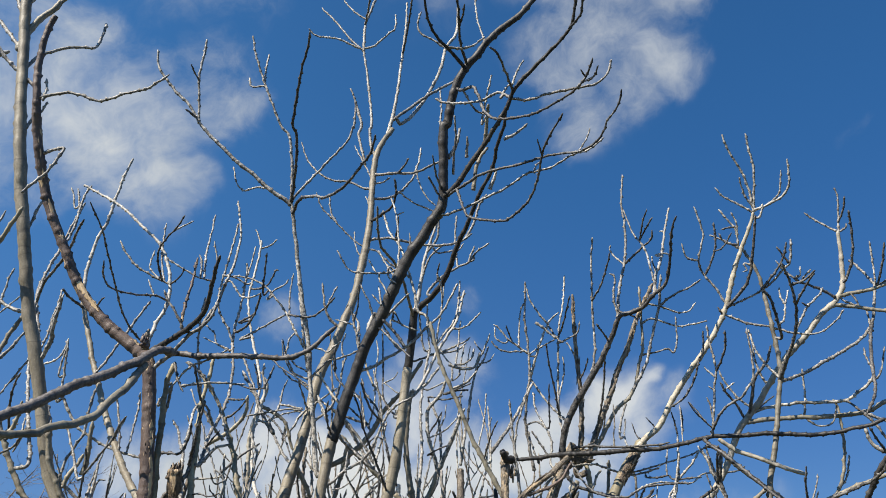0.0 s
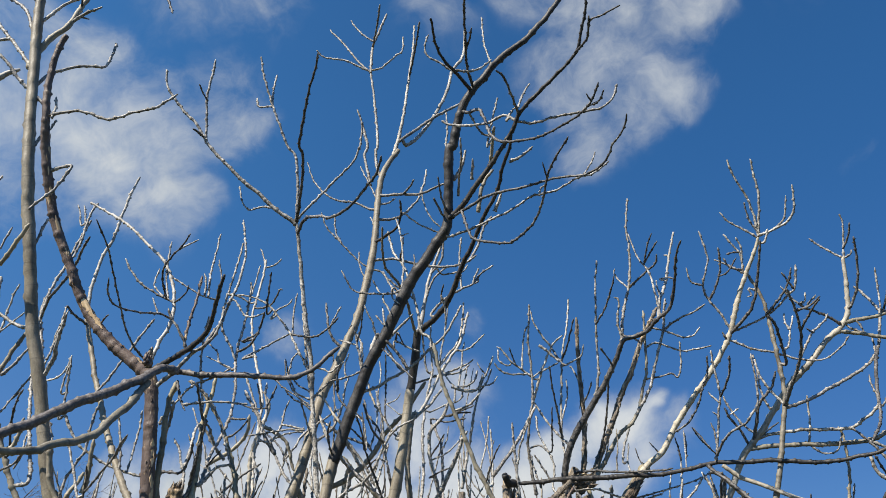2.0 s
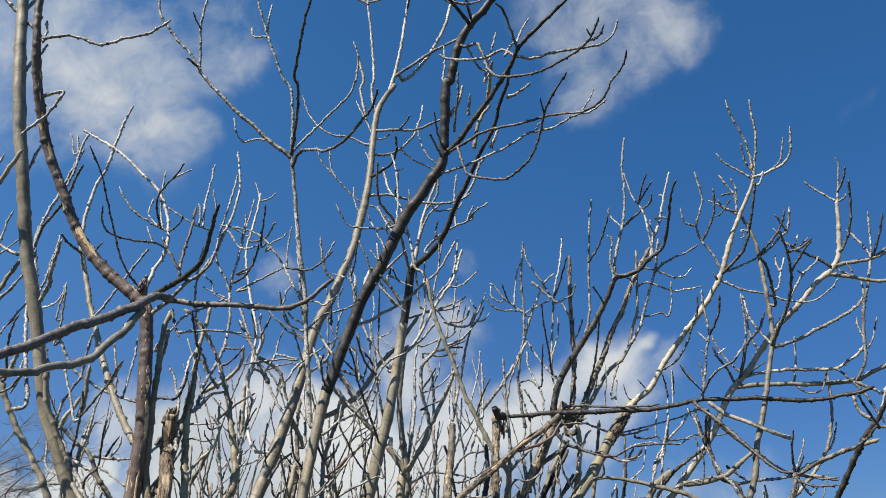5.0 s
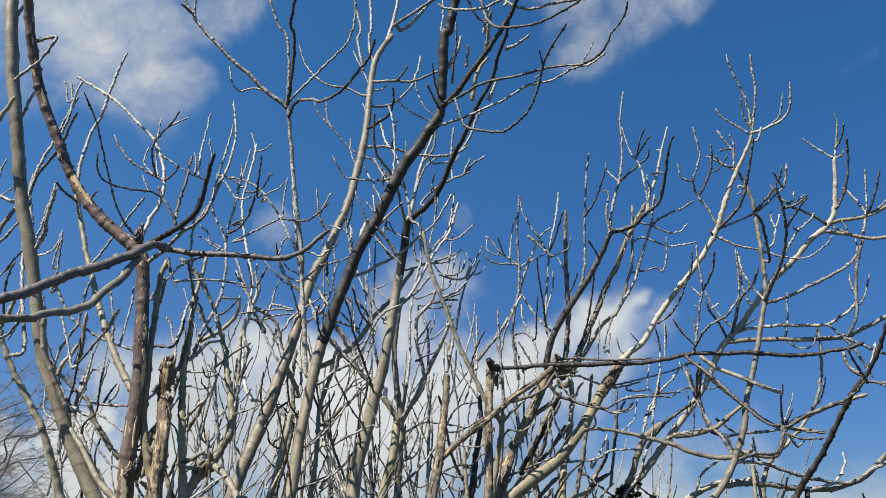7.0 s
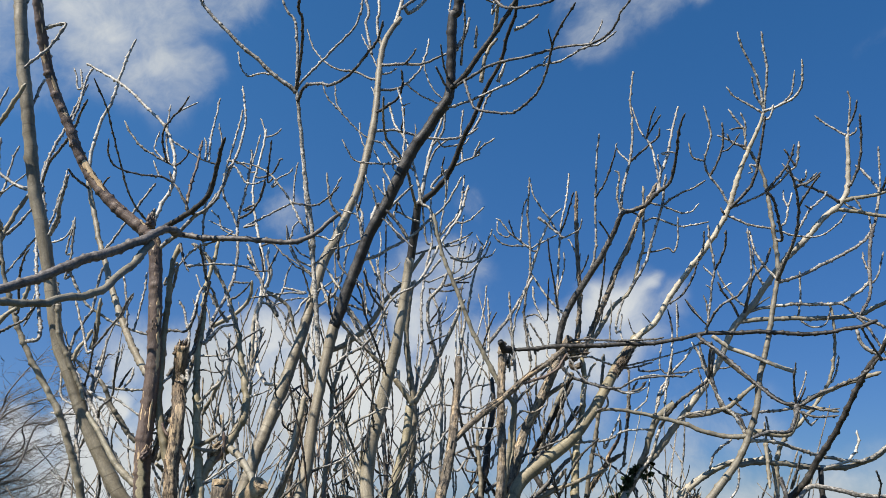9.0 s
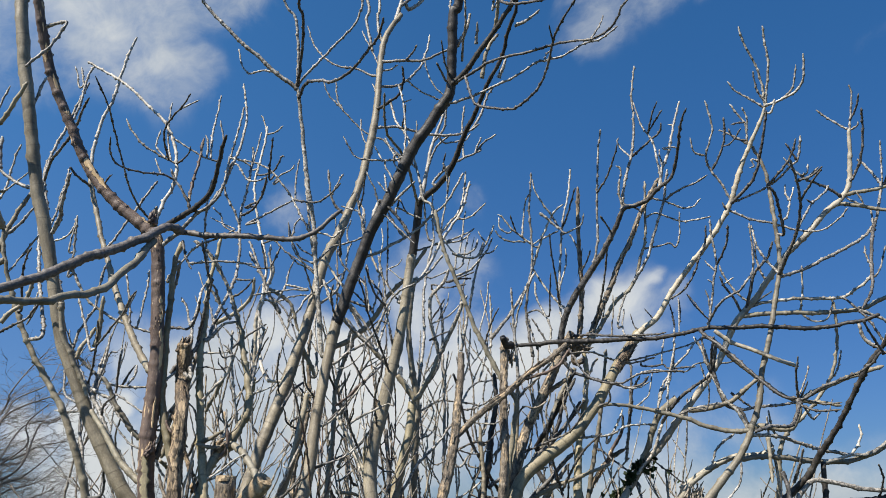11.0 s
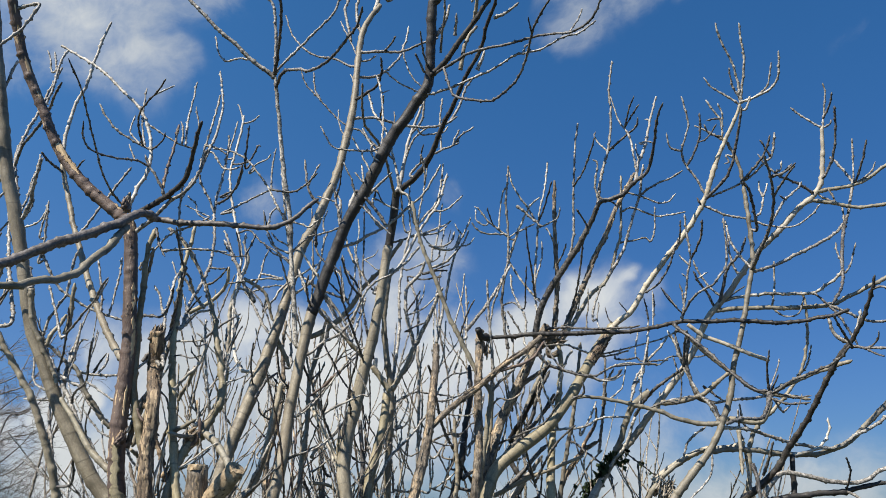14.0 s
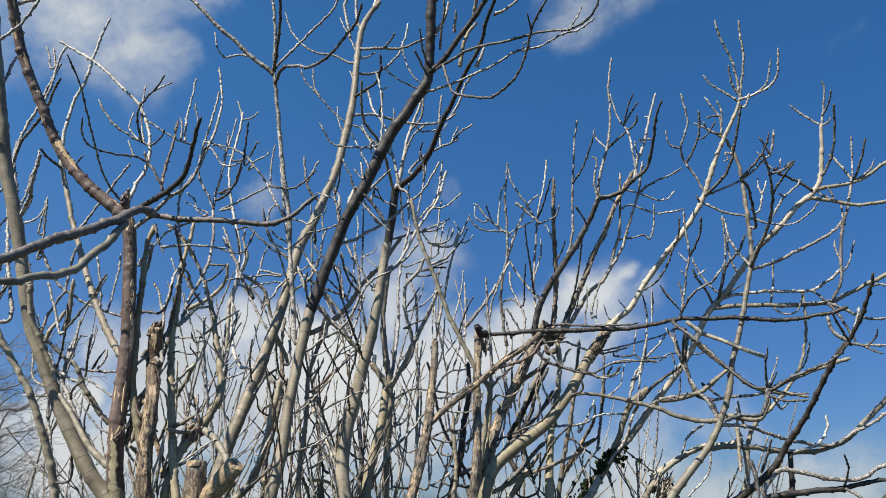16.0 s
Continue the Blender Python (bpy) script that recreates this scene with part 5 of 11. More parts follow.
grow(limb, "branch", "t", (0.0120, 0.0092), (-0.451, 4.983, 5.070), (-0.297, 5.079, 5.263), (-0.170, 5.142, 5.410), (-0.038, 5.196, 5.528), (0.076, 5.240, 5.630))
grow(limb, "twig", "t", (0.0079, 0.0048), (-0.565, 4.834, 4.419), (-0.632, 4.858, 4.445), (-0.734, 4.888, 4.515), (-0.854, 4.917, 4.552), (-0.959, 4.945, 4.635), (-1.050, 4.975, 4.765), (-1.106, 5.008, 4.937))
grow(limb, "twig", "t", (0.0057, 0.0047), (-0.566, 4.850, 4.490), (-0.615, 4.883, 4.620), (-0.660, 4.905, 4.722), (-0.706, 4.928, 4.834))
grow(limb, "twig", "t", (0.0053, 0.0044), (-0.603, 4.718, 3.873), (-0.634, 4.726, 3.882), (-0.666, 4.745, 3.979), (-0.670, 4.760, 4.066))
grow(limb, "twig", "t", (0.0096, 0.0067), (-0.563, 4.862, 4.546), (-0.426, 4.837, 4.539), (-0.273, 4.814, 4.526), (-0.159, 4.797, 4.568), (-0.028, 4.779, 4.609))
grow(limb, "twig", "t", (0.0079, 0.0058), (-0.273, 4.814, 4.526), (-0.245, 4.843, 4.640), (-0.232, 4.866, 4.755))
grow(limb, "twig", "e", (0.0068, 0.0055), (-0.395, 4.832, 4.537), (-0.346, 4.771, 4.551), (-0.307, 4.718, 4.582))
grow(limb, "twig", "t", (0.0057, 0.0045), (-0.263, 4.812, 4.530), (-0.242, 4.824, 4.434), (-0.196, 4.834, 4.335), (-0.139, 4.842, 4.276))
grow(limb, "twig", "t", (0.0093, 0.0070), (-0.569, 4.817, 4.333), (-0.461, 4.870, 4.367), (-0.389, 4.901, 4.424), (-0.317, 4.938, 4.524), (-0.274, 4.965, 4.605))
grow(limb, "twig", "e", (0.0079, 0.0057), (-0.407, 4.893, 4.411), (-0.407, 4.820, 4.453), (-0.414, 4.796, 4.473))
grow(limb, "twig", "t", (0.0057, 0.0045), (-0.386, 4.903, 4.428), (-0.295, 4.938, 4.360), (-0.143, 4.977, 4.300))
grow(limb, "branch", "d", (0.0107, 0.0063), (-0.577, 4.774, 4.137), (-0.476, 4.675, 4.143), (-0.407, 4.609, 4.168), (-0.374, 4.528, 4.233))
grow(limb, "twig", "t", (0.0090, 0.0065), (-0.588, 4.744, 3.990), (-0.444, 4.761, 4.007), (-0.334, 4.772, 3.981), (-0.225, 4.783, 3.959), (-0.080, 4.796, 3.958), (0.029, 4.805, 3.991), (0.096, 4.812, 4.043))
grow(limb, "twig", "t", (0.0068, 0.0046), (-0.568, 4.845, 4.467), (-0.503, 4.864, 4.487), (-0.447, 4.878, 4.530))
grow(limb, "twig", "t", (0.0055, 0.0045), (-0.570, 4.799, 4.253), (-0.599, 4.829, 4.331), (-0.617, 4.843, 4.372))
grow(limb, "twig", "t", (0.0097, 0.0104), (-0.625, 4.890, 4.651), (-0.676, 4.917, 4.911), (-0.661, 4.926, 5.015), (-0.712, 4.945, 5.233))
grow(limb, "twig", "e", (0.0045, 0.0034), (-0.988, 4.306, 2.199), (-0.985, 4.196, 2.307), (-0.961, 4.113, 2.408))
grow(limb, "twig", "t", (0.0077, 0.0061), (-0.918, 4.383, 2.492), (-0.984, 4.429, 2.565), (-1.070, 4.491, 2.708), (-1.136, 4.534, 2.818), (-1.238, 4.611, 3.046), (-1.313, 4.661, 3.204))
grow(limb, "twig", "t", (0.0048, 0.0039), (-1.109, 4.517, 2.774), (-1.014, 4.563, 2.826), (-0.923, 4.595, 2.843))
grow(limb, "twig", "e", (0.0048, 0.0035), (-1.143, 4.539, 2.834), (-1.027, 4.427, 2.725), (-0.955, 4.344, 2.609), (-0.912, 4.283, 2.518))
grow(limb, "twig", "e", (0.0053, 0.0042), (-0.404, 4.765, 3.998), (-0.380, 4.675, 4.063), (-0.372, 4.635, 4.102))
grow(limb, "twig", "t", (0.0053, 0.0044), (-0.171, 4.787, 3.961), (-0.135, 4.810, 3.912), (-0.044, 4.831, 3.930), (0.011, 4.844, 3.949), (0.037, 4.853, 3.994))
grow(limb, "twig", "t", (0.0090, 0.0067), (0.047, 4.807, 4.000), (0.111, 4.845, 4.133), (0.150, 4.876, 4.275), (0.211, 4.899, 4.381))
grow(limb, "twig", "t", (0.0064, 0.0047), (-0.973, 4.366, 2.638), (-0.925, 4.392, 2.716), (-0.885, 4.411, 2.786), (-0.710, 4.459, 2.932))
grow(limb, "branch", "t", (0.0120, 0.0124), (-0.419, 5.003, 5.112), (-0.380, 5.043, 5.086), (-0.278, 5.108, 5.231), (-0.171, 5.191, 5.474), (-0.080, 5.275, 5.759), (-0.032, 5.344, 6.019), (0.058, 5.399, 6.214), (0.085, 5.485, 6.575))
grow(limb, "twig", "t", (0.0085, 0.0070), (-1.127, 4.143, 1.617), (-1.004, 4.125, 1.586), (-0.916, 4.105, 1.743), (-0.853, 4.090, 1.875), (-0.824, 4.083, 1.941))
grow(limb, "twig", "e", (0.0059, 0.0047), (-0.973, 4.118, 1.642), (-0.822, 3.979, 1.746), (-0.734, 3.907, 1.806))
grow(limb, "twig", "e", (0.0084, 0.0045), (-0.976, 4.118, 1.638), (-0.892, 4.188, 1.732), (-0.827, 4.231, 1.812), (-0.720, 4.280, 1.874), (-0.584, 4.336, 1.949), (-0.511, 4.379, 2.058), (-0.486, 4.413, 2.162))
limb = grow(tree, "limb", "t", (0.0127, 0.0125, 0.0123, 0.0122, 0.0119, 0.0117, 0.0114, 0.0112, 0.0110, 0.0107), (-0.709, 4.148, 2.408), (-0.750, 4.148, 2.415), (-0.778, 4.155, 2.656), (-0.806, 4.152, 2.903), (-0.812, 4.147, 3.028), (-0.834, 4.135, 3.185), (-0.858, 4.122, 3.310), (-0.878, 4.101, 3.468), (-0.896, 4.073, 3.624), (-0.914, 4.040, 3.778), (-0.927, 4.012, 3.888))
grow(limb, "twig", "t", (0.0063, 0.0048), (-0.811, 4.148, 2.995), (-0.858, 4.162, 3.097), (-0.913, 4.175, 3.199), (-0.968, 4.185, 3.303), (-1.021, 4.194, 3.374), (-1.093, 4.203, 3.462), (-1.194, 4.213, 3.519), (-1.293, 4.222, 3.539))
grow(limb, "twig", "e", (0.0055, 0.0044), (-0.950, 4.182, 3.276), (-0.855, 4.105, 3.231), (-0.786, 4.056, 3.212), (-0.719, 4.003, 3.230), (-0.651, 3.940, 3.267))
grow(limb, "twig", "t", (0.0055, 0.0038), (-0.937, 4.172, 3.270), (-0.949, 4.208, 3.414), (-0.940, 4.235, 3.546))
grow(limb, "branch", "t", (0.0123, 0.0064), (-0.927, 4.017, 3.870), (-0.970, 4.001, 3.903), (-1.048, 3.982, 3.955), (-1.141, 3.958, 4.045), (-1.235, 3.935, 4.120), (-1.316, 3.916, 4.204), (-1.436, 3.887, 4.334), (-1.519, 3.861, 4.472), (-1.591, 3.844, 4.544), (-1.659, 3.827, 4.637), (-1.706, 3.813, 4.712), (-1.724, 3.795, 4.827))
grow(limb, "twig", "t", (0.0070, 0.0063), (-1.457, 3.881, 4.364), (-1.461, 3.852, 4.504), (-1.466, 3.827, 4.650), (-1.443, 3.803, 4.801), (-1.434, 3.790, 4.886))
grow(limb, "twig", "e", (0.0070, 0.0059), (-1.467, 3.877, 4.385), (-1.495, 3.816, 4.391), (-1.512, 3.795, 4.392))
grow(limb, "twig", "e", (0.0041, 0.0040), (-1.464, 3.833, 4.615), (-1.474, 3.771, 4.628), (-1.482, 3.722, 4.651))
grow(limb, "twig", "t", (0.0057, 0.0040), (-0.951, 4.008, 3.888), (-1.064, 4.049, 3.994), (-1.150, 4.069, 4.024), (-1.218, 4.083, 4.014), (-1.274, 4.101, 4.078), (-1.307, 4.124, 4.203))
grow(limb, "twig", "t", (0.0093, 0.0052), (-0.927, 4.013, 3.886), (-0.922, 3.980, 4.025), (-0.927, 3.957, 4.152), (-0.944, 3.934, 4.282), (-0.989, 3.922, 4.335), (-1.045, 3.896, 4.480), (-1.091, 3.874, 4.610), (-1.123, 3.859, 4.706), (-1.154, 3.841, 4.820), (-1.171, 3.824, 4.926))
grow(limb, "twig", "t", (0.0060, 0.0052), (-1.091, 3.876, 4.600), (-1.101, 3.909, 4.744), (-1.095, 3.933, 4.872))
grow(limb, "twig", "t", (0.0051, 0.0051), (-1.086, 3.877, 4.594), (-1.175, 3.899, 4.611), (-1.195, 3.913, 4.687))
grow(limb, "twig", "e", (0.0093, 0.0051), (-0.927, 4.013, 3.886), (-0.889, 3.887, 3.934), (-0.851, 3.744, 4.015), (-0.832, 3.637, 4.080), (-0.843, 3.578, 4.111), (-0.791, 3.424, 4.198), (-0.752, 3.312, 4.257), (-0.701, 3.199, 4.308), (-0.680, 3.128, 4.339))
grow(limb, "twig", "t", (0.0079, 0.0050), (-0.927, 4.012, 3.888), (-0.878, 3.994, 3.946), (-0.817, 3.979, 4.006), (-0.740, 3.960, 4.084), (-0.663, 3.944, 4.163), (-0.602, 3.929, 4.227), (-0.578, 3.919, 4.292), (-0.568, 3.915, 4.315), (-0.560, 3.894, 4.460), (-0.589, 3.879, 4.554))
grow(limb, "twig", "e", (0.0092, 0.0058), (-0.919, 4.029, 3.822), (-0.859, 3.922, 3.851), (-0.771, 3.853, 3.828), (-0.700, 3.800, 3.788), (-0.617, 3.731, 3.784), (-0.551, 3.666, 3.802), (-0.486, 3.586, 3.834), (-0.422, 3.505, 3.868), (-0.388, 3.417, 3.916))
grow(limb, "twig", "t", (0.0074, 0.0055), (-0.802, 4.152, 2.887), (-0.828, 4.165, 2.985), (-0.854, 4.180, 3.136), (-0.874, 4.191, 3.272), (-0.894, 4.203, 3.411))
grow(limb, "twig", "t", (0.0053, 0.0045), (-0.805, 4.152, 2.890), (-0.889, 4.137, 2.929), (-0.911, 4.131, 2.975), (-0.937, 4.125, 3.014))
grow(limb, "twig", "t", (0.0053, 0.0045), (-0.806, 4.155, 2.902), (-0.761, 4.176, 2.957), (-0.721, 4.190, 3.004), (-0.663, 4.204, 3.022), (-0.590, 4.222, 3.054), (-0.552, 4.231, 3.076))
grow(limb, "twig", "t", (0.0053, 0.0044), (-0.818, 4.143, 3.073), (-0.760, 4.134, 3.055), (-0.713, 4.126, 3.036), (-0.668, 4.119, 3.066), (-0.638, 4.115, 3.087))
grow(limb, "twig", "t", (0.0076, 0.0054), (-0.552, 4.231, 3.076), (-0.569, 4.216, 3.151), (-0.585, 4.207, 3.212), (-0.596, 4.197, 3.276), (-0.603, 4.191, 3.313))
grow(limb, "twig", "t", (0.0045, 0.0037), (-0.589, 4.206, 3.212), (-0.645, 4.230, 3.238), (-0.696, 4.248, 3.261))
grow(limb, "twig", "e", (0.0046, 0.0035), (-0.588, 4.204, 3.227), (-0.557, 4.124, 3.279), (-0.537, 4.027, 3.370))
grow(limb, "twig", "t", (0.0045, 0.0037), (-0.557, 4.226, 3.102), (-0.563, 4.262, 3.200), (-0.571, 4.280, 3.258))
grow(limb, "twig", "t", (0.0045, 0.0037), (-0.638, 4.210, 3.033), (-0.651, 4.218, 3.069), (-0.649, 4.227, 3.121), (-0.634, 4.235, 3.174))
grow(limb, "twig", "t", (0.0073, 0.0063), (-0.779, 4.155, 2.670), (-0.720, 4.178, 2.723), (-0.693, 4.188, 2.756), (-0.668, 4.203, 2.824), (-0.657, 4.213, 2.874))
grow(limb, "twig", "e", (0.0044, 0.0035), (-0.800, 4.152, 2.857), (-0.844, 4.158, 2.873), (-0.907, 4.164, 2.906), (-0.957, 4.170, 2.956))
grow(limb, "twig", "t", (0.0044, 0.0035), (-0.796, 4.154, 2.825), (-0.855, 4.138, 2.883), (-0.902, 4.128, 2.936), (-0.935, 4.118, 2.995))
grow(limb, "twig", "e", (0.0045, 0.0037), (-0.815, 4.159, 2.939), (-0.887, 4.189, 2.984), (-0.930, 4.208, 3.033))
grow(limb, "twig", "t", (0.0044, 0.0037), (-0.684, 4.193, 2.781), (-0.657, 4.217, 2.866), (-0.649, 4.239, 2.962), (-0.648, 4.250, 3.024))
grow(limb, "twig", "t", (0.0054, 0.0047), (-0.560, 4.229, 3.073), (-0.577, 4.261, 3.149), (-0.575, 4.293, 3.245), (-0.607, 4.318, 3.324))
grow(limb, "twig", "e", (0.0057, 0.0037), (-1.069, 4.200, 3.433), (-1.088, 4.165, 3.395), (-1.063, 4.069, 3.486), (-1.037, 3.993, 3.567))
grow(limb, "twig", "t", (0.0057, 0.0038), (-1.041, 4.196, 3.397), (-1.070, 4.200, 3.376), (-1.043, 4.204, 3.429), (-0.984, 4.210, 3.466), (-0.962, 4.213, 3.501))
grow(limb, "twig", "t", (0.0053, 0.0046), (-0.937, 4.125, 3.014), (-0.936, 4.138, 3.049), (-0.926, 4.157, 3.121), (-0.904, 4.170, 3.165))
grow(limb, "twig", "e", (0.0035, 0.0027), (-0.936, 4.131, 3.029), (-0.940, 4.062, 3.093))
grow(limb, "twig", "t", (0.0054, 0.0037), (-0.653, 4.230, 2.926), (-0.644, 4.237, 2.994), (-0.629, 4.242, 3.044))
limb = grow(tree, "limb", "s", (0.0348, 0.0337, 0.0327, 0.0316, 0.0307, 0.0290, 0.0275, 0.0265, 0.0267, 0.0278), (-0.872, 3.953, -0.050), (-0.845, 3.953, 1.031), (-0.791, 3.953, 1.587), (-0.779, 3.997, 1.713), (-0.763, 4.050, 1.873), (-0.753, 4.092, 2.065), (-0.734, 4.121, 2.237), (-0.708, 4.149, 2.415), (-0.684, 4.174, 2.570), (-0.664, 4.189, 2.664))
grow(limb, "twig", "t", (0.0072, 0.0051), (-0.715, 4.141, 2.362), (-0.678, 4.132, 2.354), (-0.608, 4.117, 2.409), (-0.493, 4.098, 2.479), (-0.381, 4.067, 2.680), (-0.266, 4.050, 2.751))
grow(limb, "twig", "t", (0.0051, 0.0042), (-0.754, 4.088, 2.041), (-0.713, 4.093, 2.038), (-0.621, 4.105, 2.123), (-0.516, 4.122, 2.267), (-0.448, 4.130, 2.354), (-0.350, 4.139, 2.414))
grow(limb, "twig", "t", (0.0050, 0.0041), (-0.767, 4.038, 1.836), (-0.628, 4.053, 1.873), (-0.550, 4.062, 1.927), (-0.499, 4.069, 1.995))
grow(limb, "twig", "e", (0.0052, 0.0042), (-0.682, 4.176, 2.583), (-0.695, 4.102, 2.643), (-0.699, 4.057, 2.690), (-0.680, 4.013, 2.739))
grow(limb, "twig", "t", (0.0084, 0.0061), (-0.695, 4.092, 2.654), (-0.721, 4.099, 2.717), (-0.753, 4.106, 2.795))
grow(limb, "twig", "e", (0.0041, 0.0031), (-0.542, 4.063, 1.937), (-0.564, 3.974, 2.012), (-0.571, 3.939, 2.048), (-0.573, 3.876, 2.120), (-0.570, 3.768, 2.248))
grow(limb, "twig", "e", (0.0032, 0.0032), (-0.570, 3.957, 2.030), (-0.548, 3.918, 2.067), (-0.540, 3.894, 2.096))
grow(limb, "twig", "t", (0.0041, 0.0033), (-0.510, 4.066, 1.981), (-0.503, 4.101, 2.053), (-0.504, 4.119, 2.105))
grow(limb, "twig", "t", (0.0033, 0.0025), (-0.499, 4.069, 1.995), (-0.525, 4.089, 2.038), (-0.532, 4.096, 2.060))
grow(limb, "twig", "e", (0.0050, 0.0044), (-0.716, 4.092, 2.039), (-0.638, 4.150, 2.131), (-0.540, 4.209, 2.263), (-0.447, 4.255, 2.365))
grow(limb, "twig", "k", (0.0083, 0.0051), (-0.516, 4.122, 2.267), (-0.572, 4.130, 2.216), (-0.614, 4.135, 2.177), (-0.669, 4.141, 2.142))
grow(limb, "twig", "t", (0.0067, 0.0040), (-0.570, 3.957, 2.030), (-0.518, 3.978, 2.066), (-0.453, 3.995, 2.100), (-0.388, 4.012, 2.133))
grow(limb, "twig", "t", (0.0040, 0.0033), (-0.388, 4.012, 2.133), (-0.360, 4.007, 2.124), (-0.388, 3.995, 2.197), (-0.431, 3.985, 2.273), (-0.467, 3.979, 2.313))
grow(limb, "twig", "e", (0.0050, 0.0033), (-0.509, 4.071, 1.992), (-0.494, 4.059, 1.927), (-0.481, 4.053, 1.953), (-0.471, 4.038, 2.060), (-0.451, 4.018, 2.195))
grow(limb, "twig", "t", (0.0060, 0.0052), (-0.697, 4.070, 2.677), (-0.720, 4.091, 2.725), (-0.748, 4.108, 2.765))
# leaning limb; its shaded underside comes from the dark bark colour
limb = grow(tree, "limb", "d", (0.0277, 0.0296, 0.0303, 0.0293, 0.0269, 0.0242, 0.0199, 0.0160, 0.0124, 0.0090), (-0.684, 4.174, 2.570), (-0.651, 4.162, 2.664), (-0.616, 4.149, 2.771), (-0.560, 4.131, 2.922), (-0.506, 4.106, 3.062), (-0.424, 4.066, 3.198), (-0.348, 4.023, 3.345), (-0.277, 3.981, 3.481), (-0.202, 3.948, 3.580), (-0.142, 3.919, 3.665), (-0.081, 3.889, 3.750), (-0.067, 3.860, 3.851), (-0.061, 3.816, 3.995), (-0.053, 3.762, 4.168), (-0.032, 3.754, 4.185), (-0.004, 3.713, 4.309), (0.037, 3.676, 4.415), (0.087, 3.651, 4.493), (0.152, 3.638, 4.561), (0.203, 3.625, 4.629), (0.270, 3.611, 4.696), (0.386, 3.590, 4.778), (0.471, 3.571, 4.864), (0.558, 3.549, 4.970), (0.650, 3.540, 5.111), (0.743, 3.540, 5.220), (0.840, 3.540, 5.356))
grow(limb, "twig", "t", (0.0053, 0.0037), (-0.283, 3.985, 3.469), (-0.352, 3.995, 3.428), (-0.427, 4.004, 3.424), (-0.575, 4.018, 3.447), (-0.630, 4.025, 3.518), (-0.662, 4.032, 3.587))
grow(limb, "twig", "t", (0.0045, 0.0037), (-0.446, 4.006, 3.428), (-0.489, 4.040, 3.525))
grow(limb, "twig", "e", (0.0063, 0.0035), (-0.071, 3.867, 3.828), (-0.101, 3.762, 3.877), (-0.114, 3.671, 3.943))
grow(limb, "twig", "e", (0.0063, 0.0053), (-0.072, 3.869, 3.820), (-0.097, 3.847, 3.810), (-0.119, 3.810, 3.840), (-0.143, 3.774, 3.874))
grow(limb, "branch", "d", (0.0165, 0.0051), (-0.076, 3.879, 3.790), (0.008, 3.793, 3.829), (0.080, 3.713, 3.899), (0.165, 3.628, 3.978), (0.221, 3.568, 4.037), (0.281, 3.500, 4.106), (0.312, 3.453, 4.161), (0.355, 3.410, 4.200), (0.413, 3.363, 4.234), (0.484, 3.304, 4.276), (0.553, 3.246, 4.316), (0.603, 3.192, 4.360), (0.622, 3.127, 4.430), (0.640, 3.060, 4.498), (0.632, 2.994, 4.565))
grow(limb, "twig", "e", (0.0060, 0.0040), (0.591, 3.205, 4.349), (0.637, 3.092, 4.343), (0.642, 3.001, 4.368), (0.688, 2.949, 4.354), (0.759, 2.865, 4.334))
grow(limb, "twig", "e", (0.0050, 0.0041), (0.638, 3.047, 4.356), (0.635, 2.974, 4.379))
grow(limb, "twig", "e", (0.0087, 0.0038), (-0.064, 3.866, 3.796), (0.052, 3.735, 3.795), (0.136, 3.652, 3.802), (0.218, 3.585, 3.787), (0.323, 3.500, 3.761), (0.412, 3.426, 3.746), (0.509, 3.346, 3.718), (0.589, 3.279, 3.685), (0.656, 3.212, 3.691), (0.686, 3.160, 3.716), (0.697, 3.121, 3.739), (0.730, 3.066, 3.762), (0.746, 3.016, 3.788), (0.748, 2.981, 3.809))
grow(limb, "twig", "t", (0.0039, 0.0032), (0.584, 3.284, 3.687), (0.637, 3.309, 3.784), (0.655, 3.319, 3.837))
grow(limb, "twig", "t", (0.0074, 0.0046), (-0.100, 3.899, 3.724), (-0.066, 3.889, 3.700), (0.053, 3.867, 3.729), (0.172, 3.846, 3.777), (0.261, 3.831, 3.812), (0.380, 3.810, 3.884), (0.439, 3.802, 3.896), (0.527, 3.789, 3.913), (0.631, 3.772, 3.971), (0.720, 3.761, 3.991), (0.809, 3.745, 4.056))
grow(limb, "twig", "t", (0.0045, 0.0037), (0.422, 3.804, 3.893), (0.443, 3.818, 3.947), (0.474, 3.827, 3.969))
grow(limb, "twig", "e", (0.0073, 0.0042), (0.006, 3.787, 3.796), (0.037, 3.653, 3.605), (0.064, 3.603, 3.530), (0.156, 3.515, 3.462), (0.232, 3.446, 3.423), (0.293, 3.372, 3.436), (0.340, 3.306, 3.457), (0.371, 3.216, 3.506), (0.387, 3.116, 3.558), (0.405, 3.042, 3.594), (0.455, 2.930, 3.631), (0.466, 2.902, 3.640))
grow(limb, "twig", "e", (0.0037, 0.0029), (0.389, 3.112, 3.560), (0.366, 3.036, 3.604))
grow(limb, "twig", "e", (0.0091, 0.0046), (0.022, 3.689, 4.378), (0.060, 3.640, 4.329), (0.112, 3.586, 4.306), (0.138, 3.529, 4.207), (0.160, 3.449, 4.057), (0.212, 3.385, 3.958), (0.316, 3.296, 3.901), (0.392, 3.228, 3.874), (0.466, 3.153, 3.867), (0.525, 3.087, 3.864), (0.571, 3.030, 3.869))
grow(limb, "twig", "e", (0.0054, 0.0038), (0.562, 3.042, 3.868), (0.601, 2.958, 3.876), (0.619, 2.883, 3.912))
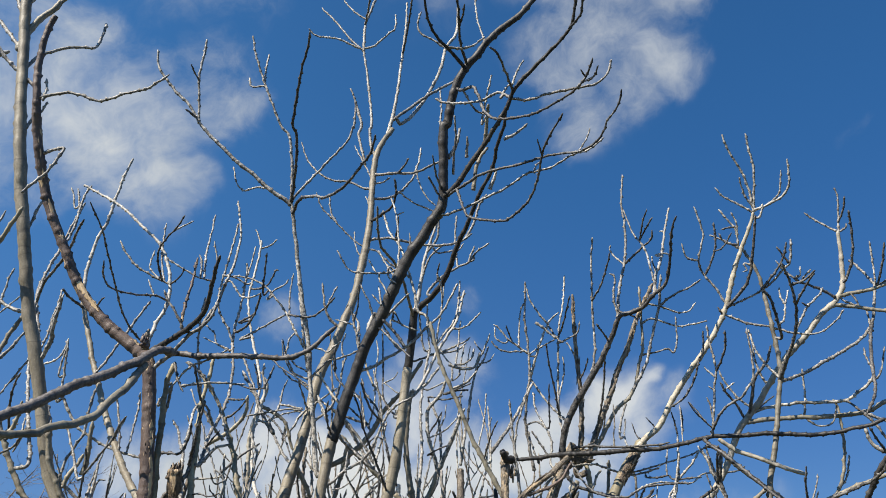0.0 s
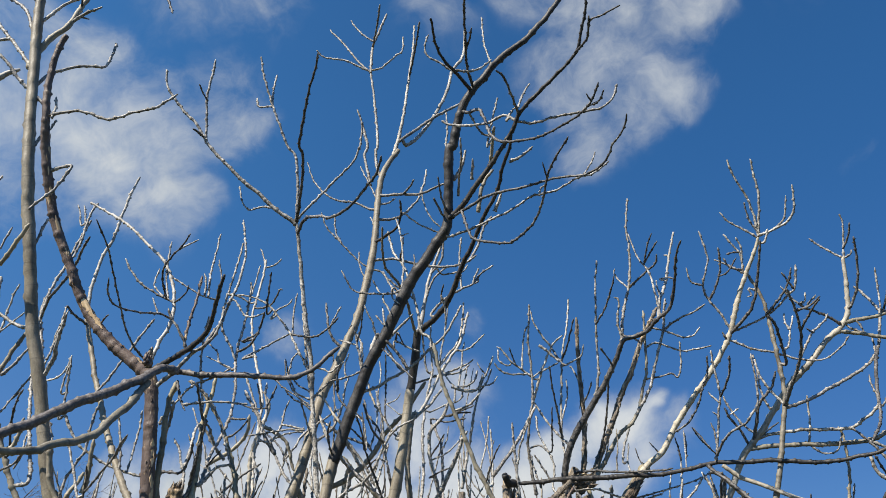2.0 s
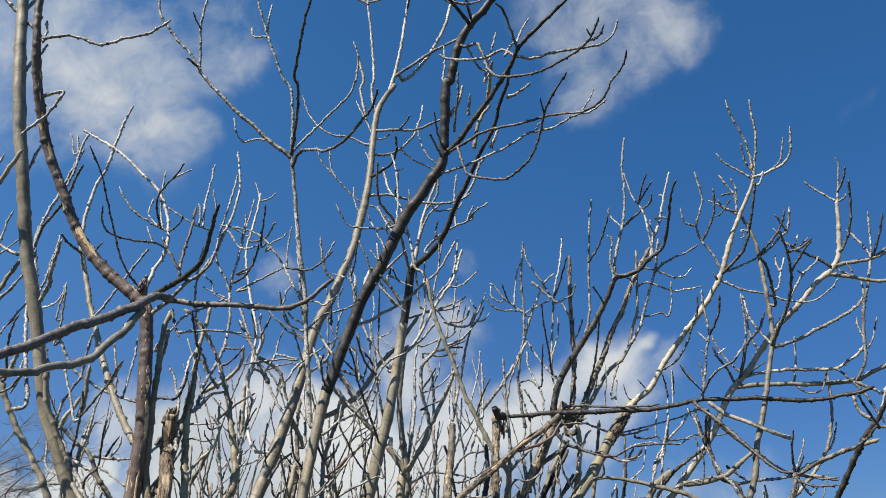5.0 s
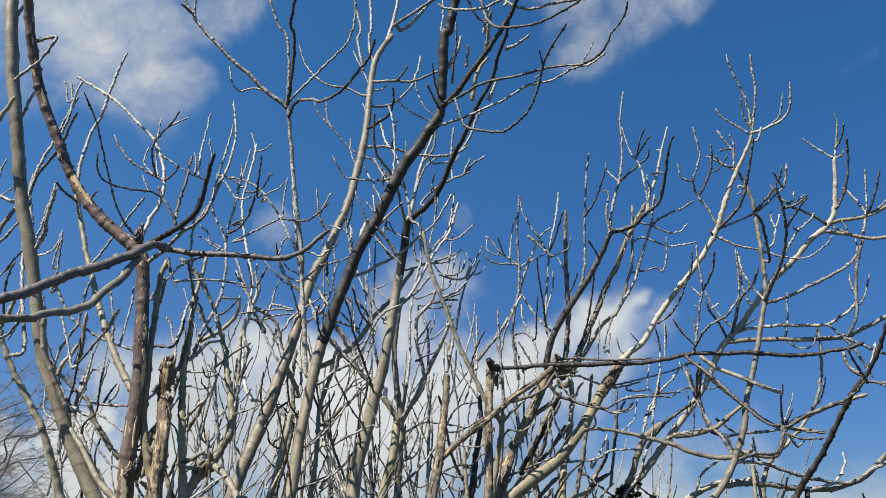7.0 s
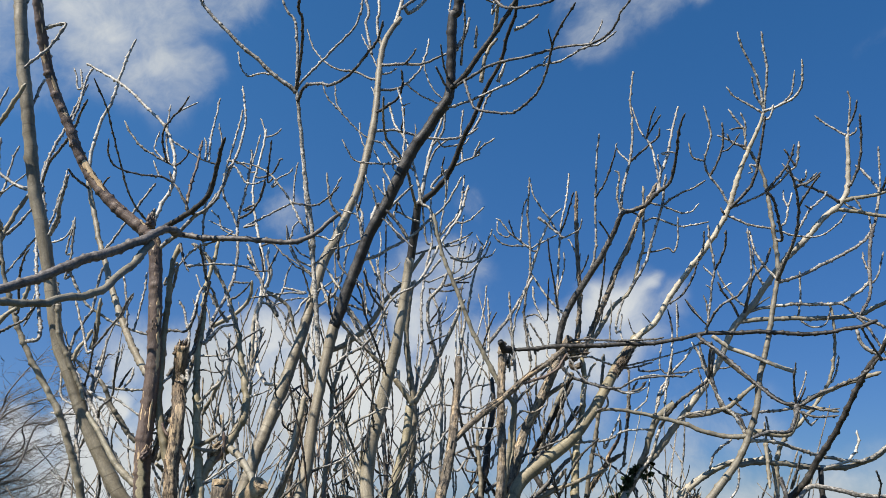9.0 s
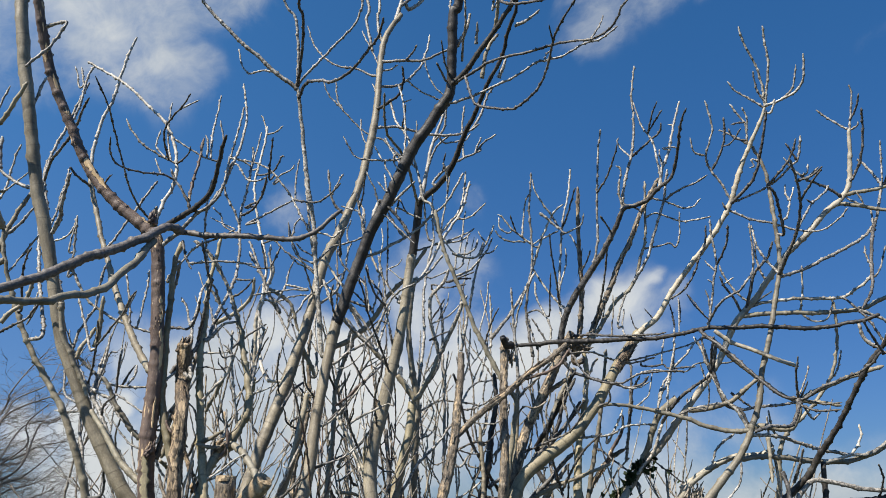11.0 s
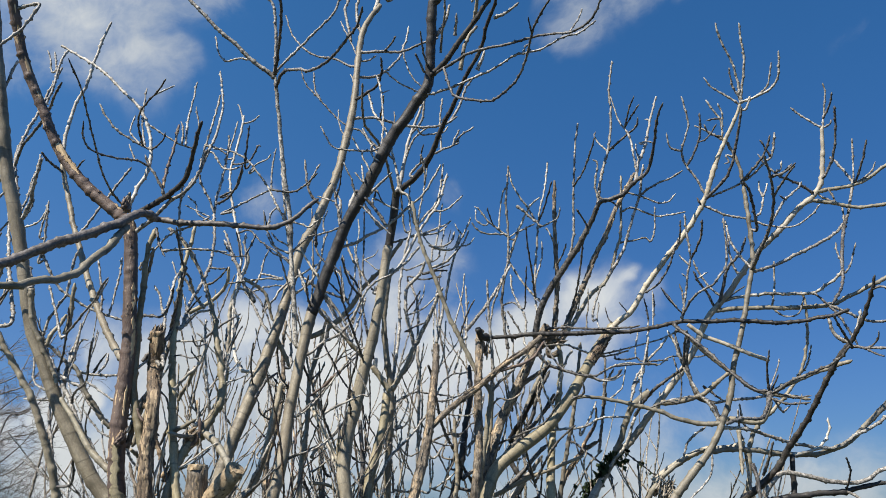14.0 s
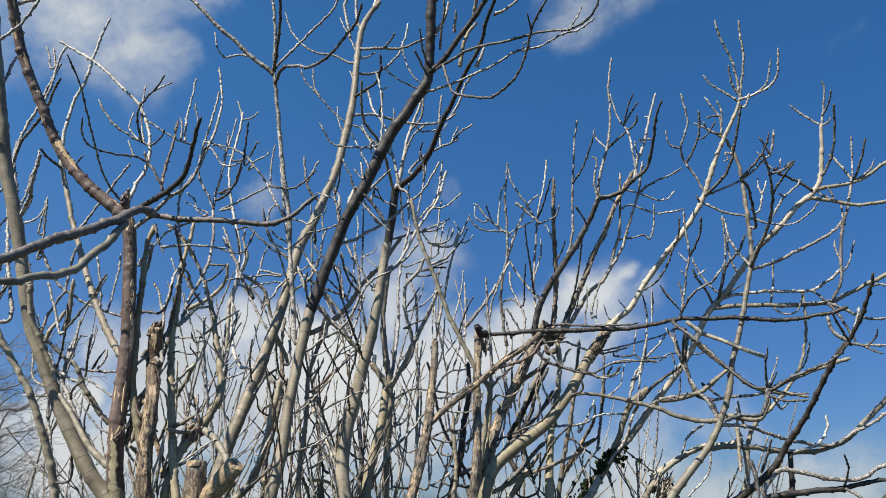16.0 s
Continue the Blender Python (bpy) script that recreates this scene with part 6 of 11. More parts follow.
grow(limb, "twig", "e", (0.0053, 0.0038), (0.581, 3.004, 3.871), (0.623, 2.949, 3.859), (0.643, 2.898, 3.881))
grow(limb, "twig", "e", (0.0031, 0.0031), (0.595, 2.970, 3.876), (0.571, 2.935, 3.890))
grow(limb, "twig", "t", (0.0072, 0.0053), (0.296, 3.473, 4.141), (0.381, 3.454, 4.113), (0.468, 3.440, 4.128), (0.556, 3.426, 4.139), (0.642, 3.413, 4.144), (0.728, 3.400, 4.154), (0.789, 3.388, 4.203), (0.820, 3.376, 4.283))
grow(limb, "twig", "t", (0.0072, 0.0064), (0.302, 3.472, 4.139), (0.242, 3.509, 4.205), (0.153, 3.551, 4.191), (0.063, 3.584, 4.204), (-0.028, 3.616, 4.230), (-0.090, 3.638, 4.275))
grow(limb, "twig", "t", (0.0061, 0.0053), (0.266, 3.495, 4.181), (0.251, 3.498, 4.161), (0.288, 3.505, 4.237), (0.328, 3.507, 4.257))
grow(limb, "twig", "e", (0.0072, 0.0050), (0.313, 3.451, 4.163), (0.280, 3.345, 4.189), (0.235, 3.240, 4.234), (0.192, 3.190, 4.247))
grow(limb, "twig", "t", (0.0053, 0.0046), (0.316, 3.506, 4.249), (0.358, 3.535, 4.372), (0.394, 3.549, 4.440))
grow(limb, "twig", "t", (0.0057, 0.0041), (0.199, 3.625, 4.624), (0.164, 3.675, 4.841), (0.156, 3.717, 5.079))
grow(limb, "branch", "d", (0.0106, 0.0052), (0.080, 3.654, 4.484), (-0.005, 3.492, 4.487), (-0.064, 3.405, 4.496), (-0.105, 3.302, 4.523), (-0.122, 3.158, 4.567))
grow(limb, "twig", "t", (0.0064, 0.0046), (-0.014, 3.479, 4.489), (0.072, 3.505, 4.502), (0.135, 3.520, 4.536), (0.194, 3.538, 4.604))
grow(limb, "twig", "t", (0.0054, 0.0046), (0.005, 3.512, 4.487), (-0.081, 3.490, 4.548), (-0.158, 3.476, 4.598), (-0.166, 3.464, 4.670), (-0.146, 3.456, 4.723))
grow(limb, "twig", "e", (0.0078, 0.0051), (0.091, 3.650, 4.500), (0.057, 3.483, 4.517), (0.051, 3.309, 4.562), (0.047, 3.141, 4.602), (0.064, 2.944, 4.637), (0.073, 2.878, 4.644))
grow(limb, "twig", "e", (0.0054, 0.0044), (0.053, 3.380, 4.545), (0.074, 3.309, 4.561), (0.084, 3.258, 4.584))
grow(limb, "twig", "t", (0.0054, 0.0046), (0.060, 3.640, 4.329), (0.125, 3.699, 4.236), (0.203, 3.726, 4.215))
grow(limb, "twig", "t", (0.0054, 0.0047), (-0.048, 3.761, 4.172), (-0.070, 3.764, 4.194), (-0.061, 3.775, 4.316), (-0.066, 3.783, 4.441))
grow(limb, "twig", "t", (0.0053, 0.0044), (-0.323, 4.008, 3.392), (-0.367, 3.995, 3.454), (-0.380, 3.990, 3.402), (-0.334, 3.981, 3.350))
grow(limb, "twig", "t", (0.0053, 0.0044), (-0.427, 4.004, 3.424), (-0.426, 3.999, 3.390), (-0.393, 3.991, 3.322), (-0.378, 3.987, 3.287))
grow(limb, "twig", "t", (0.0086, 0.0055), (-0.558, 4.130, 2.922), (-0.471, 4.143, 2.948), (-0.398, 4.152, 2.998), (-0.309, 4.163, 3.050), (-0.249, 4.170, 3.101), (-0.190, 4.178, 3.169), (-0.113, 4.188, 3.239), (-0.053, 4.197, 3.344), (-0.012, 4.206, 3.433))
grow(limb, "twig", "e", (0.0053, 0.0041), (-0.454, 4.082, 3.148), (-0.422, 4.051, 3.121), (-0.355, 3.987, 3.035), (-0.291, 3.932, 2.955), (-0.261, 3.905, 2.916))
grow(limb, "twig", "t", (0.0053, 0.0035), (-0.428, 4.069, 3.188), (-0.465, 4.062, 3.206), (-0.487, 4.052, 3.283), (-0.513, 4.045, 3.329), (-0.529, 4.040, 3.375))
grow(limb, "twig", "t", (0.0035, 0.0035), (-0.395, 4.050, 3.252), (-0.427, 4.053, 3.266), (-0.452, 4.056, 3.300), (-0.472, 4.057, 3.324))
grow(limb, "branch", "p", (0.0130, 0.0101), (-0.468, 4.089, 3.123), (-0.493, 4.099, 3.139), (-0.483, 4.115, 3.194), (-0.467, 4.129, 3.248))
grow(limb, "twig", "t", (0.0086, 0.0060), (-0.638, 4.157, 2.706), (-0.581, 4.169, 2.629), (-0.535, 4.176, 2.571), (-0.498, 4.182, 2.512), (-0.472, 4.188, 2.453))
grow(limb, "twig", "t", (0.0073, 0.0051), (-0.671, 4.169, 2.607), (-0.645, 4.164, 2.598), (-0.589, 4.152, 2.535), (-0.526, 4.142, 2.473), (-0.465, 4.131, 2.413))
grow(limb, "twig", "t", (0.0052, 0.0042), (-0.601, 4.143, 2.822), (-0.537, 4.130, 2.772), (-0.518, 4.121, 2.708), (-0.505, 4.109, 2.615))
grow(limb, "twig", "t", (0.0051, 0.0044), (-0.465, 4.131, 2.413), (-0.443, 4.158, 2.507), (-0.418, 4.180, 2.602), (-0.406, 4.194, 2.667))
grow(limb, "twig", "e", (0.0044, 0.0034), (-0.513, 4.180, 2.536), (-0.455, 4.123, 2.573), (-0.408, 4.092, 2.551))
grow(limb, "twig", "t", (0.0061, 0.0048), (-0.333, 4.006, 3.405), (-0.326, 4.078, 3.594), (-0.341, 4.142, 3.800), (-0.362, 4.178, 3.927), (-0.382, 4.197, 3.992))
grow(limb, "twig", "t", (0.0053, 0.0046), (-0.341, 4.019, 3.358), (-0.346, 4.040, 3.409), (-0.389, 4.073, 3.490), (-0.444, 4.116, 3.612))
grow(limb, "twig", "t", (0.0038, 0.0028), (-0.349, 4.156, 3.849), (-0.303, 4.174, 3.881))
grow(limb, "twig", "t", (0.0044, 0.0035), (-0.253, 3.971, 3.513), (-0.258, 3.979, 3.595), (-0.262, 3.984, 3.648))
grow(limb, "twig", "e", (0.0060, 0.0054), (-0.412, 4.187, 2.636), (-0.466, 4.222, 2.758), (-0.523, 4.243, 2.835), (-0.546, 4.261, 2.922))
grow(limb, "twig", "e", (0.0052, 0.0046), (-0.601, 4.143, 2.822), (-0.677, 4.191, 2.925), (-0.693, 4.230, 3.047), (-0.689, 4.249, 3.113))
grow(limb, "twig", "q", (0.0073, 0.0054), (-0.628, 4.154, 2.735), (-0.706, 4.184, 2.840), (-0.745, 4.200, 2.907), (-0.767, 4.209, 2.952))
grow(limb, "twig", "t", (0.0074, 0.0054), (-0.329, 4.161, 3.038), (-0.362, 4.176, 3.081), (-0.400, 4.195, 3.149), (-0.427, 4.208, 3.207))
grow(limb, "twig", "e", (0.0044, 0.0037), (-0.308, 4.163, 3.051), (-0.342, 4.181, 3.115), (-0.382, 4.197, 3.186))
grow(limb, "twig", "t", (0.0054, 0.0045), (-0.382, 4.197, 3.186), (-0.376, 4.190, 3.224), (-0.282, 4.178, 3.169), (-0.235, 4.174, 3.152))
grow(limb, "twig", "e", (0.0063, 0.0044), (-0.681, 4.200, 2.949), (-0.675, 4.155, 2.983), (-0.674, 4.109, 3.030))
grow(limb, "twig", "t", (0.0054, 0.0046), (0.188, 3.721, 4.220), (0.153, 3.710, 4.149), (0.183, 3.690, 4.286), (0.222, 3.671, 4.444))
grow(limb, "twig", "e", (0.0045, 0.0035), (-0.376, 4.190, 3.224), (-0.360, 4.162, 3.261), (-0.335, 4.137, 3.202), (-0.321, 4.125, 3.175))
limb = grow(tree, "limb", "s", (0.0451, 0.0435, 0.0421, 0.0406, 0.0389, 0.0367, 0.0322, 0.0281, 0.0254, 0.0229), (-0.328, 4.071, -0.050), (-0.369, 4.071, 1.009), (-0.451, 4.071, 1.587), (-0.477, 4.095, 1.770), (-0.468, 4.116, 1.932), (-0.439, 4.130, 2.071), (-0.402, 4.130, 2.254), (-0.361, 4.130, 2.427), (-0.332, 4.130, 2.590), (-0.309, 4.130, 2.773), (-0.289, 4.130, 2.928))
grow(limb, "twig", "t", (0.0084, 0.0063), (-0.321, 4.130, 2.676), (-0.358, 4.142, 2.684), (-0.274, 4.171, 2.785), (-0.186, 4.196, 2.870), (-0.127, 4.215, 2.956))
grow(limb, "twig", "p", (0.0094, 0.0073), (-0.466, 4.085, 1.692), (-0.530, 4.151, 1.825), (-0.599, 4.207, 1.966), (-0.677, 4.257, 2.107))
grow(limb, "twig", "e", (0.0051, 0.0039), (-0.393, 4.130, 2.294), (-0.424, 4.006, 2.388), (-0.479, 3.835, 2.548), (-0.489, 3.770, 2.614), (-0.510, 3.704, 2.679))
grow(limb, "twig", "t", (0.0051, 0.0042), (-0.366, 4.130, 2.409), (-0.409, 4.098, 2.583), (-0.427, 4.072, 2.756), (-0.459, 4.051, 2.903))
grow(limb, "twig", "e", (0.0059, 0.0050), (-0.415, 4.089, 2.642), (-0.463, 4.017, 2.681), (-0.491, 3.945, 2.749), (-0.503, 3.902, 2.795))
grow(limb, "twig", "e", (0.0042, 0.0032), (-0.421, 4.130, 2.161), (-0.458, 4.091, 2.163), (-0.503, 4.027, 2.223), (-0.527, 3.985, 2.271), (-0.571, 3.914, 2.356))
grow(limb, "twig", "e", (0.0050, 0.0039), (-0.451, 4.124, 2.013), (-0.454, 3.995, 2.136), (-0.438, 3.942, 2.197), (-0.413, 3.889, 2.256), (-0.399, 3.849, 2.303))
grow(limb, "twig", "q", (0.0081, 0.0071), (-0.489, 4.112, 1.749), (-0.527, 4.125, 1.851), (-0.575, 4.136, 1.947), (-0.622, 4.144, 2.030), (-0.650, 4.150, 2.086))
grow(limb, "twig", "t", (0.0041, 0.0033), (-0.523, 3.994, 2.260), (-0.566, 4.004, 2.332), (-0.583, 4.010, 2.388), (-0.583, 4.013, 2.432), (-0.579, 4.018, 2.481))
grow(limb, "twig", "t", (0.0032, 0.0032), (-0.552, 3.941, 2.326), (-0.511, 3.931, 2.373), (-0.493, 3.922, 2.433))
grow(limb, "twig", "t", (0.0032, 0.0025), (-0.552, 3.941, 2.326), (-0.594, 3.955, 2.302), (-0.650, 3.967, 2.296))
grow(limb, "twig", "e", (0.0040, 0.0032), (-0.415, 3.896, 2.248), (-0.413, 3.889, 2.283), (-0.409, 3.881, 2.336), (-0.391, 3.873, 2.389), (-0.389, 3.867, 2.438))
grow(limb, "twig", "e", (0.0051, 0.0042), (-0.400, 4.105, 2.539), (-0.385, 4.116, 2.453), (-0.362, 4.123, 2.382), (-0.347, 4.128, 2.326))
grow(limb, "twig", "e", (0.0050, 0.0034), (-0.472, 4.091, 1.704), (-0.505, 4.109, 1.691), (-0.537, 4.150, 1.798), (-0.564, 4.178, 1.881), (-0.599, 4.207, 1.966), (-0.632, 4.222, 2.009))
grow(limb, "twig", "e", (0.0041, 0.0025), (-0.471, 4.109, 1.877), (-0.418, 4.145, 1.825), (-0.369, 4.164, 1.812), (-0.350, 4.189, 1.746))
grow(limb, "twig", "t", (0.0058, 0.0050), (-0.474, 4.101, 1.810), (-0.424, 4.088, 1.743), (-0.380, 4.078, 1.685))
grow(limb, "twig", "e", (0.0042, 0.0035), (-0.355, 4.141, 2.683), (-0.399, 4.150, 2.738), (-0.422, 4.158, 2.812), (-0.421, 4.170, 2.940), (-0.424, 4.181, 3.056), (-0.427, 4.189, 3.151))
grow(limb, "twig", "q", (0.0060, 0.0054), (-0.382, 4.147, 2.715), (-0.431, 4.188, 2.798), (-0.493, 4.230, 2.905), (-0.529, 4.266, 3.010), (-0.543, 4.286, 3.076))
grow(limb, "twig", "e", (0.0040, 0.0032), (-0.479, 3.835, 2.548), (-0.490, 3.844, 2.643), (-0.500, 3.853, 2.736))
grow(limb, "twig", "e", (0.0040, 0.0025), (-0.492, 3.849, 2.693), (-0.513, 3.853, 2.716), (-0.533, 3.855, 2.740))
grow(limb, "twig", "t", (0.0035, 0.0026), (-0.422, 4.163, 2.860), (-0.365, 4.155, 2.885), (-0.341, 4.150, 2.916))
grow(limb, "twig", "t", (0.0034, 0.0026), (-0.307, 4.130, 2.795), (-0.346, 4.134, 2.801), (-0.379, 4.136, 2.830), (-0.413, 4.138, 2.859))
grow(limb, "twig", "b", (0.0041, 0.0025), (-0.505, 4.109, 1.691), (-0.517, 4.115, 1.639), (-0.537, 4.124, 1.744), (-0.578, 4.132, 1.851), (-0.601, 4.136, 1.906))
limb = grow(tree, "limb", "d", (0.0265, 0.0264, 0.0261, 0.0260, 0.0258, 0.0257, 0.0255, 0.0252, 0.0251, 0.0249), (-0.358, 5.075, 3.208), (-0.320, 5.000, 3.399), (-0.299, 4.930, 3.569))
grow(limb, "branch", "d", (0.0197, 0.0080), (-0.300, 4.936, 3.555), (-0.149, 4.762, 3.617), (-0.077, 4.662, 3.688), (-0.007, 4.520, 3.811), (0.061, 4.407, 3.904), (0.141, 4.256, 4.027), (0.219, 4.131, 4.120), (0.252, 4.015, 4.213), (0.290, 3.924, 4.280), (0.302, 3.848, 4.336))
grow(limb, "branch", "s", (0.0098, 0.0058), (-0.304, 4.950, 3.520), (-0.328, 4.801, 3.594), (-0.357, 4.662, 3.687), (-0.403, 4.556, 3.752), (-0.464, 4.460, 3.800), (-0.474, 4.354, 3.875), (-0.465, 4.235, 3.959))
grow(limb, "twig", "t", (0.0088, 0.0071), (-0.270, 4.902, 3.568), (-0.318, 4.995, 3.795), (-0.394, 5.091, 4.090), (-0.480, 5.143, 4.245), (-0.531, 5.203, 4.452))
grow(limb, "branch", "p", (0.0157, 0.0068), (-0.289, 4.923, 3.559), (-0.258, 4.943, 3.733), (-0.225, 4.963, 3.945), (-0.178, 4.978, 4.097), (-0.116, 4.994, 4.275))
grow(limb, "twig", "t", (0.0093, 0.0067), (-0.215, 4.968, 3.988), (-0.139, 4.946, 4.081), (-0.122, 4.926, 4.217))
grow(limb, "twig", "t", (0.0075, 0.0055), (-0.251, 4.947, 3.778), (-0.212, 4.926, 3.887), (-0.164, 4.913, 3.962), (-0.083, 4.900, 4.017))
grow(limb, "twig", "t", (0.0087, 0.0054), (-0.178, 4.797, 3.604), (-0.203, 4.802, 3.633), (-0.116, 4.817, 3.737), (-0.007, 4.827, 3.810), (0.065, 4.834, 3.845), (0.120, 4.842, 3.920), (0.206, 4.850, 3.985))
grow(limb, "twig", "t", (0.0064, 0.0054), (0.065, 4.834, 3.845), (0.084, 4.824, 3.900), (0.109, 4.817, 3.948))
grow(limb, "twig", "t", (0.0074, 0.0054), (-0.347, 5.050, 3.270), (-0.300, 5.056, 3.265), (-0.190, 5.068, 3.307), (-0.043, 5.079, 3.331), (0.030, 5.087, 3.385))
grow(limb, "twig", "t", (0.0074, 0.0057), (-0.007, 4.827, 3.810), (-0.014, 4.856, 3.914), (-0.016, 4.891, 4.074), (0.000, 4.923, 4.236))
grow(limb, "twig", "e", (0.0042, 0.0042), (-0.145, 4.811, 3.702), (-0.132, 4.739, 3.760), (-0.120, 4.707, 3.792))
grow(limb, "twig", "t", (0.0064, 0.0043), (0.058, 4.834, 3.842), (0.103, 4.840, 3.866), (0.099, 4.842, 3.897))
grow(limb, "twig", "t", (0.0075, 0.0043), (-0.207, 5.066, 3.301), (-0.117, 5.076, 3.330), (-0.025, 5.087, 3.373), (0.030, 5.092, 3.402), (0.057, 5.095, 3.424))
grow(limb, "twig", "t", (0.0065, 0.0045), (-0.325, 5.005, 3.826), (-0.439, 4.975, 3.908), (-0.515, 4.958, 3.974), (-0.552, 4.949, 4.011), (-0.608, 4.940, 4.023), (-0.683, 4.927, 4.071), (-0.760, 4.911, 4.145), (-0.837, 4.894, 4.232), (-0.913, 4.878, 4.316), (-0.954, 4.860, 4.425))
grow(limb, "twig", "t", (0.0067, 0.0046), (-0.813, 4.898, 4.209), (-0.855, 4.908, 4.290), (-0.873, 4.921, 4.433))
limb = grow(tree, "limb", "s", (0.0236, 0.0229, 0.0221, 0.0214, 0.0204, 0.0192, 0.0178, 0.0177, 0.0142, 0.0112), (-0.306, 4.602, -0.050), (-0.303, 4.602, 0.996), (-0.299, 4.602, 1.586), (-0.295, 4.602, 1.881), (-0.290, 4.602, 2.063), (-0.288, 4.602, 2.234), (-0.309, 4.602, 2.376), (-0.326, 4.602, 2.506), (-0.335, 4.602, 2.637), (-0.322, 4.602, 2.805), (-0.302, 4.602, 2.940))
grow(limb, "twig", "p", (0.0094, 0.0074), (-0.302, 4.602, 2.940), (-0.270, 4.622, 2.946), (-0.208, 4.676, 3.069), (-0.160, 4.722, 3.191), (-0.093, 4.767, 3.317), (-0.024, 4.812, 3.446), (0.029, 4.875, 3.665))
grow(limb, "branch", "t", (0.0106, 0.0079), (-0.287, 4.602, 2.218), (-0.367, 4.575, 2.325), (-0.447, 4.555, 2.417), (-0.527, 4.536, 2.509), (-0.577, 4.521, 2.602), (-0.643, 4.503, 2.712), (-0.708, 4.489, 2.791), (-0.758, 4.479, 2.838))
grow(limb, "twig", "t", (0.0092, 0.0070), (-0.288, 4.602, 2.234), (-0.243, 4.633, 2.317), (-0.191, 4.655, 2.386), (-0.151, 4.685, 2.506), (-0.144, 4.719, 2.664), (-0.157, 4.748, 2.808), (-0.210, 4.773, 2.920))
grow(limb, "twig", "t", (0.0092, 0.0074), (-0.288, 4.602, 2.249), (-0.266, 4.700, 2.459), (-0.256, 4.767, 2.641), (-0.264, 4.856, 2.907), (-0.237, 4.930, 3.148), (-0.205, 4.980, 3.316))
grow(limb, "twig", "t", (0.0057, 0.0048), (-0.740, 4.482, 2.821), (-0.814, 4.519, 2.881), (-0.886, 4.545, 2.923))
grow(limb, "twig", "e", (0.0066, 0.0054), (-0.681, 4.495, 2.758), (-0.656, 4.469, 2.768), (-0.603, 4.431, 2.742), (-0.533, 4.384, 2.699), (-0.496, 4.347, 2.642))
grow(limb, "twig", "t", (0.0084, 0.0054), (-0.137, 4.738, 3.235), (-0.162, 4.755, 3.257), (-0.094, 4.804, 3.368), (-0.059, 4.823, 3.412), (-0.025, 4.852, 3.500), (-0.007, 4.891, 3.632), (0.004, 4.926, 3.758))
grow(limb, "twig", "t", (0.0061, 0.0041), (-0.061, 4.788, 3.377), (0.012, 4.775, 3.376), (0.064, 4.766, 3.410), (0.127, 4.753, 3.469))
grow(limb, "twig", "e", (0.0042, 0.0042), (-0.009, 4.886, 3.615), (0.037, 4.846, 3.633))
grow(limb, "twig", "t", (0.0060, 0.0041), (-0.160, 4.754, 3.257), (-0.139, 4.771, 3.392), (-0.119, 4.783, 3.510), (-0.103, 4.793, 3.630), (-0.097, 4.798, 3.690))
grow(limb, "twig", "t", (0.0053, 0.0044), (-0.205, 4.980, 3.316), (-0.222, 5.033, 3.530), (-0.215, 5.068, 3.705))
grow(limb, "twig", "t", (0.0064, 0.0053), (-0.208, 4.977, 3.307), (-0.242, 4.971, 3.313), (-0.261, 4.950, 3.460), (-0.270, 4.936, 3.572))
grow(limb, "branch", "t", (0.0124, 0.0080), (-0.160, 4.678, 2.477), (-0.184, 4.656, 2.583), (-0.208, 4.643, 2.663), (-0.215, 4.626, 2.776), (-0.202, 4.616, 2.843), (-0.153, 4.607, 2.891), (-0.120, 4.598, 2.940), (-0.104, 4.593, 2.990))
grow(limb, "twig", "e", (0.0050, 0.0038), (-0.210, 4.773, 2.920), (-0.202, 4.745, 2.940), (-0.123, 4.687, 2.903), (-0.054, 4.642, 2.902), (-0.005, 4.610, 2.903))
grow(limb, "twig", "e", (0.0048, 0.0038), (-0.129, 4.601, 2.929), (-0.104, 4.576, 2.906), (-0.038, 4.532, 2.911), (0.027, 4.493, 2.904))
grow(limb, "twig", "t", (0.0051, 0.0041), (-0.250, 4.895, 3.033), (-0.210, 4.914, 3.033), (-0.130, 4.943, 3.079), (-0.059, 4.965, 3.103), (-0.013, 4.983, 3.147))
grow(limb, "twig", "e", (0.0047, 0.0038), (-0.109, 4.581, 2.911), (-0.021, 4.504, 2.919), (0.044, 4.456, 2.932))
grow(limb, "twig", "p", (0.0047, 0.0039), (-0.208, 4.642, 2.673), (-0.119, 4.652, 2.716), (-0.071, 4.657, 2.759), (-0.028, 4.662, 2.804))
grow(limb, "twig", "e", (0.0038, 0.0038), (-0.209, 4.639, 2.695), (-0.150, 4.556, 2.760), (-0.127, 4.525, 2.792))
grow(limb, "twig", "t", (0.0038, 0.0029), (-0.172, 4.646, 2.690), (-0.120, 4.676, 2.789), (-0.105, 4.695, 2.881))
grow(limb, "twig", "e", (0.0047, 0.0038), (-0.186, 4.655, 2.591), (-0.215, 4.628, 2.577), (-0.132, 4.571, 2.604), (-0.084, 4.543, 2.608))
grow(limb, "twig", "t", (0.0055, 0.0048), (-0.289, 4.602, 2.156), (-0.210, 4.647, 2.209), (-0.147, 4.673, 2.237), (-0.052, 4.707, 2.232), (0.013, 4.729, 2.227), (0.061, 4.746, 2.216))
grow(limb, "twig", "t", (0.0046, 0.0038), (-0.291, 4.602, 2.027), (-0.253, 4.619, 2.027), (-0.266, 4.652, 2.130), (-0.267, 4.679, 2.229))
grow(limb, "twig", "t", (0.0046, 0.0038), (-0.253, 4.619, 2.027), (-0.217, 4.642, 2.098), (-0.195, 4.662, 2.178), (-0.222, 4.678, 2.244))
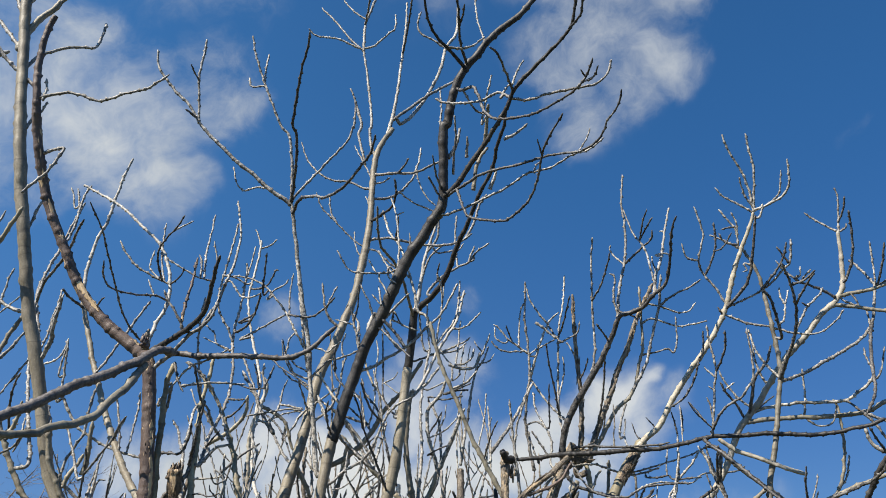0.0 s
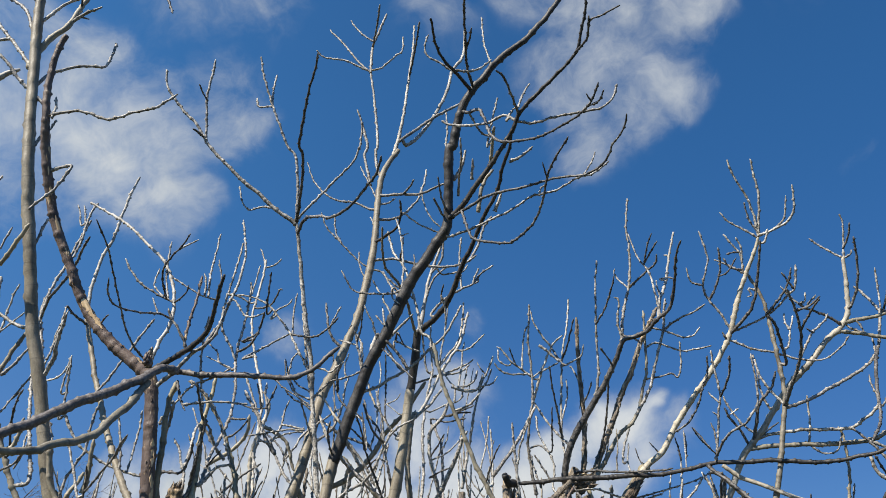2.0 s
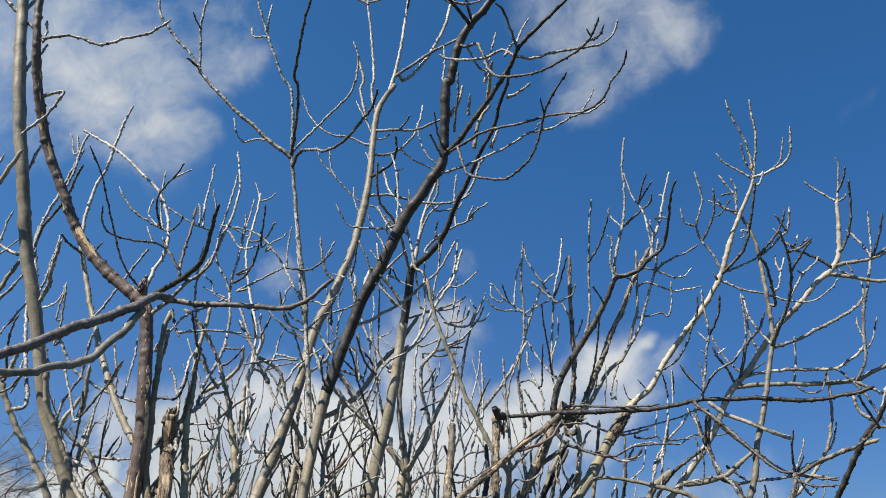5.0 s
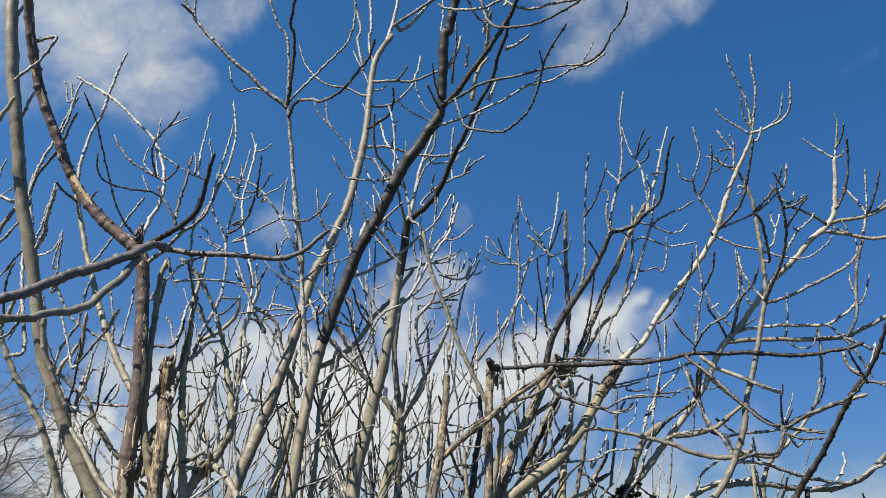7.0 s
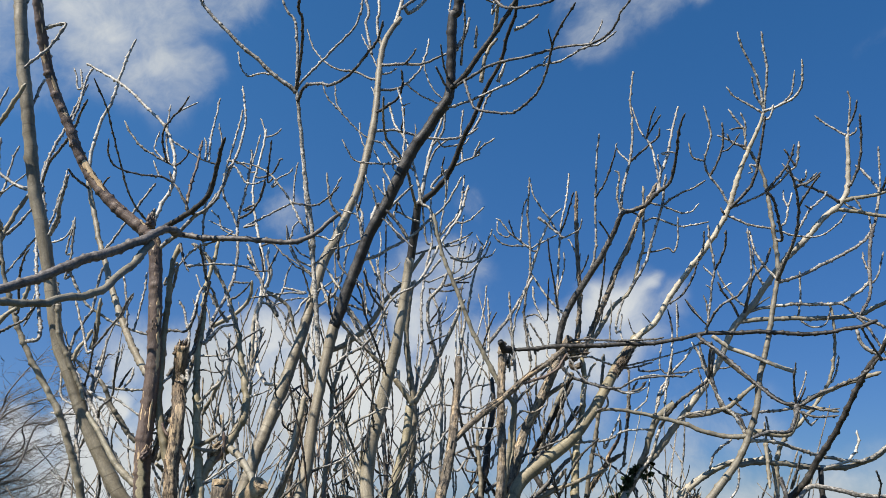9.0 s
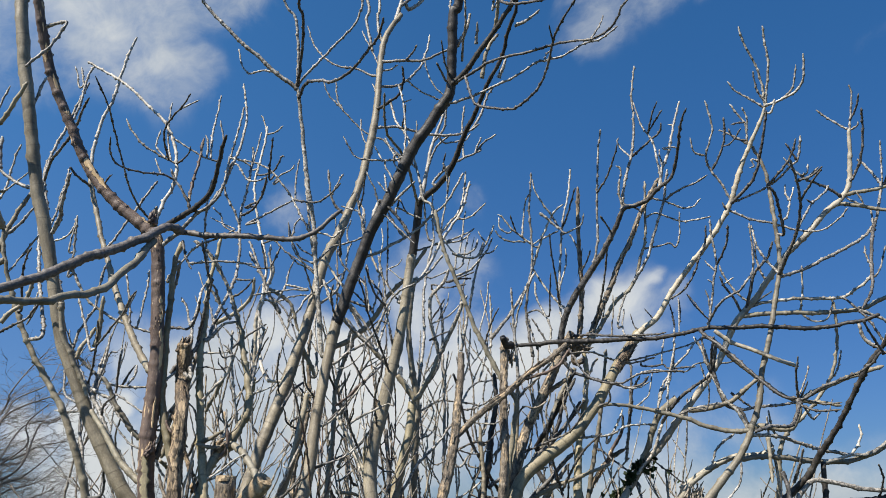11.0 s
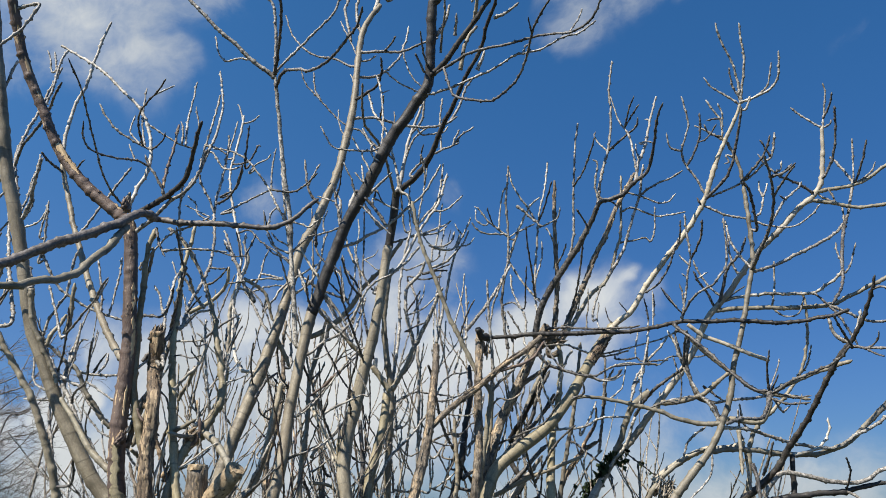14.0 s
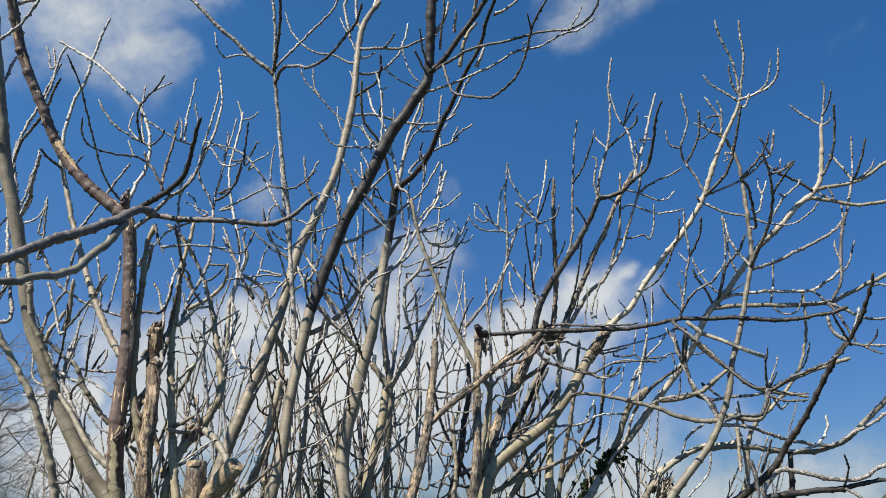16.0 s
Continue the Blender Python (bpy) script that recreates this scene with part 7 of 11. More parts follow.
grow(limb, "twig", "t", (0.0046, 0.0038), (-0.253, 4.619, 2.027), (-0.206, 4.634, 2.051), (-0.186, 4.646, 2.098))
grow(limb, "branch", "p", (0.0129, 0.0113), (-0.367, 4.575, 2.325), (-0.379, 4.594, 2.368), (-0.378, 4.609, 2.417))
grow(limb, "twig", "t", (0.0038, 0.0038), (-0.317, 4.602, 2.444), (-0.332, 4.608, 2.491), (-0.346, 4.613, 2.540), (-0.350, 4.617, 2.591))
grow(limb, "twig", "t", (0.0046, 0.0039), (-0.297, 4.602, 1.703), (-0.268, 4.620, 1.703), (-0.286, 4.696, 1.887), (-0.332, 4.753, 2.046), (-0.342, 4.806, 2.212), (-0.337, 4.846, 2.343))
grow(limb, "twig", "e", (0.0046, 0.0038), (-0.268, 4.620, 1.703), (-0.281, 4.635, 1.822), (-0.314, 4.644, 1.914), (-0.363, 4.652, 1.975), (-0.413, 4.660, 2.053), (-0.432, 4.666, 2.116))
grow(limb, "twig", "t", (0.0057, 0.0040), (-0.035, 4.713, 2.234), (0.013, 4.759, 2.321), (0.063, 4.783, 2.358), (0.146, 4.813, 2.373), (0.215, 4.840, 2.418), (0.243, 4.859, 2.472))
grow(limb, "twig", "t", (0.0058, 0.0040), (0.063, 4.783, 2.358), (0.090, 4.808, 2.446), (0.114, 4.833, 2.552), (0.125, 4.860, 2.679))
grow(limb, "twig", "t", (0.0045, 0.0039), (-0.522, 4.372, 2.681), (-0.496, 4.434, 2.826), (-0.499, 4.497, 3.011), (-0.489, 4.538, 3.146), (-0.500, 4.567, 3.244))
grow(limb, "twig", "e", (0.0046, 0.0046), (-0.517, 4.380, 2.697), (-0.579, 4.366, 2.748), (-0.636, 4.354, 2.804))
grow(limb, "twig", "t", (0.0063, 0.0053), (-0.071, 4.962, 3.099), (-0.060, 4.971, 3.192), (0.012, 4.978, 3.210), (0.059, 4.983, 3.250), (0.078, 4.989, 3.312))
grow(limb, "twig", "t", (0.0052, 0.0042), (-0.060, 4.971, 3.192), (-0.114, 4.993, 3.264), (-0.133, 5.002, 3.304), (-0.145, 5.009, 3.345))
grow(limb, "twig", "t", (0.0052, 0.0041), (-0.060, 4.971, 3.192), (0.012, 4.980, 3.184), (0.066, 4.984, 3.185))
grow(limb, "twig", "t", (0.0063, 0.0044), (-0.048, 4.973, 3.194), (-0.025, 5.008, 3.326), (-0.014, 5.034, 3.453), (0.001, 5.049, 3.529))
grow(limb, "twig", "t", (0.0052, 0.0042), (-0.026, 4.978, 3.134), (-0.006, 5.007, 3.248), (0.015, 5.027, 3.352))
grow(limb, "twig", "b", (0.0055, 0.0039), (-0.268, 4.620, 1.703), (-0.131, 4.660, 1.704), (-0.144, 4.693, 1.856), (-0.124, 4.726, 2.013), (-0.117, 4.762, 2.208), (-0.130, 4.792, 2.375), (-0.112, 4.823, 2.550))
grow(limb, "twig", "t", (0.0055, 0.0040), (-0.131, 4.660, 1.704), (-0.070, 4.681, 1.705), (-0.076, 4.738, 1.920), (-0.067, 4.773, 2.080), (-0.042, 4.803, 2.212), (-0.037, 4.830, 2.348), (0.002, 4.855, 2.471), (0.013, 4.878, 2.596), (0.020, 4.898, 2.704))
grow(limb, "twig", "b", (0.0047, 0.0038), (-0.070, 4.681, 1.705), (-0.055, 4.692, 1.795), (-0.059, 4.698, 1.871))
grow(limb, "twig", "b", (0.0047, 0.0028), (-0.068, 4.682, 1.716), (-0.002, 4.698, 1.705), (0.029, 4.714, 1.796), (0.039, 4.729, 1.889))
grow(limb, "twig", "p", (0.0047, 0.0028), (-0.050, 4.687, 1.713), (0.029, 4.672, 1.764), (0.107, 4.657, 1.840))
grow(limb, "twig", "b", (0.0047, 0.0028), (0.006, 4.702, 1.730), (0.077, 4.708, 1.705), (0.086, 4.715, 1.796), (0.080, 4.720, 1.888))
grow(limb, "twig", "e", (0.0093, 0.0059), (0.078, 4.709, 1.717), (0.176, 4.610, 1.704), (0.118, 4.518, 1.803), (0.058, 4.431, 1.900), (0.012, 4.361, 1.981), (-0.018, 4.287, 2.074), (-0.038, 4.216, 2.166), (-0.054, 4.155, 2.244), (-0.074, 4.113, 2.295))
limb = grow(tree, "limb", "o", (0.0313, 0.0304, 0.0297, 0.0289, 0.0281, 0.0273, 0.0260, 0.0248, 0.0236, 0.0214), (-0.443, 4.248, -0.050), (-0.421, 4.248, 1.010), (-0.379, 4.248, 1.587), (-0.366, 4.280, 1.750), (-0.335, 4.308, 1.890), (-0.306, 4.338, 2.037), (-0.296, 4.366, 2.186))
grow(limb, "twig", "t", (0.0042, 0.0035), (-0.371, 4.270, 1.698), (-0.342, 4.286, 1.696), (-0.367, 4.349, 1.865), (-0.404, 4.390, 1.982), (-0.422, 4.412, 2.058))
grow(limb, "twig", "t", (0.0072, 0.0052), (-0.371, 4.269, 1.693), (-0.321, 4.280, 1.756), (-0.261, 4.293, 1.862), (-0.191, 4.302, 1.933), (-0.119, 4.313, 2.020), (-0.061, 4.322, 2.107), (-0.033, 4.328, 2.166))
grow(limb, "twig", "b", (0.0044, 0.0026), (-0.234, 4.298, 1.890), (-0.212, 4.318, 1.962), (-0.223, 4.333, 2.035))
grow(limb, "twig", "t", (0.0052, 0.0035), (-0.045, 4.326, 2.140), (0.027, 4.359, 2.150), (0.103, 4.388, 2.190), (0.164, 4.413, 2.232))
grow(limb, "twig", "t", (0.0044, 0.0027), (-0.059, 4.322, 2.113), (-0.018, 4.336, 2.094), (0.057, 4.354, 2.073), (0.146, 4.373, 2.076), (0.206, 4.388, 2.131), (0.223, 4.399, 2.192))
grow(limb, "twig", "t", (0.0044, 0.0026), (0.053, 4.353, 2.074), (0.051, 4.362, 2.157), (0.066, 4.366, 2.186))
grow(limb, "twig", "e", (0.0044, 0.0027), (-0.379, 4.362, 1.903), (-0.413, 4.372, 1.895), (-0.433, 4.387, 1.982), (-0.463, 4.393, 1.968))
grow(limb, "twig", "b", (0.0044, 0.0026), (-0.218, 4.299, 1.906), (-0.176, 4.318, 1.863), (-0.104, 4.336, 1.893), (-0.076, 4.346, 1.922))
grow(limb, "twig", "b", (0.0044, 0.0027), (-0.076, 4.346, 1.922), (-0.032, 4.371, 1.953), (0.057, 4.408, 2.000), (0.093, 4.431, 2.061), (0.119, 4.473, 2.202), (0.145, 4.498, 2.282))
grow(limb, "twig", "e", (0.0044, 0.0026), (-0.052, 4.360, 1.939), (0.027, 4.380, 1.919), (0.117, 4.399, 1.941))
grow(limb, "twig", "e", (0.0044, 0.0027), (0.015, 4.391, 1.978), (0.103, 4.417, 1.986), (0.147, 4.433, 2.032), (0.194, 4.445, 2.063), (0.217, 4.469, 2.171), (0.182, 4.480, 2.218))
grow(limb, "twig", "p", (0.0052, 0.0044), (-0.096, 4.340, 1.902), (-0.046, 4.361, 1.853), (-0.002, 4.379, 1.910), (0.042, 4.393, 1.955))
grow(limb, "twig", "e", (0.0044, 0.0027), (0.114, 4.398, 1.940), (0.131, 4.429, 1.870), (0.164, 4.467, 1.991), (0.197, 4.504, 2.114), (0.221, 4.525, 2.194))
limb = grow(tree, "limb", "s", (0.0159, 0.0155, 0.0150, 0.0145, 0.0140, 0.0133, 0.0125, 0.0113, 0.0101, 0.0091), (-0.650, 4.248, -0.050), (-0.668, 4.248, 1.014), (-0.704, 4.248, 1.587), (-0.717, 4.294, 1.777), (-0.709, 4.334, 1.948), (-0.708, 4.368, 2.097), (-0.714, 4.406, 2.267), (-0.689, 4.432, 2.378), (-0.669, 4.454, 2.476), (-0.651, 4.484, 2.610))
grow(limb, "twig", "e", (0.0076, 0.0053), (-0.713, 4.404, 2.257), (-0.736, 4.320, 2.328), (-0.755, 4.239, 2.418))
grow(limb, "branch", "t", (0.0119, 0.0092), (-0.676, 4.446, 2.443), (-0.643, 4.471, 2.526), (-0.637, 4.492, 2.628))
grow(limb, "twig", "t", (0.0037, 0.0037), (-0.707, 4.413, 2.296), (-0.707, 4.446, 2.380), (-0.709, 4.463, 2.431))
grow(limb, "twig", "t", (0.0037, 0.0037), (-0.713, 4.404, 2.257), (-0.675, 4.418, 2.299), (-0.662, 4.425, 2.330))
grow(limb, "twig", "t", (0.0044, 0.0035), (-0.708, 4.261, 1.639), (-0.634, 4.280, 1.640), (-0.666, 4.302, 1.750), (-0.697, 4.324, 1.863), (-0.716, 4.338, 1.949))
grow(limb, "twig", "t", (0.0052, 0.0035), (-0.676, 4.309, 1.785), (-0.650, 4.318, 1.792), (-0.596, 4.332, 1.835), (-0.570, 4.340, 1.864), (-0.559, 4.351, 1.922))
limb = grow(tree, "limb", "f", (0.0201, 0.0195, 0.0189, 0.0183, 0.0177, 0.0168, 0.0153, 0.0127, 0.0105, 0.0085), (-0.938, 4.720, -0.050), (-0.950, 4.720, 0.998), (-0.976, 4.720, 1.585), (-0.988, 4.750, 1.857), (-0.956, 4.767, 2.014), (-0.933, 4.784, 2.176), (-0.931, 4.801, 2.342), (-0.951, 4.819, 2.513), (-0.942, 4.838, 2.689))
grow(limb, "twig", "e", (0.0048, 0.0038), (-0.948, 4.773, 2.074), (-1.024, 4.687, 2.117), (-1.034, 4.643, 2.175), (-1.045, 4.610, 2.217))
grow(limb, "twig", "e", (0.0058, 0.0037), (-1.010, 4.702, 2.110), (-0.990, 4.672, 2.131), (-0.881, 4.584, 2.183), (-0.892, 4.538, 2.240), (-0.931, 4.484, 2.293), (-0.971, 4.451, 2.303))
grow(limb, "twig", "e", (0.0059, 0.0047), (-0.932, 4.796, 2.283), (-0.893, 4.762, 2.277), (-0.929, 4.705, 2.327), (-0.937, 4.636, 2.413), (-0.936, 4.571, 2.498))
grow(limb, "twig", "t", (0.0083, 0.0063), (-0.938, 4.808, 2.406), (-0.900, 4.830, 2.414), (-0.918, 4.892, 2.596), (-0.942, 4.926, 2.709), (-0.943, 4.960, 2.824))
grow(limb, "twig", "t", (0.0083, 0.0059), (-0.937, 4.787, 2.209), (-0.971, 4.774, 2.273), (-1.005, 4.766, 2.320), (-1.038, 4.760, 2.352))
grow(limb, "twig", "t", (0.0068, 0.0060), (-0.893, 4.762, 2.277), (-0.943, 4.783, 2.323), (-0.969, 4.805, 2.409), (-0.983, 4.820, 2.479), (-0.983, 4.836, 2.550))
grow(limb, "twig", "t", (0.0048, 0.0039), (-0.979, 4.738, 2.092), (-0.999, 4.742, 2.059), (-1.005, 4.754, 2.205), (-1.012, 4.765, 2.336))
grow(limb, "twig", "t", (0.0048, 0.0041), (-0.984, 4.752, 1.874), (-1.054, 4.783, 1.890), (-1.011, 4.823, 1.987), (-1.011, 4.855, 2.087), (-1.018, 4.896, 2.223), (-1.038, 4.936, 2.363))
limb = grow(tree, "limb", "t", (0.0098, 0.0092, 0.0086, 0.0080, 0.0075, 0.0070, 0.0066, 0.0062, 0.0057, 0.0053), (-0.038, 4.900, 2.565), (-0.005, 4.921, 2.745), (0.030, 4.943, 2.931), (0.055, 4.958, 3.064), (0.077, 4.967, 3.142), (0.103, 4.978, 3.232), (0.139, 4.987, 3.300), (0.184, 5.000, 3.409))
grow(limb, "twig", "t", (0.0042, 0.0032), (0.130, 4.985, 3.283), (0.096, 4.990, 3.328), (0.078, 4.993, 3.368))
grow(limb, "twig", "t", (0.0042, 0.0032), (0.095, 4.974, 3.201), (0.168, 4.995, 3.226), (0.205, 5.008, 3.277))
grow(limb, "twig", "t", (0.0052, 0.0042), (0.083, 4.970, 3.163), (0.139, 4.995, 3.246), (0.169, 5.013, 3.328))
grow(limb, "twig", "t", (0.0050, 0.0041), (-0.029, 4.906, 2.617), (-0.047, 4.958, 2.826), (-0.033, 4.977, 2.922))

far_tree = tree = bare_tree(0.5, 4.5, "bare tree with spreading pale stems and knobbly upturned twigs")
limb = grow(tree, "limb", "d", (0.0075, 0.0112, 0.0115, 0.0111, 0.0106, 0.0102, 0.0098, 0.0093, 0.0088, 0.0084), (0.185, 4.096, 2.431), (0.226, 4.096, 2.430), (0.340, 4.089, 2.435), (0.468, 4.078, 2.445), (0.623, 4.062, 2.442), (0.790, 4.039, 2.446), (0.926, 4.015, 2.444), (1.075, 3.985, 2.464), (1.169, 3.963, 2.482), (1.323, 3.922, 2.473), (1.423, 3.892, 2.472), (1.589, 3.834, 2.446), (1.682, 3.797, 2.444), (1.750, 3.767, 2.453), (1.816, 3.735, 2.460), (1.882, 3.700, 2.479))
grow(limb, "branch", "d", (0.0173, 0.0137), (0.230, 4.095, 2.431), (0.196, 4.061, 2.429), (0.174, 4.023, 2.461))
grow(limb, "twig", "t", (0.0042, 0.0034), (0.788, 4.039, 2.446), (0.783, 4.060, 2.517), (0.801, 4.083, 2.611))
grow(limb, "twig", "e", (0.0083, 0.0054), (1.148, 3.967, 2.478), (1.145, 3.938, 2.448), (1.219, 3.807, 2.325), (1.294, 3.677, 2.185), (1.354, 3.589, 2.097), (1.405, 3.535, 2.078))
grow(limb, "twig", "e", (0.0064, 0.0051), (1.402, 3.538, 2.079), (1.417, 3.504, 2.074), (1.459, 3.420, 2.109), (1.519, 3.333, 2.131), (1.577, 3.249, 2.163), (1.603, 3.187, 2.209))
grow(limb, "twig", "e", (0.0054, 0.0030), (1.400, 3.540, 2.080), (1.369, 3.453, 2.162), (1.363, 3.391, 2.230))
grow(limb, "twig", "t", (0.0038, 0.0031), (1.400, 3.530, 2.089), (1.448, 3.540, 2.176), (1.462, 3.544, 2.221))
grow(limb, "twig", "e", (0.0046, 0.0030), (1.405, 3.533, 2.078), (1.416, 3.487, 2.119), (1.421, 3.468, 2.141))
grow(limb, "twig", "t", (0.0046, 0.0031), (1.405, 3.535, 2.078), (1.492, 3.519, 2.052), (1.566, 3.509, 2.056))
grow(limb, "twig", "e", (0.0064, 0.0037), (1.401, 3.540, 2.080), (1.387, 3.515, 2.051), (1.439, 3.457, 2.016), (1.507, 3.396, 2.013))
grow(limb, "twig", "e", (0.0087, 0.0059), (1.405, 3.535, 2.078), (1.361, 3.472, 2.010), (1.304, 3.419, 1.951), (1.209, 3.362, 1.945), (1.120, 3.307, 1.917))
grow(limb, "twig", "t", (0.0046, 0.0031), (1.401, 3.500, 2.042), (1.436, 3.516, 1.992), (1.479, 3.525, 2.017))
grow(limb, "twig", "e", (0.0061, 0.0042), (1.604, 3.189, 2.205), (1.635, 3.131, 2.187), (1.711, 3.033, 2.169))
grow(limb, "twig", "e", (0.0043, 0.0035), (1.632, 3.137, 2.190), (1.648, 3.099, 2.159), (1.668, 3.073, 2.144))
grow(limb, "twig", "e", (0.0051, 0.0035), (1.608, 3.183, 2.203), (1.556, 3.132, 2.243), (1.494, 3.072, 2.307))
grow(limb, "twig", "e", (0.0036, 0.0028), (1.642, 3.122, 2.185), (1.657, 3.080, 2.210), (1.653, 3.057, 2.238))
grow(limb, "twig", "t", (0.0050, 0.0034), (0.351, 4.088, 2.436), (0.355, 4.101, 2.409), (0.331, 4.132, 2.503), (0.319, 4.154, 2.583))
grow(limb, "twig", "t", (0.0050, 0.0042), (0.402, 4.084, 2.440), (0.355, 4.068, 2.518), (0.326, 4.061, 2.561))
grow(limb, "twig", "t", (0.0071, 0.0043), (1.178, 3.960, 2.481), (1.206, 3.931, 2.632), (1.218, 3.919, 2.716), (1.236, 3.908, 2.786), (1.230, 3.898, 2.857), (1.220, 3.886, 2.943), (1.218, 3.876, 3.014))
grow(limb, "twig", "e", (0.0051, 0.0042), (1.236, 3.908, 2.786), (1.246, 3.857, 2.815), (1.259, 3.804, 2.856), (1.258, 3.760, 2.899), (1.254, 3.729, 2.932))
grow(limb, "twig", "e", (0.0059, 0.0049), (1.184, 3.954, 2.513), (1.210, 3.864, 2.572), (1.246, 3.812, 2.601), (1.287, 3.766, 2.617), (1.302, 3.740, 2.638))
grow(limb, "twig", "t", (0.0057, 0.0042), (1.294, 3.755, 2.626), (1.325, 3.744, 2.667), (1.348, 3.736, 2.706), (1.353, 3.721, 2.801), (1.349, 3.710, 2.882), (1.347, 3.703, 2.931))
grow(limb, "twig", "t", (0.0043, 0.0034), (1.226, 3.912, 2.758), (1.189, 3.918, 2.804), (1.185, 3.919, 2.816))
grow(limb, "twig", "t", (0.0034, 0.0025), (1.217, 3.922, 2.694), (1.187, 3.916, 2.715))
grow(limb, "twig", "t", (0.0042, 0.0034), (1.191, 3.947, 2.551), (1.187, 3.935, 2.619), (1.175, 3.929, 2.666))
grow(limb, "twig", "e", (0.0034, 0.0025), (1.185, 3.953, 2.519), (1.097, 3.873, 2.574), (1.053, 3.830, 2.620))
grow(limb, "twig", "t", (0.0034, 0.0034), (1.043, 3.991, 2.460), (1.056, 4.004, 2.592), (1.059, 4.009, 2.652))
grow(limb, "twig", "t", (0.0059, 0.0043), (0.783, 4.060, 2.517), (0.758, 4.063, 2.518), (0.778, 4.071, 2.602), (0.813, 4.078, 2.685))
grow(limb, "twig", "e", (0.0042, 0.0034), (1.051, 3.997, 2.515), (1.065, 4.017, 2.596), (1.063, 4.029, 2.652))
grow(limb, "twig", "e", (0.0042, 0.0034), (1.147, 3.919, 2.543), (1.125, 3.944, 2.595), (1.096, 3.965, 2.650))
limb = grow(tree, "limb", "e", (0.0200, 0.0182, 0.0164, 0.0150, 0.0138, 0.0122, 0.0100, 0.0075, 0.0058, 0.0042), (0.481, 4.284, 2.395), (0.504, 4.284, 2.384), (0.491, 4.243, 2.497), (0.522, 4.190, 2.622), (0.575, 4.141, 2.716), (0.639, 4.084, 2.807), (0.706, 4.017, 2.903), (0.762, 3.940, 3.006), (0.796, 3.881, 3.079), (0.846, 3.846, 3.084), (0.898, 3.805, 3.095), (0.954, 3.739, 3.141), (0.999, 3.686, 3.170), (1.011, 3.602, 3.245), (1.007, 3.509, 3.319), (1.008, 3.447, 3.361), (1.019, 3.400, 3.386))
grow(limb, "twig", "t", (0.0083, 0.0047), (0.787, 3.898, 3.059), (0.809, 3.915, 3.198), (0.841, 3.928, 3.313), (0.867, 3.935, 3.391), (0.888, 3.945, 3.499), (0.901, 3.957, 3.638), (0.903, 3.969, 3.780), (0.935, 3.983, 3.955))
grow(limb, "twig", "e", (0.0062, 0.0043), (0.870, 3.935, 3.391), (0.912, 3.858, 3.409), (0.946, 3.808, 3.427), (0.980, 3.764, 3.444), (0.982, 3.724, 3.477))
grow(limb, "twig", "t", (0.0044, 0.0036), (0.864, 3.935, 3.390), (0.830, 3.960, 3.441), (0.809, 3.978, 3.492), (0.819, 3.989, 3.527))
grow(limb, "twig", "t", (0.0043, 0.0036), (0.948, 3.805, 3.429), (0.914, 3.839, 3.513), (0.899, 3.867, 3.608), (0.890, 3.888, 3.685))
grow(limb, "twig", "e", (0.0043, 0.0034), (0.935, 3.819, 3.462), (0.939, 3.725, 3.519), (0.957, 3.663, 3.565))
grow(limb, "twig", "e", (0.0043, 0.0034), (0.936, 3.808, 3.469), (0.963, 3.731, 3.506), (0.986, 3.690, 3.532))
grow(limb, "twig", "t", (0.0050, 0.0051), (0.960, 3.732, 3.145), (0.951, 3.746, 3.280), (0.942, 3.754, 3.377), (0.924, 3.758, 3.425))
grow(limb, "twig", "p", (0.0082, 0.0046), (0.949, 3.746, 3.137), (0.992, 3.803, 3.275), (1.035, 3.836, 3.368), (1.081, 3.884, 3.519), (1.113, 3.913, 3.616), (1.148, 3.942, 3.715))
grow(limb, "twig", "p", (0.0044, 0.0035), (1.040, 3.842, 3.385), (1.010, 3.844, 3.394), (1.054, 3.847, 3.402), (1.083, 3.849, 3.396))
grow(limb, "twig", "t", (0.0045, 0.0036), (1.094, 3.892, 3.546), (1.065, 3.905, 3.559))
grow(limb, "twig", "t", (0.0043, 0.0035), (0.993, 3.804, 3.277), (0.983, 3.810, 3.334), (0.984, 3.813, 3.373))
grow(limb, "twig", "t", (0.0072, 0.0045), (0.652, 4.070, 2.827), (0.681, 4.041, 2.964), (0.684, 4.012, 3.141), (0.694, 3.984, 3.322), (0.703, 3.966, 3.443), (0.721, 3.950, 3.560))
grow(limb, "twig", "e", (0.0052, 0.0034), (0.686, 4.001, 3.216), (0.723, 3.908, 3.257), (0.753, 3.804, 3.337), (0.761, 3.756, 3.377))
grow(limb, "twig", "e", (0.0043, 0.0034), (0.745, 3.963, 2.975), (0.703, 3.909, 3.016), (0.674, 3.878, 3.044))
grow(limb, "twig", "t", (0.0060, 0.0043), (0.793, 3.903, 3.097), (0.780, 3.887, 3.186), (0.794, 3.871, 3.289), (0.771, 3.867, 3.309))
grow(limb, "twig", "e", (0.0051, 0.0033), (0.796, 3.905, 3.117), (0.857, 3.838, 3.060), (0.862, 3.806, 3.003))
grow(limb, "twig", "t", (0.0061, 0.0054), (0.526, 4.186, 2.630), (0.489, 4.203, 2.671), (0.419, 4.231, 2.771), (0.357, 4.257, 2.890))
grow(limb, "twig", "p", (0.0075, 0.0045), (0.357, 4.257, 2.890), (0.411, 4.228, 3.042), (0.458, 4.210, 3.151), (0.490, 4.203, 3.197), (0.534, 4.195, 3.234))
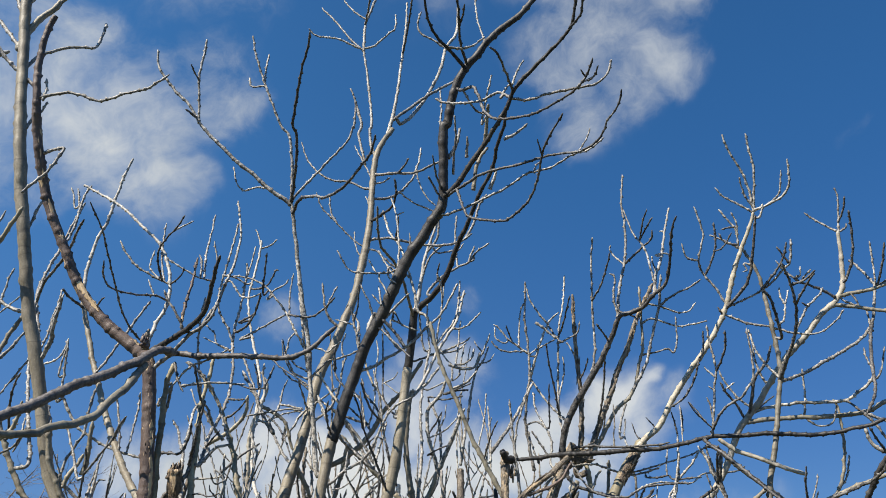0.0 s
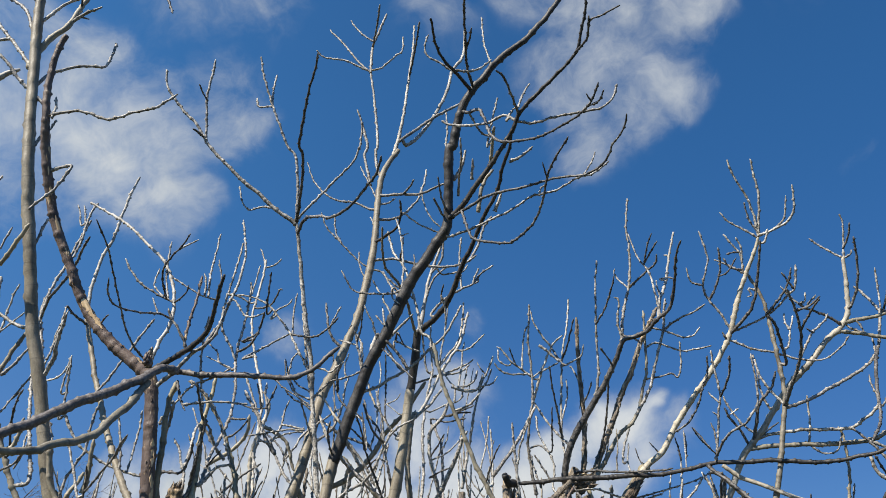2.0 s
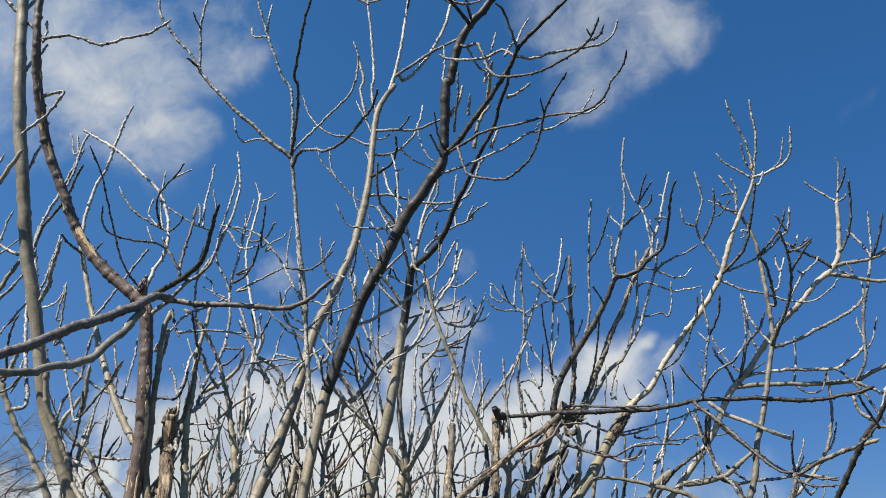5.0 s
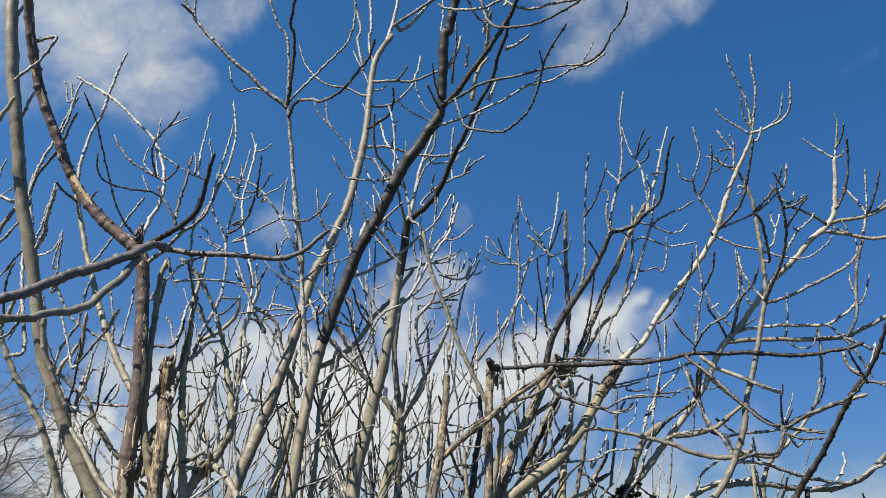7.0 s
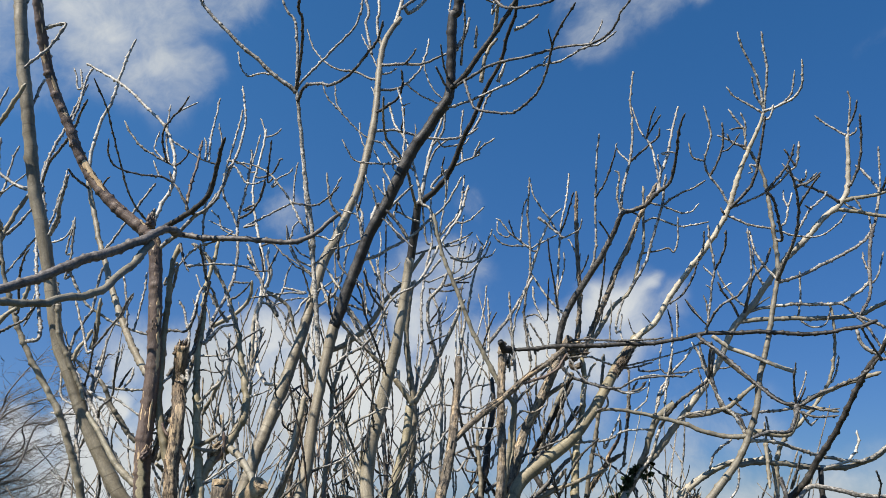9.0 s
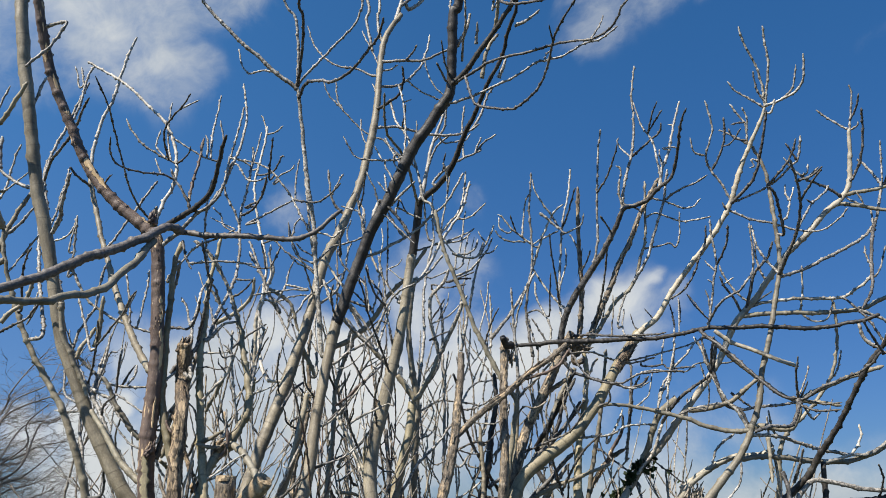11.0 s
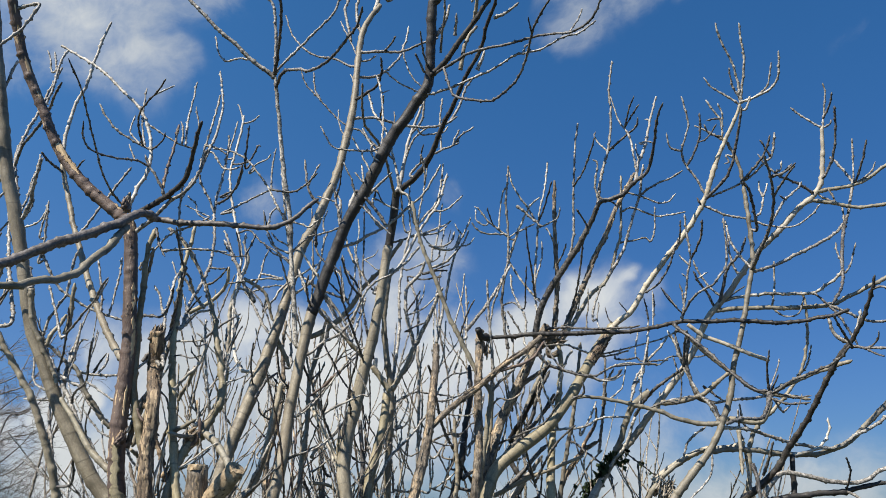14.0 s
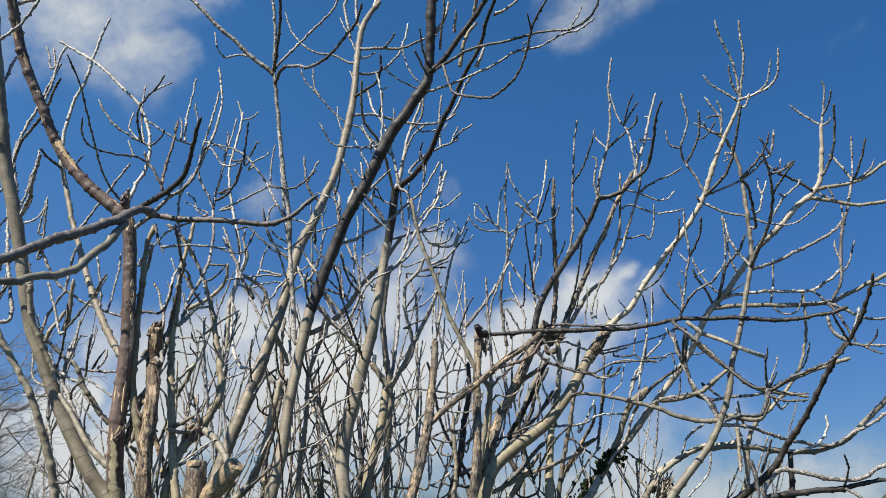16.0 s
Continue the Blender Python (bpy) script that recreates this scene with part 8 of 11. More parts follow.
grow(limb, "twig", "t", (0.0054, 0.0036), (0.471, 4.207, 3.170), (0.428, 4.193, 3.227), (0.382, 4.180, 3.304), (0.367, 4.169, 3.374))
grow(limb, "twig", "e", (0.0054, 0.0044), (0.471, 4.208, 3.166), (0.508, 4.129, 3.056), (0.535, 4.105, 3.032))
grow(limb, "twig", "t", (0.0061, 0.0049), (0.502, 4.220, 2.553), (0.496, 4.262, 2.686), (0.504, 4.295, 2.821), (0.523, 4.335, 2.996), (0.536, 4.362, 3.122), (0.559, 4.388, 3.251), (0.589, 4.411, 3.364), (0.620, 4.448, 3.558))
grow(limb, "twig", "e", (0.0052, 0.0033), (0.489, 4.203, 2.671), (0.464, 4.084, 2.761), (0.432, 3.964, 2.876), (0.418, 3.885, 2.955))
grow(limb, "twig", "t", (0.0045, 0.0037), (0.502, 4.287, 2.788), (0.547, 4.323, 2.927), (0.553, 4.344, 3.032))
grow(limb, "twig", "e", (0.0056, 0.0036), (0.543, 4.370, 3.159), (0.568, 4.284, 3.211), (0.598, 4.166, 3.316))
grow(limb, "twig", "t", (0.0046, 0.0037), (0.536, 4.360, 3.111), (0.592, 4.348, 3.134), (0.646, 4.339, 3.164), (0.663, 4.330, 3.229))
grow(limb, "twig", "t", (0.0045, 0.0036), (0.396, 4.236, 2.999), (0.358, 4.230, 3.010), (0.426, 4.220, 3.049), (0.503, 4.211, 3.085))
limb = grow(tree, "limb", "f", (0.0154, 0.0144, 0.0136, 0.0127, 0.0119, 0.0111, 0.0103, 0.0095, 0.0088, 0.0080), (0.644, 4.487, 2.427), (0.584, 4.487, 2.422), (0.626, 4.473, 2.610), (0.645, 4.454, 2.834), (0.641, 4.437, 3.029), (0.640, 4.419, 3.228), (0.648, 4.400, 3.419))
grow(limb, "twig", "t", (0.0047, 0.0038), (0.641, 4.437, 3.029), (0.612, 4.460, 3.122), (0.594, 4.466, 3.148))
grow(limb, "twig", "e", (0.0047, 0.0037), (0.644, 4.447, 2.915), (0.677, 4.367, 2.974), (0.686, 4.331, 3.012))
limb = grow(tree, "limb", "f", (0.0176, 0.0166, 0.0157, 0.0148, 0.0139, 0.0131, 0.0124, 0.0115, 0.0109, 0.0101), (0.641, 4.500, 2.486), (0.657, 4.500, 2.488), (0.733, 4.534, 2.673), (0.803, 4.521, 2.819), (0.873, 4.506, 2.984), (0.943, 4.492, 3.116), (0.997, 4.478, 3.250), (1.051, 4.466, 3.351), (1.128, 4.449, 3.487))
grow(limb, "twig", "e", (0.0057, 0.0044), (0.712, 4.538, 2.619), (0.742, 4.354, 2.774), (0.749, 4.201, 2.922), (0.747, 4.129, 2.993))
limb = grow(tree, "limb", "h", (0.0126, 0.0116, 0.0108, 0.0100, 0.0093, 0.0086, 0.0079, 0.0073, 0.0067, 0.0063), (0.641, 4.500, 2.488), (0.690, 4.500, 2.536), (0.832, 4.526, 2.754), (0.906, 4.522, 2.819), (0.961, 4.517, 2.892), (0.999, 4.511, 3.019), (1.032, 4.506, 3.121), (1.047, 4.500, 3.330), (1.058, 4.494, 3.488))
grow(limb, "branch", "t", (0.0089, 0.0070), (0.946, 4.518, 2.872), (1.036, 4.497, 3.015), (1.089, 4.469, 3.178), (1.142, 4.437, 3.341), (1.162, 4.413, 3.472), (1.170, 4.402, 3.521))
grow(limb, "twig", "t", (0.0057, 0.0039), (1.018, 4.509, 3.076), (1.105, 4.498, 3.084), (1.169, 4.487, 3.097), (1.200, 4.488, 3.074), (1.224, 4.471, 3.145), (1.228, 4.445, 3.274))
grow(limb, "twig", "t", (0.0058, 0.0040), (1.041, 4.502, 3.259), (1.101, 4.491, 3.284), (1.181, 4.488, 3.255), (1.260, 4.484, 3.229), (1.409, 4.458, 3.245))
grow(limb, "twig", "t", (0.0067, 0.0049), (1.142, 4.437, 3.341), (1.239, 4.412, 3.401), (1.318, 4.394, 3.429), (1.388, 4.373, 3.470))
grow(limb, "twig", "t", (0.0058, 0.0040), (1.051, 4.498, 3.393), (1.177, 4.509, 3.361), (1.259, 4.515, 3.328), (1.325, 4.512, 3.328), (1.376, 4.502, 3.377))
grow(limb, "twig", "b", (0.0046, 0.0029), (0.752, 4.532, 2.631), (0.776, 4.524, 2.721), (0.790, 4.514, 2.801))
limb = grow(tree, "limb", "o", (0.0387, 0.0373, 0.0361, 0.0348, 0.0332, 0.0311, 0.0297, 0.0277, 0.0257, 0.0234), (-0.081, 4.100, -0.050), (0.007, 4.100, 1.124), (0.182, 4.100, 1.588), (0.251, 4.125, 1.772), (0.360, 4.144, 1.873), (0.507, 4.183, 1.980), (0.634, 4.229, 2.127), (0.737, 4.284, 2.280), (0.829, 4.342, 2.426), (0.940, 4.400, 2.563))
grow(limb, "twig", "t", (0.0059, 0.0044), (0.498, 4.180, 1.973), (0.626, 4.218, 1.989), (0.716, 4.239, 2.000), (0.809, 4.262, 2.045), (0.961, 4.294, 2.057))
grow(limb, "twig", "t", (0.0052, 0.0044), (0.695, 4.234, 1.997), (0.702, 4.252, 1.959), (0.737, 4.273, 2.017), (0.772, 4.293, 2.077), (0.799, 4.311, 2.137))
grow(limb, "twig", "b", (0.0051, 0.0034), (0.472, 4.173, 1.954), (0.497, 4.187, 2.079), (0.481, 4.195, 2.165), (0.515, 4.206, 2.282))
grow(limb, "twig", "t", (0.0060, 0.0042), (0.579, 4.204, 1.983), (0.562, 4.185, 2.079), (0.518, 4.171, 2.162), (0.500, 4.154, 2.274), (0.521, 4.142, 2.358))
grow(limb, "branch", "w", (0.0214, 0.0237, 0.0217), (0.766, 4.302, 2.326), (0.813, 4.311, 2.390), (0.880, 4.321, 2.484))
grow(limb, "twig", "e", (0.0037, 0.0028), (0.940, 4.400, 2.563), (0.913, 4.408, 2.596), (0.897, 4.418, 2.669))
limb = grow(tree, "limb", "q", (0.0180, 0.0159, 0.0144, 0.0140, 0.0137, 0.0136, 0.0130, 0.0122, 0.0106, 0.0087), (0.829, 4.342, 2.426), (0.922, 4.318, 2.545), (1.013, 4.294, 2.617), (1.091, 4.262, 2.743), (1.189, 4.226, 2.873), (1.298, 4.183, 3.007), (1.392, 4.135, 3.155), (1.431, 4.108, 3.245), (1.469, 4.072, 3.368), (1.520, 4.025, 3.490), (1.571, 3.979, 3.600), (1.598, 3.948, 3.675))
grow(limb, "branch", "t", (0.0064, 0.0048), (1.598, 3.948, 3.675), (1.582, 3.911, 3.784), (1.551, 3.878, 3.884), (1.506, 3.854, 3.972), (1.476, 3.831, 4.044), (1.463, 3.815, 4.086))
grow(limb, "branch", "t", (0.0075, 0.0048), (1.598, 3.948, 3.675), (1.614, 3.865, 3.894), (1.598, 3.837, 3.979), (1.584, 3.801, 4.077))
grow(limb, "twig", "t", (0.0047, 0.0038), (1.592, 3.939, 3.704), (1.553, 3.919, 3.771), (1.535, 3.885, 3.854))
grow(limb, "twig", "t", (0.0056, 0.0038), (1.593, 3.951, 3.670), (1.530, 3.954, 3.723), (1.459, 3.957, 3.775), (1.416, 3.948, 3.831))
grow(limb, "branch", "t", (0.0078, 0.0048), (1.598, 3.946, 3.679), (1.677, 3.909, 3.698), (1.742, 3.871, 3.728), (1.772, 3.831, 3.790), (1.765, 3.782, 3.895))
grow(limb, "twig", "t", (0.0055, 0.0039), (1.677, 3.909, 3.698), (1.727, 3.880, 3.750), (1.744, 3.837, 3.861))
grow(limb, "twig", "p", (0.0056, 0.0048), (1.588, 3.959, 3.648), (1.625, 3.948, 3.642), (1.641, 3.916, 3.702))
grow(limb, "twig", "t", (0.0065, 0.0038), (1.523, 4.024, 3.489), (1.473, 4.031, 3.526), (1.404, 4.039, 3.573), (1.370, 4.044, 3.589))
grow(limb, "twig", "t", (0.0055, 0.0047), (1.509, 4.026, 3.500), (1.502, 4.002, 3.595), (1.474, 3.995, 3.642), (1.426, 3.986, 3.715))
grow(limb, "twig", "t", (0.0047, 0.0038), (1.505, 4.013, 3.550), (1.507, 3.983, 3.619), (1.482, 3.962, 3.683))
grow(limb, "twig", "e", (0.0048, 0.0038), (1.493, 3.999, 3.610), (1.458, 4.003, 3.609), (1.428, 4.009, 3.605))
grow(limb, "twig", "e", (0.0048, 0.0037), (1.509, 4.022, 3.515), (1.441, 4.023, 3.531), (1.409, 4.004, 3.580))
grow(limb, "twig", "t", (0.0061, 0.0048), (1.417, 4.117, 3.213), (1.371, 4.108, 3.311), (1.328, 4.104, 3.374), (1.301, 4.090, 3.451), (1.324, 4.058, 3.538), (1.335, 4.033, 3.611), (1.300, 3.998, 3.745))
grow(limb, "twig", "t", (0.0047, 0.0038), (1.303, 4.087, 3.458), (1.243, 4.093, 3.487), (1.222, 4.071, 3.561))
grow(limb, "twig", "e", (0.0057, 0.0046), (1.328, 4.103, 3.378), (1.360, 4.056, 3.437), (1.382, 3.998, 3.527), (1.372, 3.948, 3.618))
grow(limb, "twig", "e", (0.0037, 0.0037), (1.371, 4.027, 3.482), (1.415, 4.000, 3.494), (1.459, 3.950, 3.553))
grow(limb, "branch", "e", (0.0096, 0.0054), (1.404, 4.127, 3.183), (1.472, 4.064, 3.244), (1.521, 4.010, 3.309), (1.540, 3.950, 3.406), (1.552, 3.880, 3.519), (1.556, 3.834, 3.593))
grow(limb, "twig", "t", (0.0052, 0.0057), (1.422, 4.113, 3.195), (1.561, 4.060, 3.243), (1.642, 4.019, 3.290), (1.696, 3.986, 3.341), (1.735, 3.960, 3.379), (1.746, 3.918, 3.488))
grow(limb, "twig", "e", (0.0067, 0.0046), (1.588, 4.046, 3.260), (1.660, 3.971, 3.335), (1.693, 3.924, 3.394), (1.705, 3.884, 3.456))
grow(limb, "twig", "e", (0.0057, 0.0037), (1.728, 3.965, 3.372), (1.696, 3.947, 3.420), (1.671, 3.936, 3.454))
grow(limb, "twig", "t", (0.0046, 0.0037), (1.533, 3.972, 3.371), (1.503, 3.978, 3.385), (1.512, 3.988, 3.351), (1.491, 3.997, 3.345))
grow(limb, "twig", "e", (0.0057, 0.0046), (1.414, 4.118, 3.192), (1.393, 4.127, 3.161), (1.369, 4.116, 3.199))
grow(limb, "twig", "t", (0.0063, 0.0038), (1.396, 4.132, 3.163), (1.507, 4.121, 3.104), (1.617, 4.099, 3.071), (1.723, 4.079, 3.026), (1.828, 4.048, 3.009), (1.906, 4.009, 3.049), (1.957, 3.975, 3.105))
grow(limb, "twig", "e", (0.0057, 0.0044), (1.065, 4.273, 2.702), (1.144, 4.231, 2.742), (1.185, 4.199, 2.796), (1.212, 4.171, 2.850), (1.230, 4.139, 2.919), (1.252, 4.117, 2.958), (1.257, 4.075, 3.055))
grow(limb, "twig", "e", (0.0037, 0.0027), (0.999, 4.299, 2.602), (0.949, 4.294, 2.666))
limb = grow(tree, "limb", "h", (0.0259, 0.0248, 0.0237, 0.0225, 0.0205, 0.0164, 0.0132, 0.0115, 0.0100, 0.0068), (0.630, 4.048, -0.050), (0.770, 4.048, 1.226), (1.051, 4.048, 1.590), (1.125, 4.048, 1.687), (1.215, 4.048, 1.791), (1.301, 4.048, 1.894), (1.358, 4.048, 2.005), (1.414, 4.048, 2.147), (1.445, 4.048, 2.286), (1.503, 4.048, 2.458), (1.551, 4.048, 2.634), (1.589, 4.048, 2.768), (1.603, 4.048, 2.845), (1.605, 4.048, 2.999), (1.602, 4.048, 3.158), (1.595, 4.048, 3.319), (1.570, 4.048, 3.423), (1.535, 4.048, 3.497))
grow(limb, "branch", "e", (0.0103, 0.0050), (1.589, 4.048, 2.772), (1.596, 3.910, 2.848), (1.608, 3.810, 2.917), (1.599, 3.709, 2.998), (1.576, 3.640, 3.058), (1.540, 3.571, 3.116), (1.494, 3.502, 3.172))
grow(limb, "twig", "t", (0.0061, 0.0046), (1.607, 3.802, 2.923), (1.670, 3.830, 3.014), (1.721, 3.848, 3.081), (1.801, 3.869, 3.150), (1.834, 3.879, 3.192))
grow(limb, "twig", "e", (0.0045, 0.0036), (1.728, 3.849, 3.081), (1.683, 3.818, 3.093))
grow(limb, "twig", "e", (0.0060, 0.0041), (1.589, 3.674, 3.029), (1.615, 3.566, 3.086), (1.637, 3.512, 3.120))
grow(limb, "twig", "t", (0.0063, 0.0047), (1.590, 4.048, 2.777), (1.549, 4.095, 2.874), (1.524, 4.127, 2.963), (1.525, 4.165, 3.088))
grow(limb, "twig", "e", (0.0076, 0.0062), (1.605, 4.048, 2.994), (1.628, 4.011, 2.981), (1.595, 3.939, 3.054), (1.555, 3.866, 3.133), (1.514, 3.829, 3.170))
grow(limb, "twig", "t", (0.0045, 0.0038), (1.606, 3.962, 3.031), (1.645, 3.975, 3.067), (1.677, 3.996, 3.153), (1.715, 4.014, 3.240))
grow(limb, "twig", "t", (0.0046, 0.0038), (1.677, 3.996, 3.153), (1.668, 4.018, 3.209), (1.681, 4.035, 3.264))
grow(limb, "branch", "t", (0.0088, 0.0072), (1.588, 4.048, 2.760), (1.733, 4.092, 2.813), (1.876, 4.129, 2.886), (2.020, 4.163, 2.960), (2.133, 4.190, 3.033), (2.209, 4.212, 3.123), (2.254, 4.234, 3.230), (2.304, 4.261, 3.370))
grow(limb, "twig", "t", (0.0050, 0.0040), (2.186, 4.205, 3.095), (2.198, 4.222, 3.159), (2.200, 4.230, 3.195))
grow(limb, "branch", "e", (0.0098, 0.0061), (2.203, 4.210, 3.115), (2.122, 4.112, 2.991), (2.044, 4.007, 2.834), (1.964, 3.891, 2.652), (1.857, 3.802, 2.530))
grow(limb, "twig", "t", (0.0062, 0.0063), (2.296, 4.258, 3.350), (2.274, 4.298, 3.444), (2.234, 4.335, 3.540))
grow(limb, "twig", "t", (0.0046, 0.0038), (2.025, 3.983, 2.796), (2.021, 4.010, 2.865), (2.033, 4.026, 2.916))
grow(limb, "branch", "t", (0.0085, 0.0086), (1.342, 4.048, 1.977), (1.505, 4.122, 1.976), (1.631, 4.169, 1.945), (1.759, 4.214, 1.916), (1.921, 4.266, 1.897), (2.023, 4.297, 1.908), (2.137, 4.335, 1.968), (2.249, 4.369, 2.015), (2.450, 4.432, 2.125))
grow(limb, "branch", "h", (0.0126, 0.0135), (1.271, 4.048, 1.860), (1.441, 4.126, 1.882), (1.665, 4.207, 1.868), (1.862, 4.271, 1.864), (2.001, 4.315, 1.895), (2.111, 4.350, 1.940), (2.235, 4.394, 2.032), (2.492, 4.482, 2.223))
grow(limb, "branch", "h", (0.0127, 0.0071), (1.358, 4.048, 1.997), (1.265, 4.061, 1.997), (1.160, 4.073, 2.018), (1.055, 4.085, 2.063), (0.949, 4.095, 2.091), (0.840, 4.105, 2.117), (0.730, 4.115, 2.135), (0.641, 4.123, 2.127))
grow(limb, "branch", "t", (0.0085, 0.0061), (1.344, 4.050, 1.997), (1.315, 4.062, 2.079), (1.267, 4.069, 2.135), (1.234, 4.077, 2.206), (1.201, 4.086, 2.293), (1.171, 4.096, 2.410), (1.143, 4.102, 2.468))
grow(limb, "twig", "t", (0.0072, 0.0063), (1.269, 4.069, 2.130), (1.340, 4.091, 2.102), (1.433, 4.113, 2.119), (1.557, 4.139, 2.131), (1.641, 4.156, 2.147))
grow(limb, "twig", "t", (0.0072, 0.0061), (1.269, 4.069, 2.130), (1.180, 4.114, 2.127), (1.090, 4.150, 2.110))
grow(limb, "twig", "t", (0.0060, 0.0053), (1.260, 4.074, 2.130), (1.356, 4.116, 2.184), (1.466, 4.160, 2.277))
grow(limb, "twig", "t", (0.0060, 0.0041), (1.291, 4.048, 1.882), (1.275, 4.029, 1.770), (1.225, 4.018, 1.705), (1.149, 4.006, 1.640))
grow(limb, "twig", "t", (0.0062, 0.0044), (1.498, 4.118, 1.976), (1.478, 4.110, 2.017), (1.467, 4.097, 2.098))
grow(limb, "twig", "t", (0.0051, 0.0042), (1.101, 4.048, 1.656), (1.124, 4.059, 1.641), (1.103, 4.071, 1.667), (1.144, 4.096, 1.590))
grow(limb, "twig", "e", (0.0059, 0.0041), (0.651, 4.122, 2.128), (0.695, 4.067, 2.148), (0.685, 4.027, 2.198))
grow(limb, "twig", "t", (0.0059, 0.0053), (0.926, 4.097, 2.097), (0.923, 4.113, 2.071), (0.970, 4.160, 2.190), (1.008, 4.184, 2.250), (1.055, 4.225, 2.375), (1.084, 4.253, 2.470))
grow(limb, "twig", "t", (0.0060, 0.0045), (0.939, 4.129, 2.112), (0.969, 4.175, 2.206), (1.007, 4.202, 2.268), (1.053, 4.228, 2.331), (1.079, 4.266, 2.443), (1.105, 4.307, 2.574))
grow(limb, "twig", "t", (0.0059, 0.0052), (0.970, 4.093, 2.083), (0.983, 4.101, 2.153), (0.995, 4.108, 2.225), (1.018, 4.114, 2.297))
grow(limb, "twig", "t", (0.0062, 0.0045), (1.053, 4.229, 2.332), (1.123, 4.253, 2.395), (1.166, 4.266, 2.443), (1.194, 4.274, 2.475))
grow(limb, "twig", "e", (0.0061, 0.0051), (1.205, 4.084, 2.278), (1.190, 3.996, 2.361), (1.192, 3.932, 2.433))
grow(limb, "twig", "t", (0.0034, 0.0026), (0.825, 4.107, 2.120), (0.874, 4.123, 2.156), (0.901, 4.132, 2.185), (0.918, 4.145, 2.244), (0.934, 4.157, 2.304))
grow(limb, "twig", "e", (0.0042, 0.0034), (1.014, 4.088, 2.074), (1.111, 4.070, 2.108), (1.158, 4.063, 2.099), (1.176, 4.052, 2.175), (1.171, 4.041, 2.257))
grow(limb, "twig", "e", (0.0045, 0.0028), (1.105, 4.307, 2.574), (1.095, 4.298, 2.634), (1.085, 4.292, 2.688))
grow(limb, "twig", "e", (0.0059, 0.0041), (1.553, 3.595, 3.096), (1.603, 3.531, 3.100), (1.633, 3.490, 3.124))
limb = grow(tree, "limb", "q", (0.0262, 0.0247, 0.0233, 0.0210, 0.0191, 0.0172, 0.0163, 0.0157, 0.0136, 0.0097), (0.318, 4.400, -0.050), (0.453, 4.400, 1.195), (0.722, 4.400, 1.589), (0.829, 4.460, 1.744), (0.918, 4.501, 1.862), (1.004, 4.494, 1.950), (1.111, 4.481, 2.083), (1.208, 4.466, 2.203), (1.289, 4.451, 2.308), (1.361, 4.434, 2.414), (1.422, 4.417, 2.536), (1.473, 4.401, 2.627), (1.584, 4.371, 2.748), (1.649, 4.349, 2.839), (1.744, 4.317, 2.960), (1.868, 4.276, 3.079), (1.961, 4.243, 3.182), (2.051, 4.212, 3.255), (2.093, 4.189, 3.346), (2.109, 4.162, 3.504), (2.114, 4.141, 3.631))
grow(limb, "twig", "t", (0.0060, 0.0041), (2.114, 4.142, 3.625), (2.053, 4.159, 3.682), (2.001, 4.170, 3.733), (1.969, 4.175, 3.770))
grow(limb, "twig", "t", (0.0059, 0.0042), (2.117, 4.141, 3.624), (2.134, 4.127, 3.729), (2.147, 4.111, 3.826), (2.139, 4.104, 3.886))
grow(limb, "twig", "e", (0.0062, 0.0041), (2.124, 4.134, 3.680), (2.143, 4.074, 3.737), (2.144, 4.033, 3.791))
grow(limb, "twig", "t", (0.0051, 0.0041), (2.117, 4.141, 3.624), (2.151, 4.123, 3.640), (2.156, 4.113, 3.663))
grow(limb, "branch", "h", (0.0108, 0.0087), (2.058, 4.209, 3.268), (2.139, 4.192, 3.281), (2.225, 4.173, 3.289), (2.309, 4.149, 3.314), (2.367, 4.128, 3.354), (2.466, 4.090, 3.422))
grow(limb, "branch", "h", (0.0110, 0.0086), (2.018, 4.224, 3.229), (2.132, 4.201, 3.200), (2.240, 4.178, 3.170), (2.347, 4.148, 3.165), (2.453, 4.111, 3.184))
grow(limb, "branch", "e", (0.0086, 0.0048), (2.052, 4.212, 3.257), (1.955, 4.189, 3.312), (1.877, 4.181, 3.342), (1.824, 4.172, 3.371))
grow(limb, "twig", "t", (0.0049, 0.0040), (1.862, 4.179, 3.348), (1.889, 4.158, 3.383), (1.917, 4.141, 3.409))
grow(limb, "twig", "e", (0.0071, 0.0049), (2.086, 4.193, 3.331), (2.107, 4.151, 3.363), (2.126, 4.078, 3.449), (2.116, 4.001, 3.563), (2.096, 3.942, 3.657))
grow(limb, "twig", "t", (0.0049, 0.0041), (2.252, 4.165, 3.297), (2.254, 4.145, 3.395), (2.254, 4.110, 3.548))
grow(limb, "twig", "e", (0.0061, 0.0050), (2.259, 4.163, 3.302), (2.273, 4.081, 3.400), (2.277, 4.015, 3.493))
grow(limb, "twig", "t", (0.0059, 0.0041), (2.264, 4.162, 3.301), (2.340, 4.135, 3.358), (2.366, 4.120, 3.411))
grow(limb, "twig", "t", (0.0050, 0.0040), (2.073, 4.206, 3.271), (2.079, 4.208, 3.246), (2.145, 4.193, 3.208), (2.118, 4.182, 3.276))
grow(limb, "branch", "t", (0.0089, 0.0070), (1.532, 4.385, 2.691), (1.639, 4.360, 2.713), (1.782, 4.326, 2.721), (1.976, 4.278, 2.709), (2.060, 4.249, 2.749), (2.130, 4.220, 2.804), (2.148, 4.202, 2.877))
grow(limb, "twig", "t", (0.0057, 0.0040), (2.110, 4.228, 2.788), (2.177, 4.213, 2.833), (2.223, 4.191, 2.970))
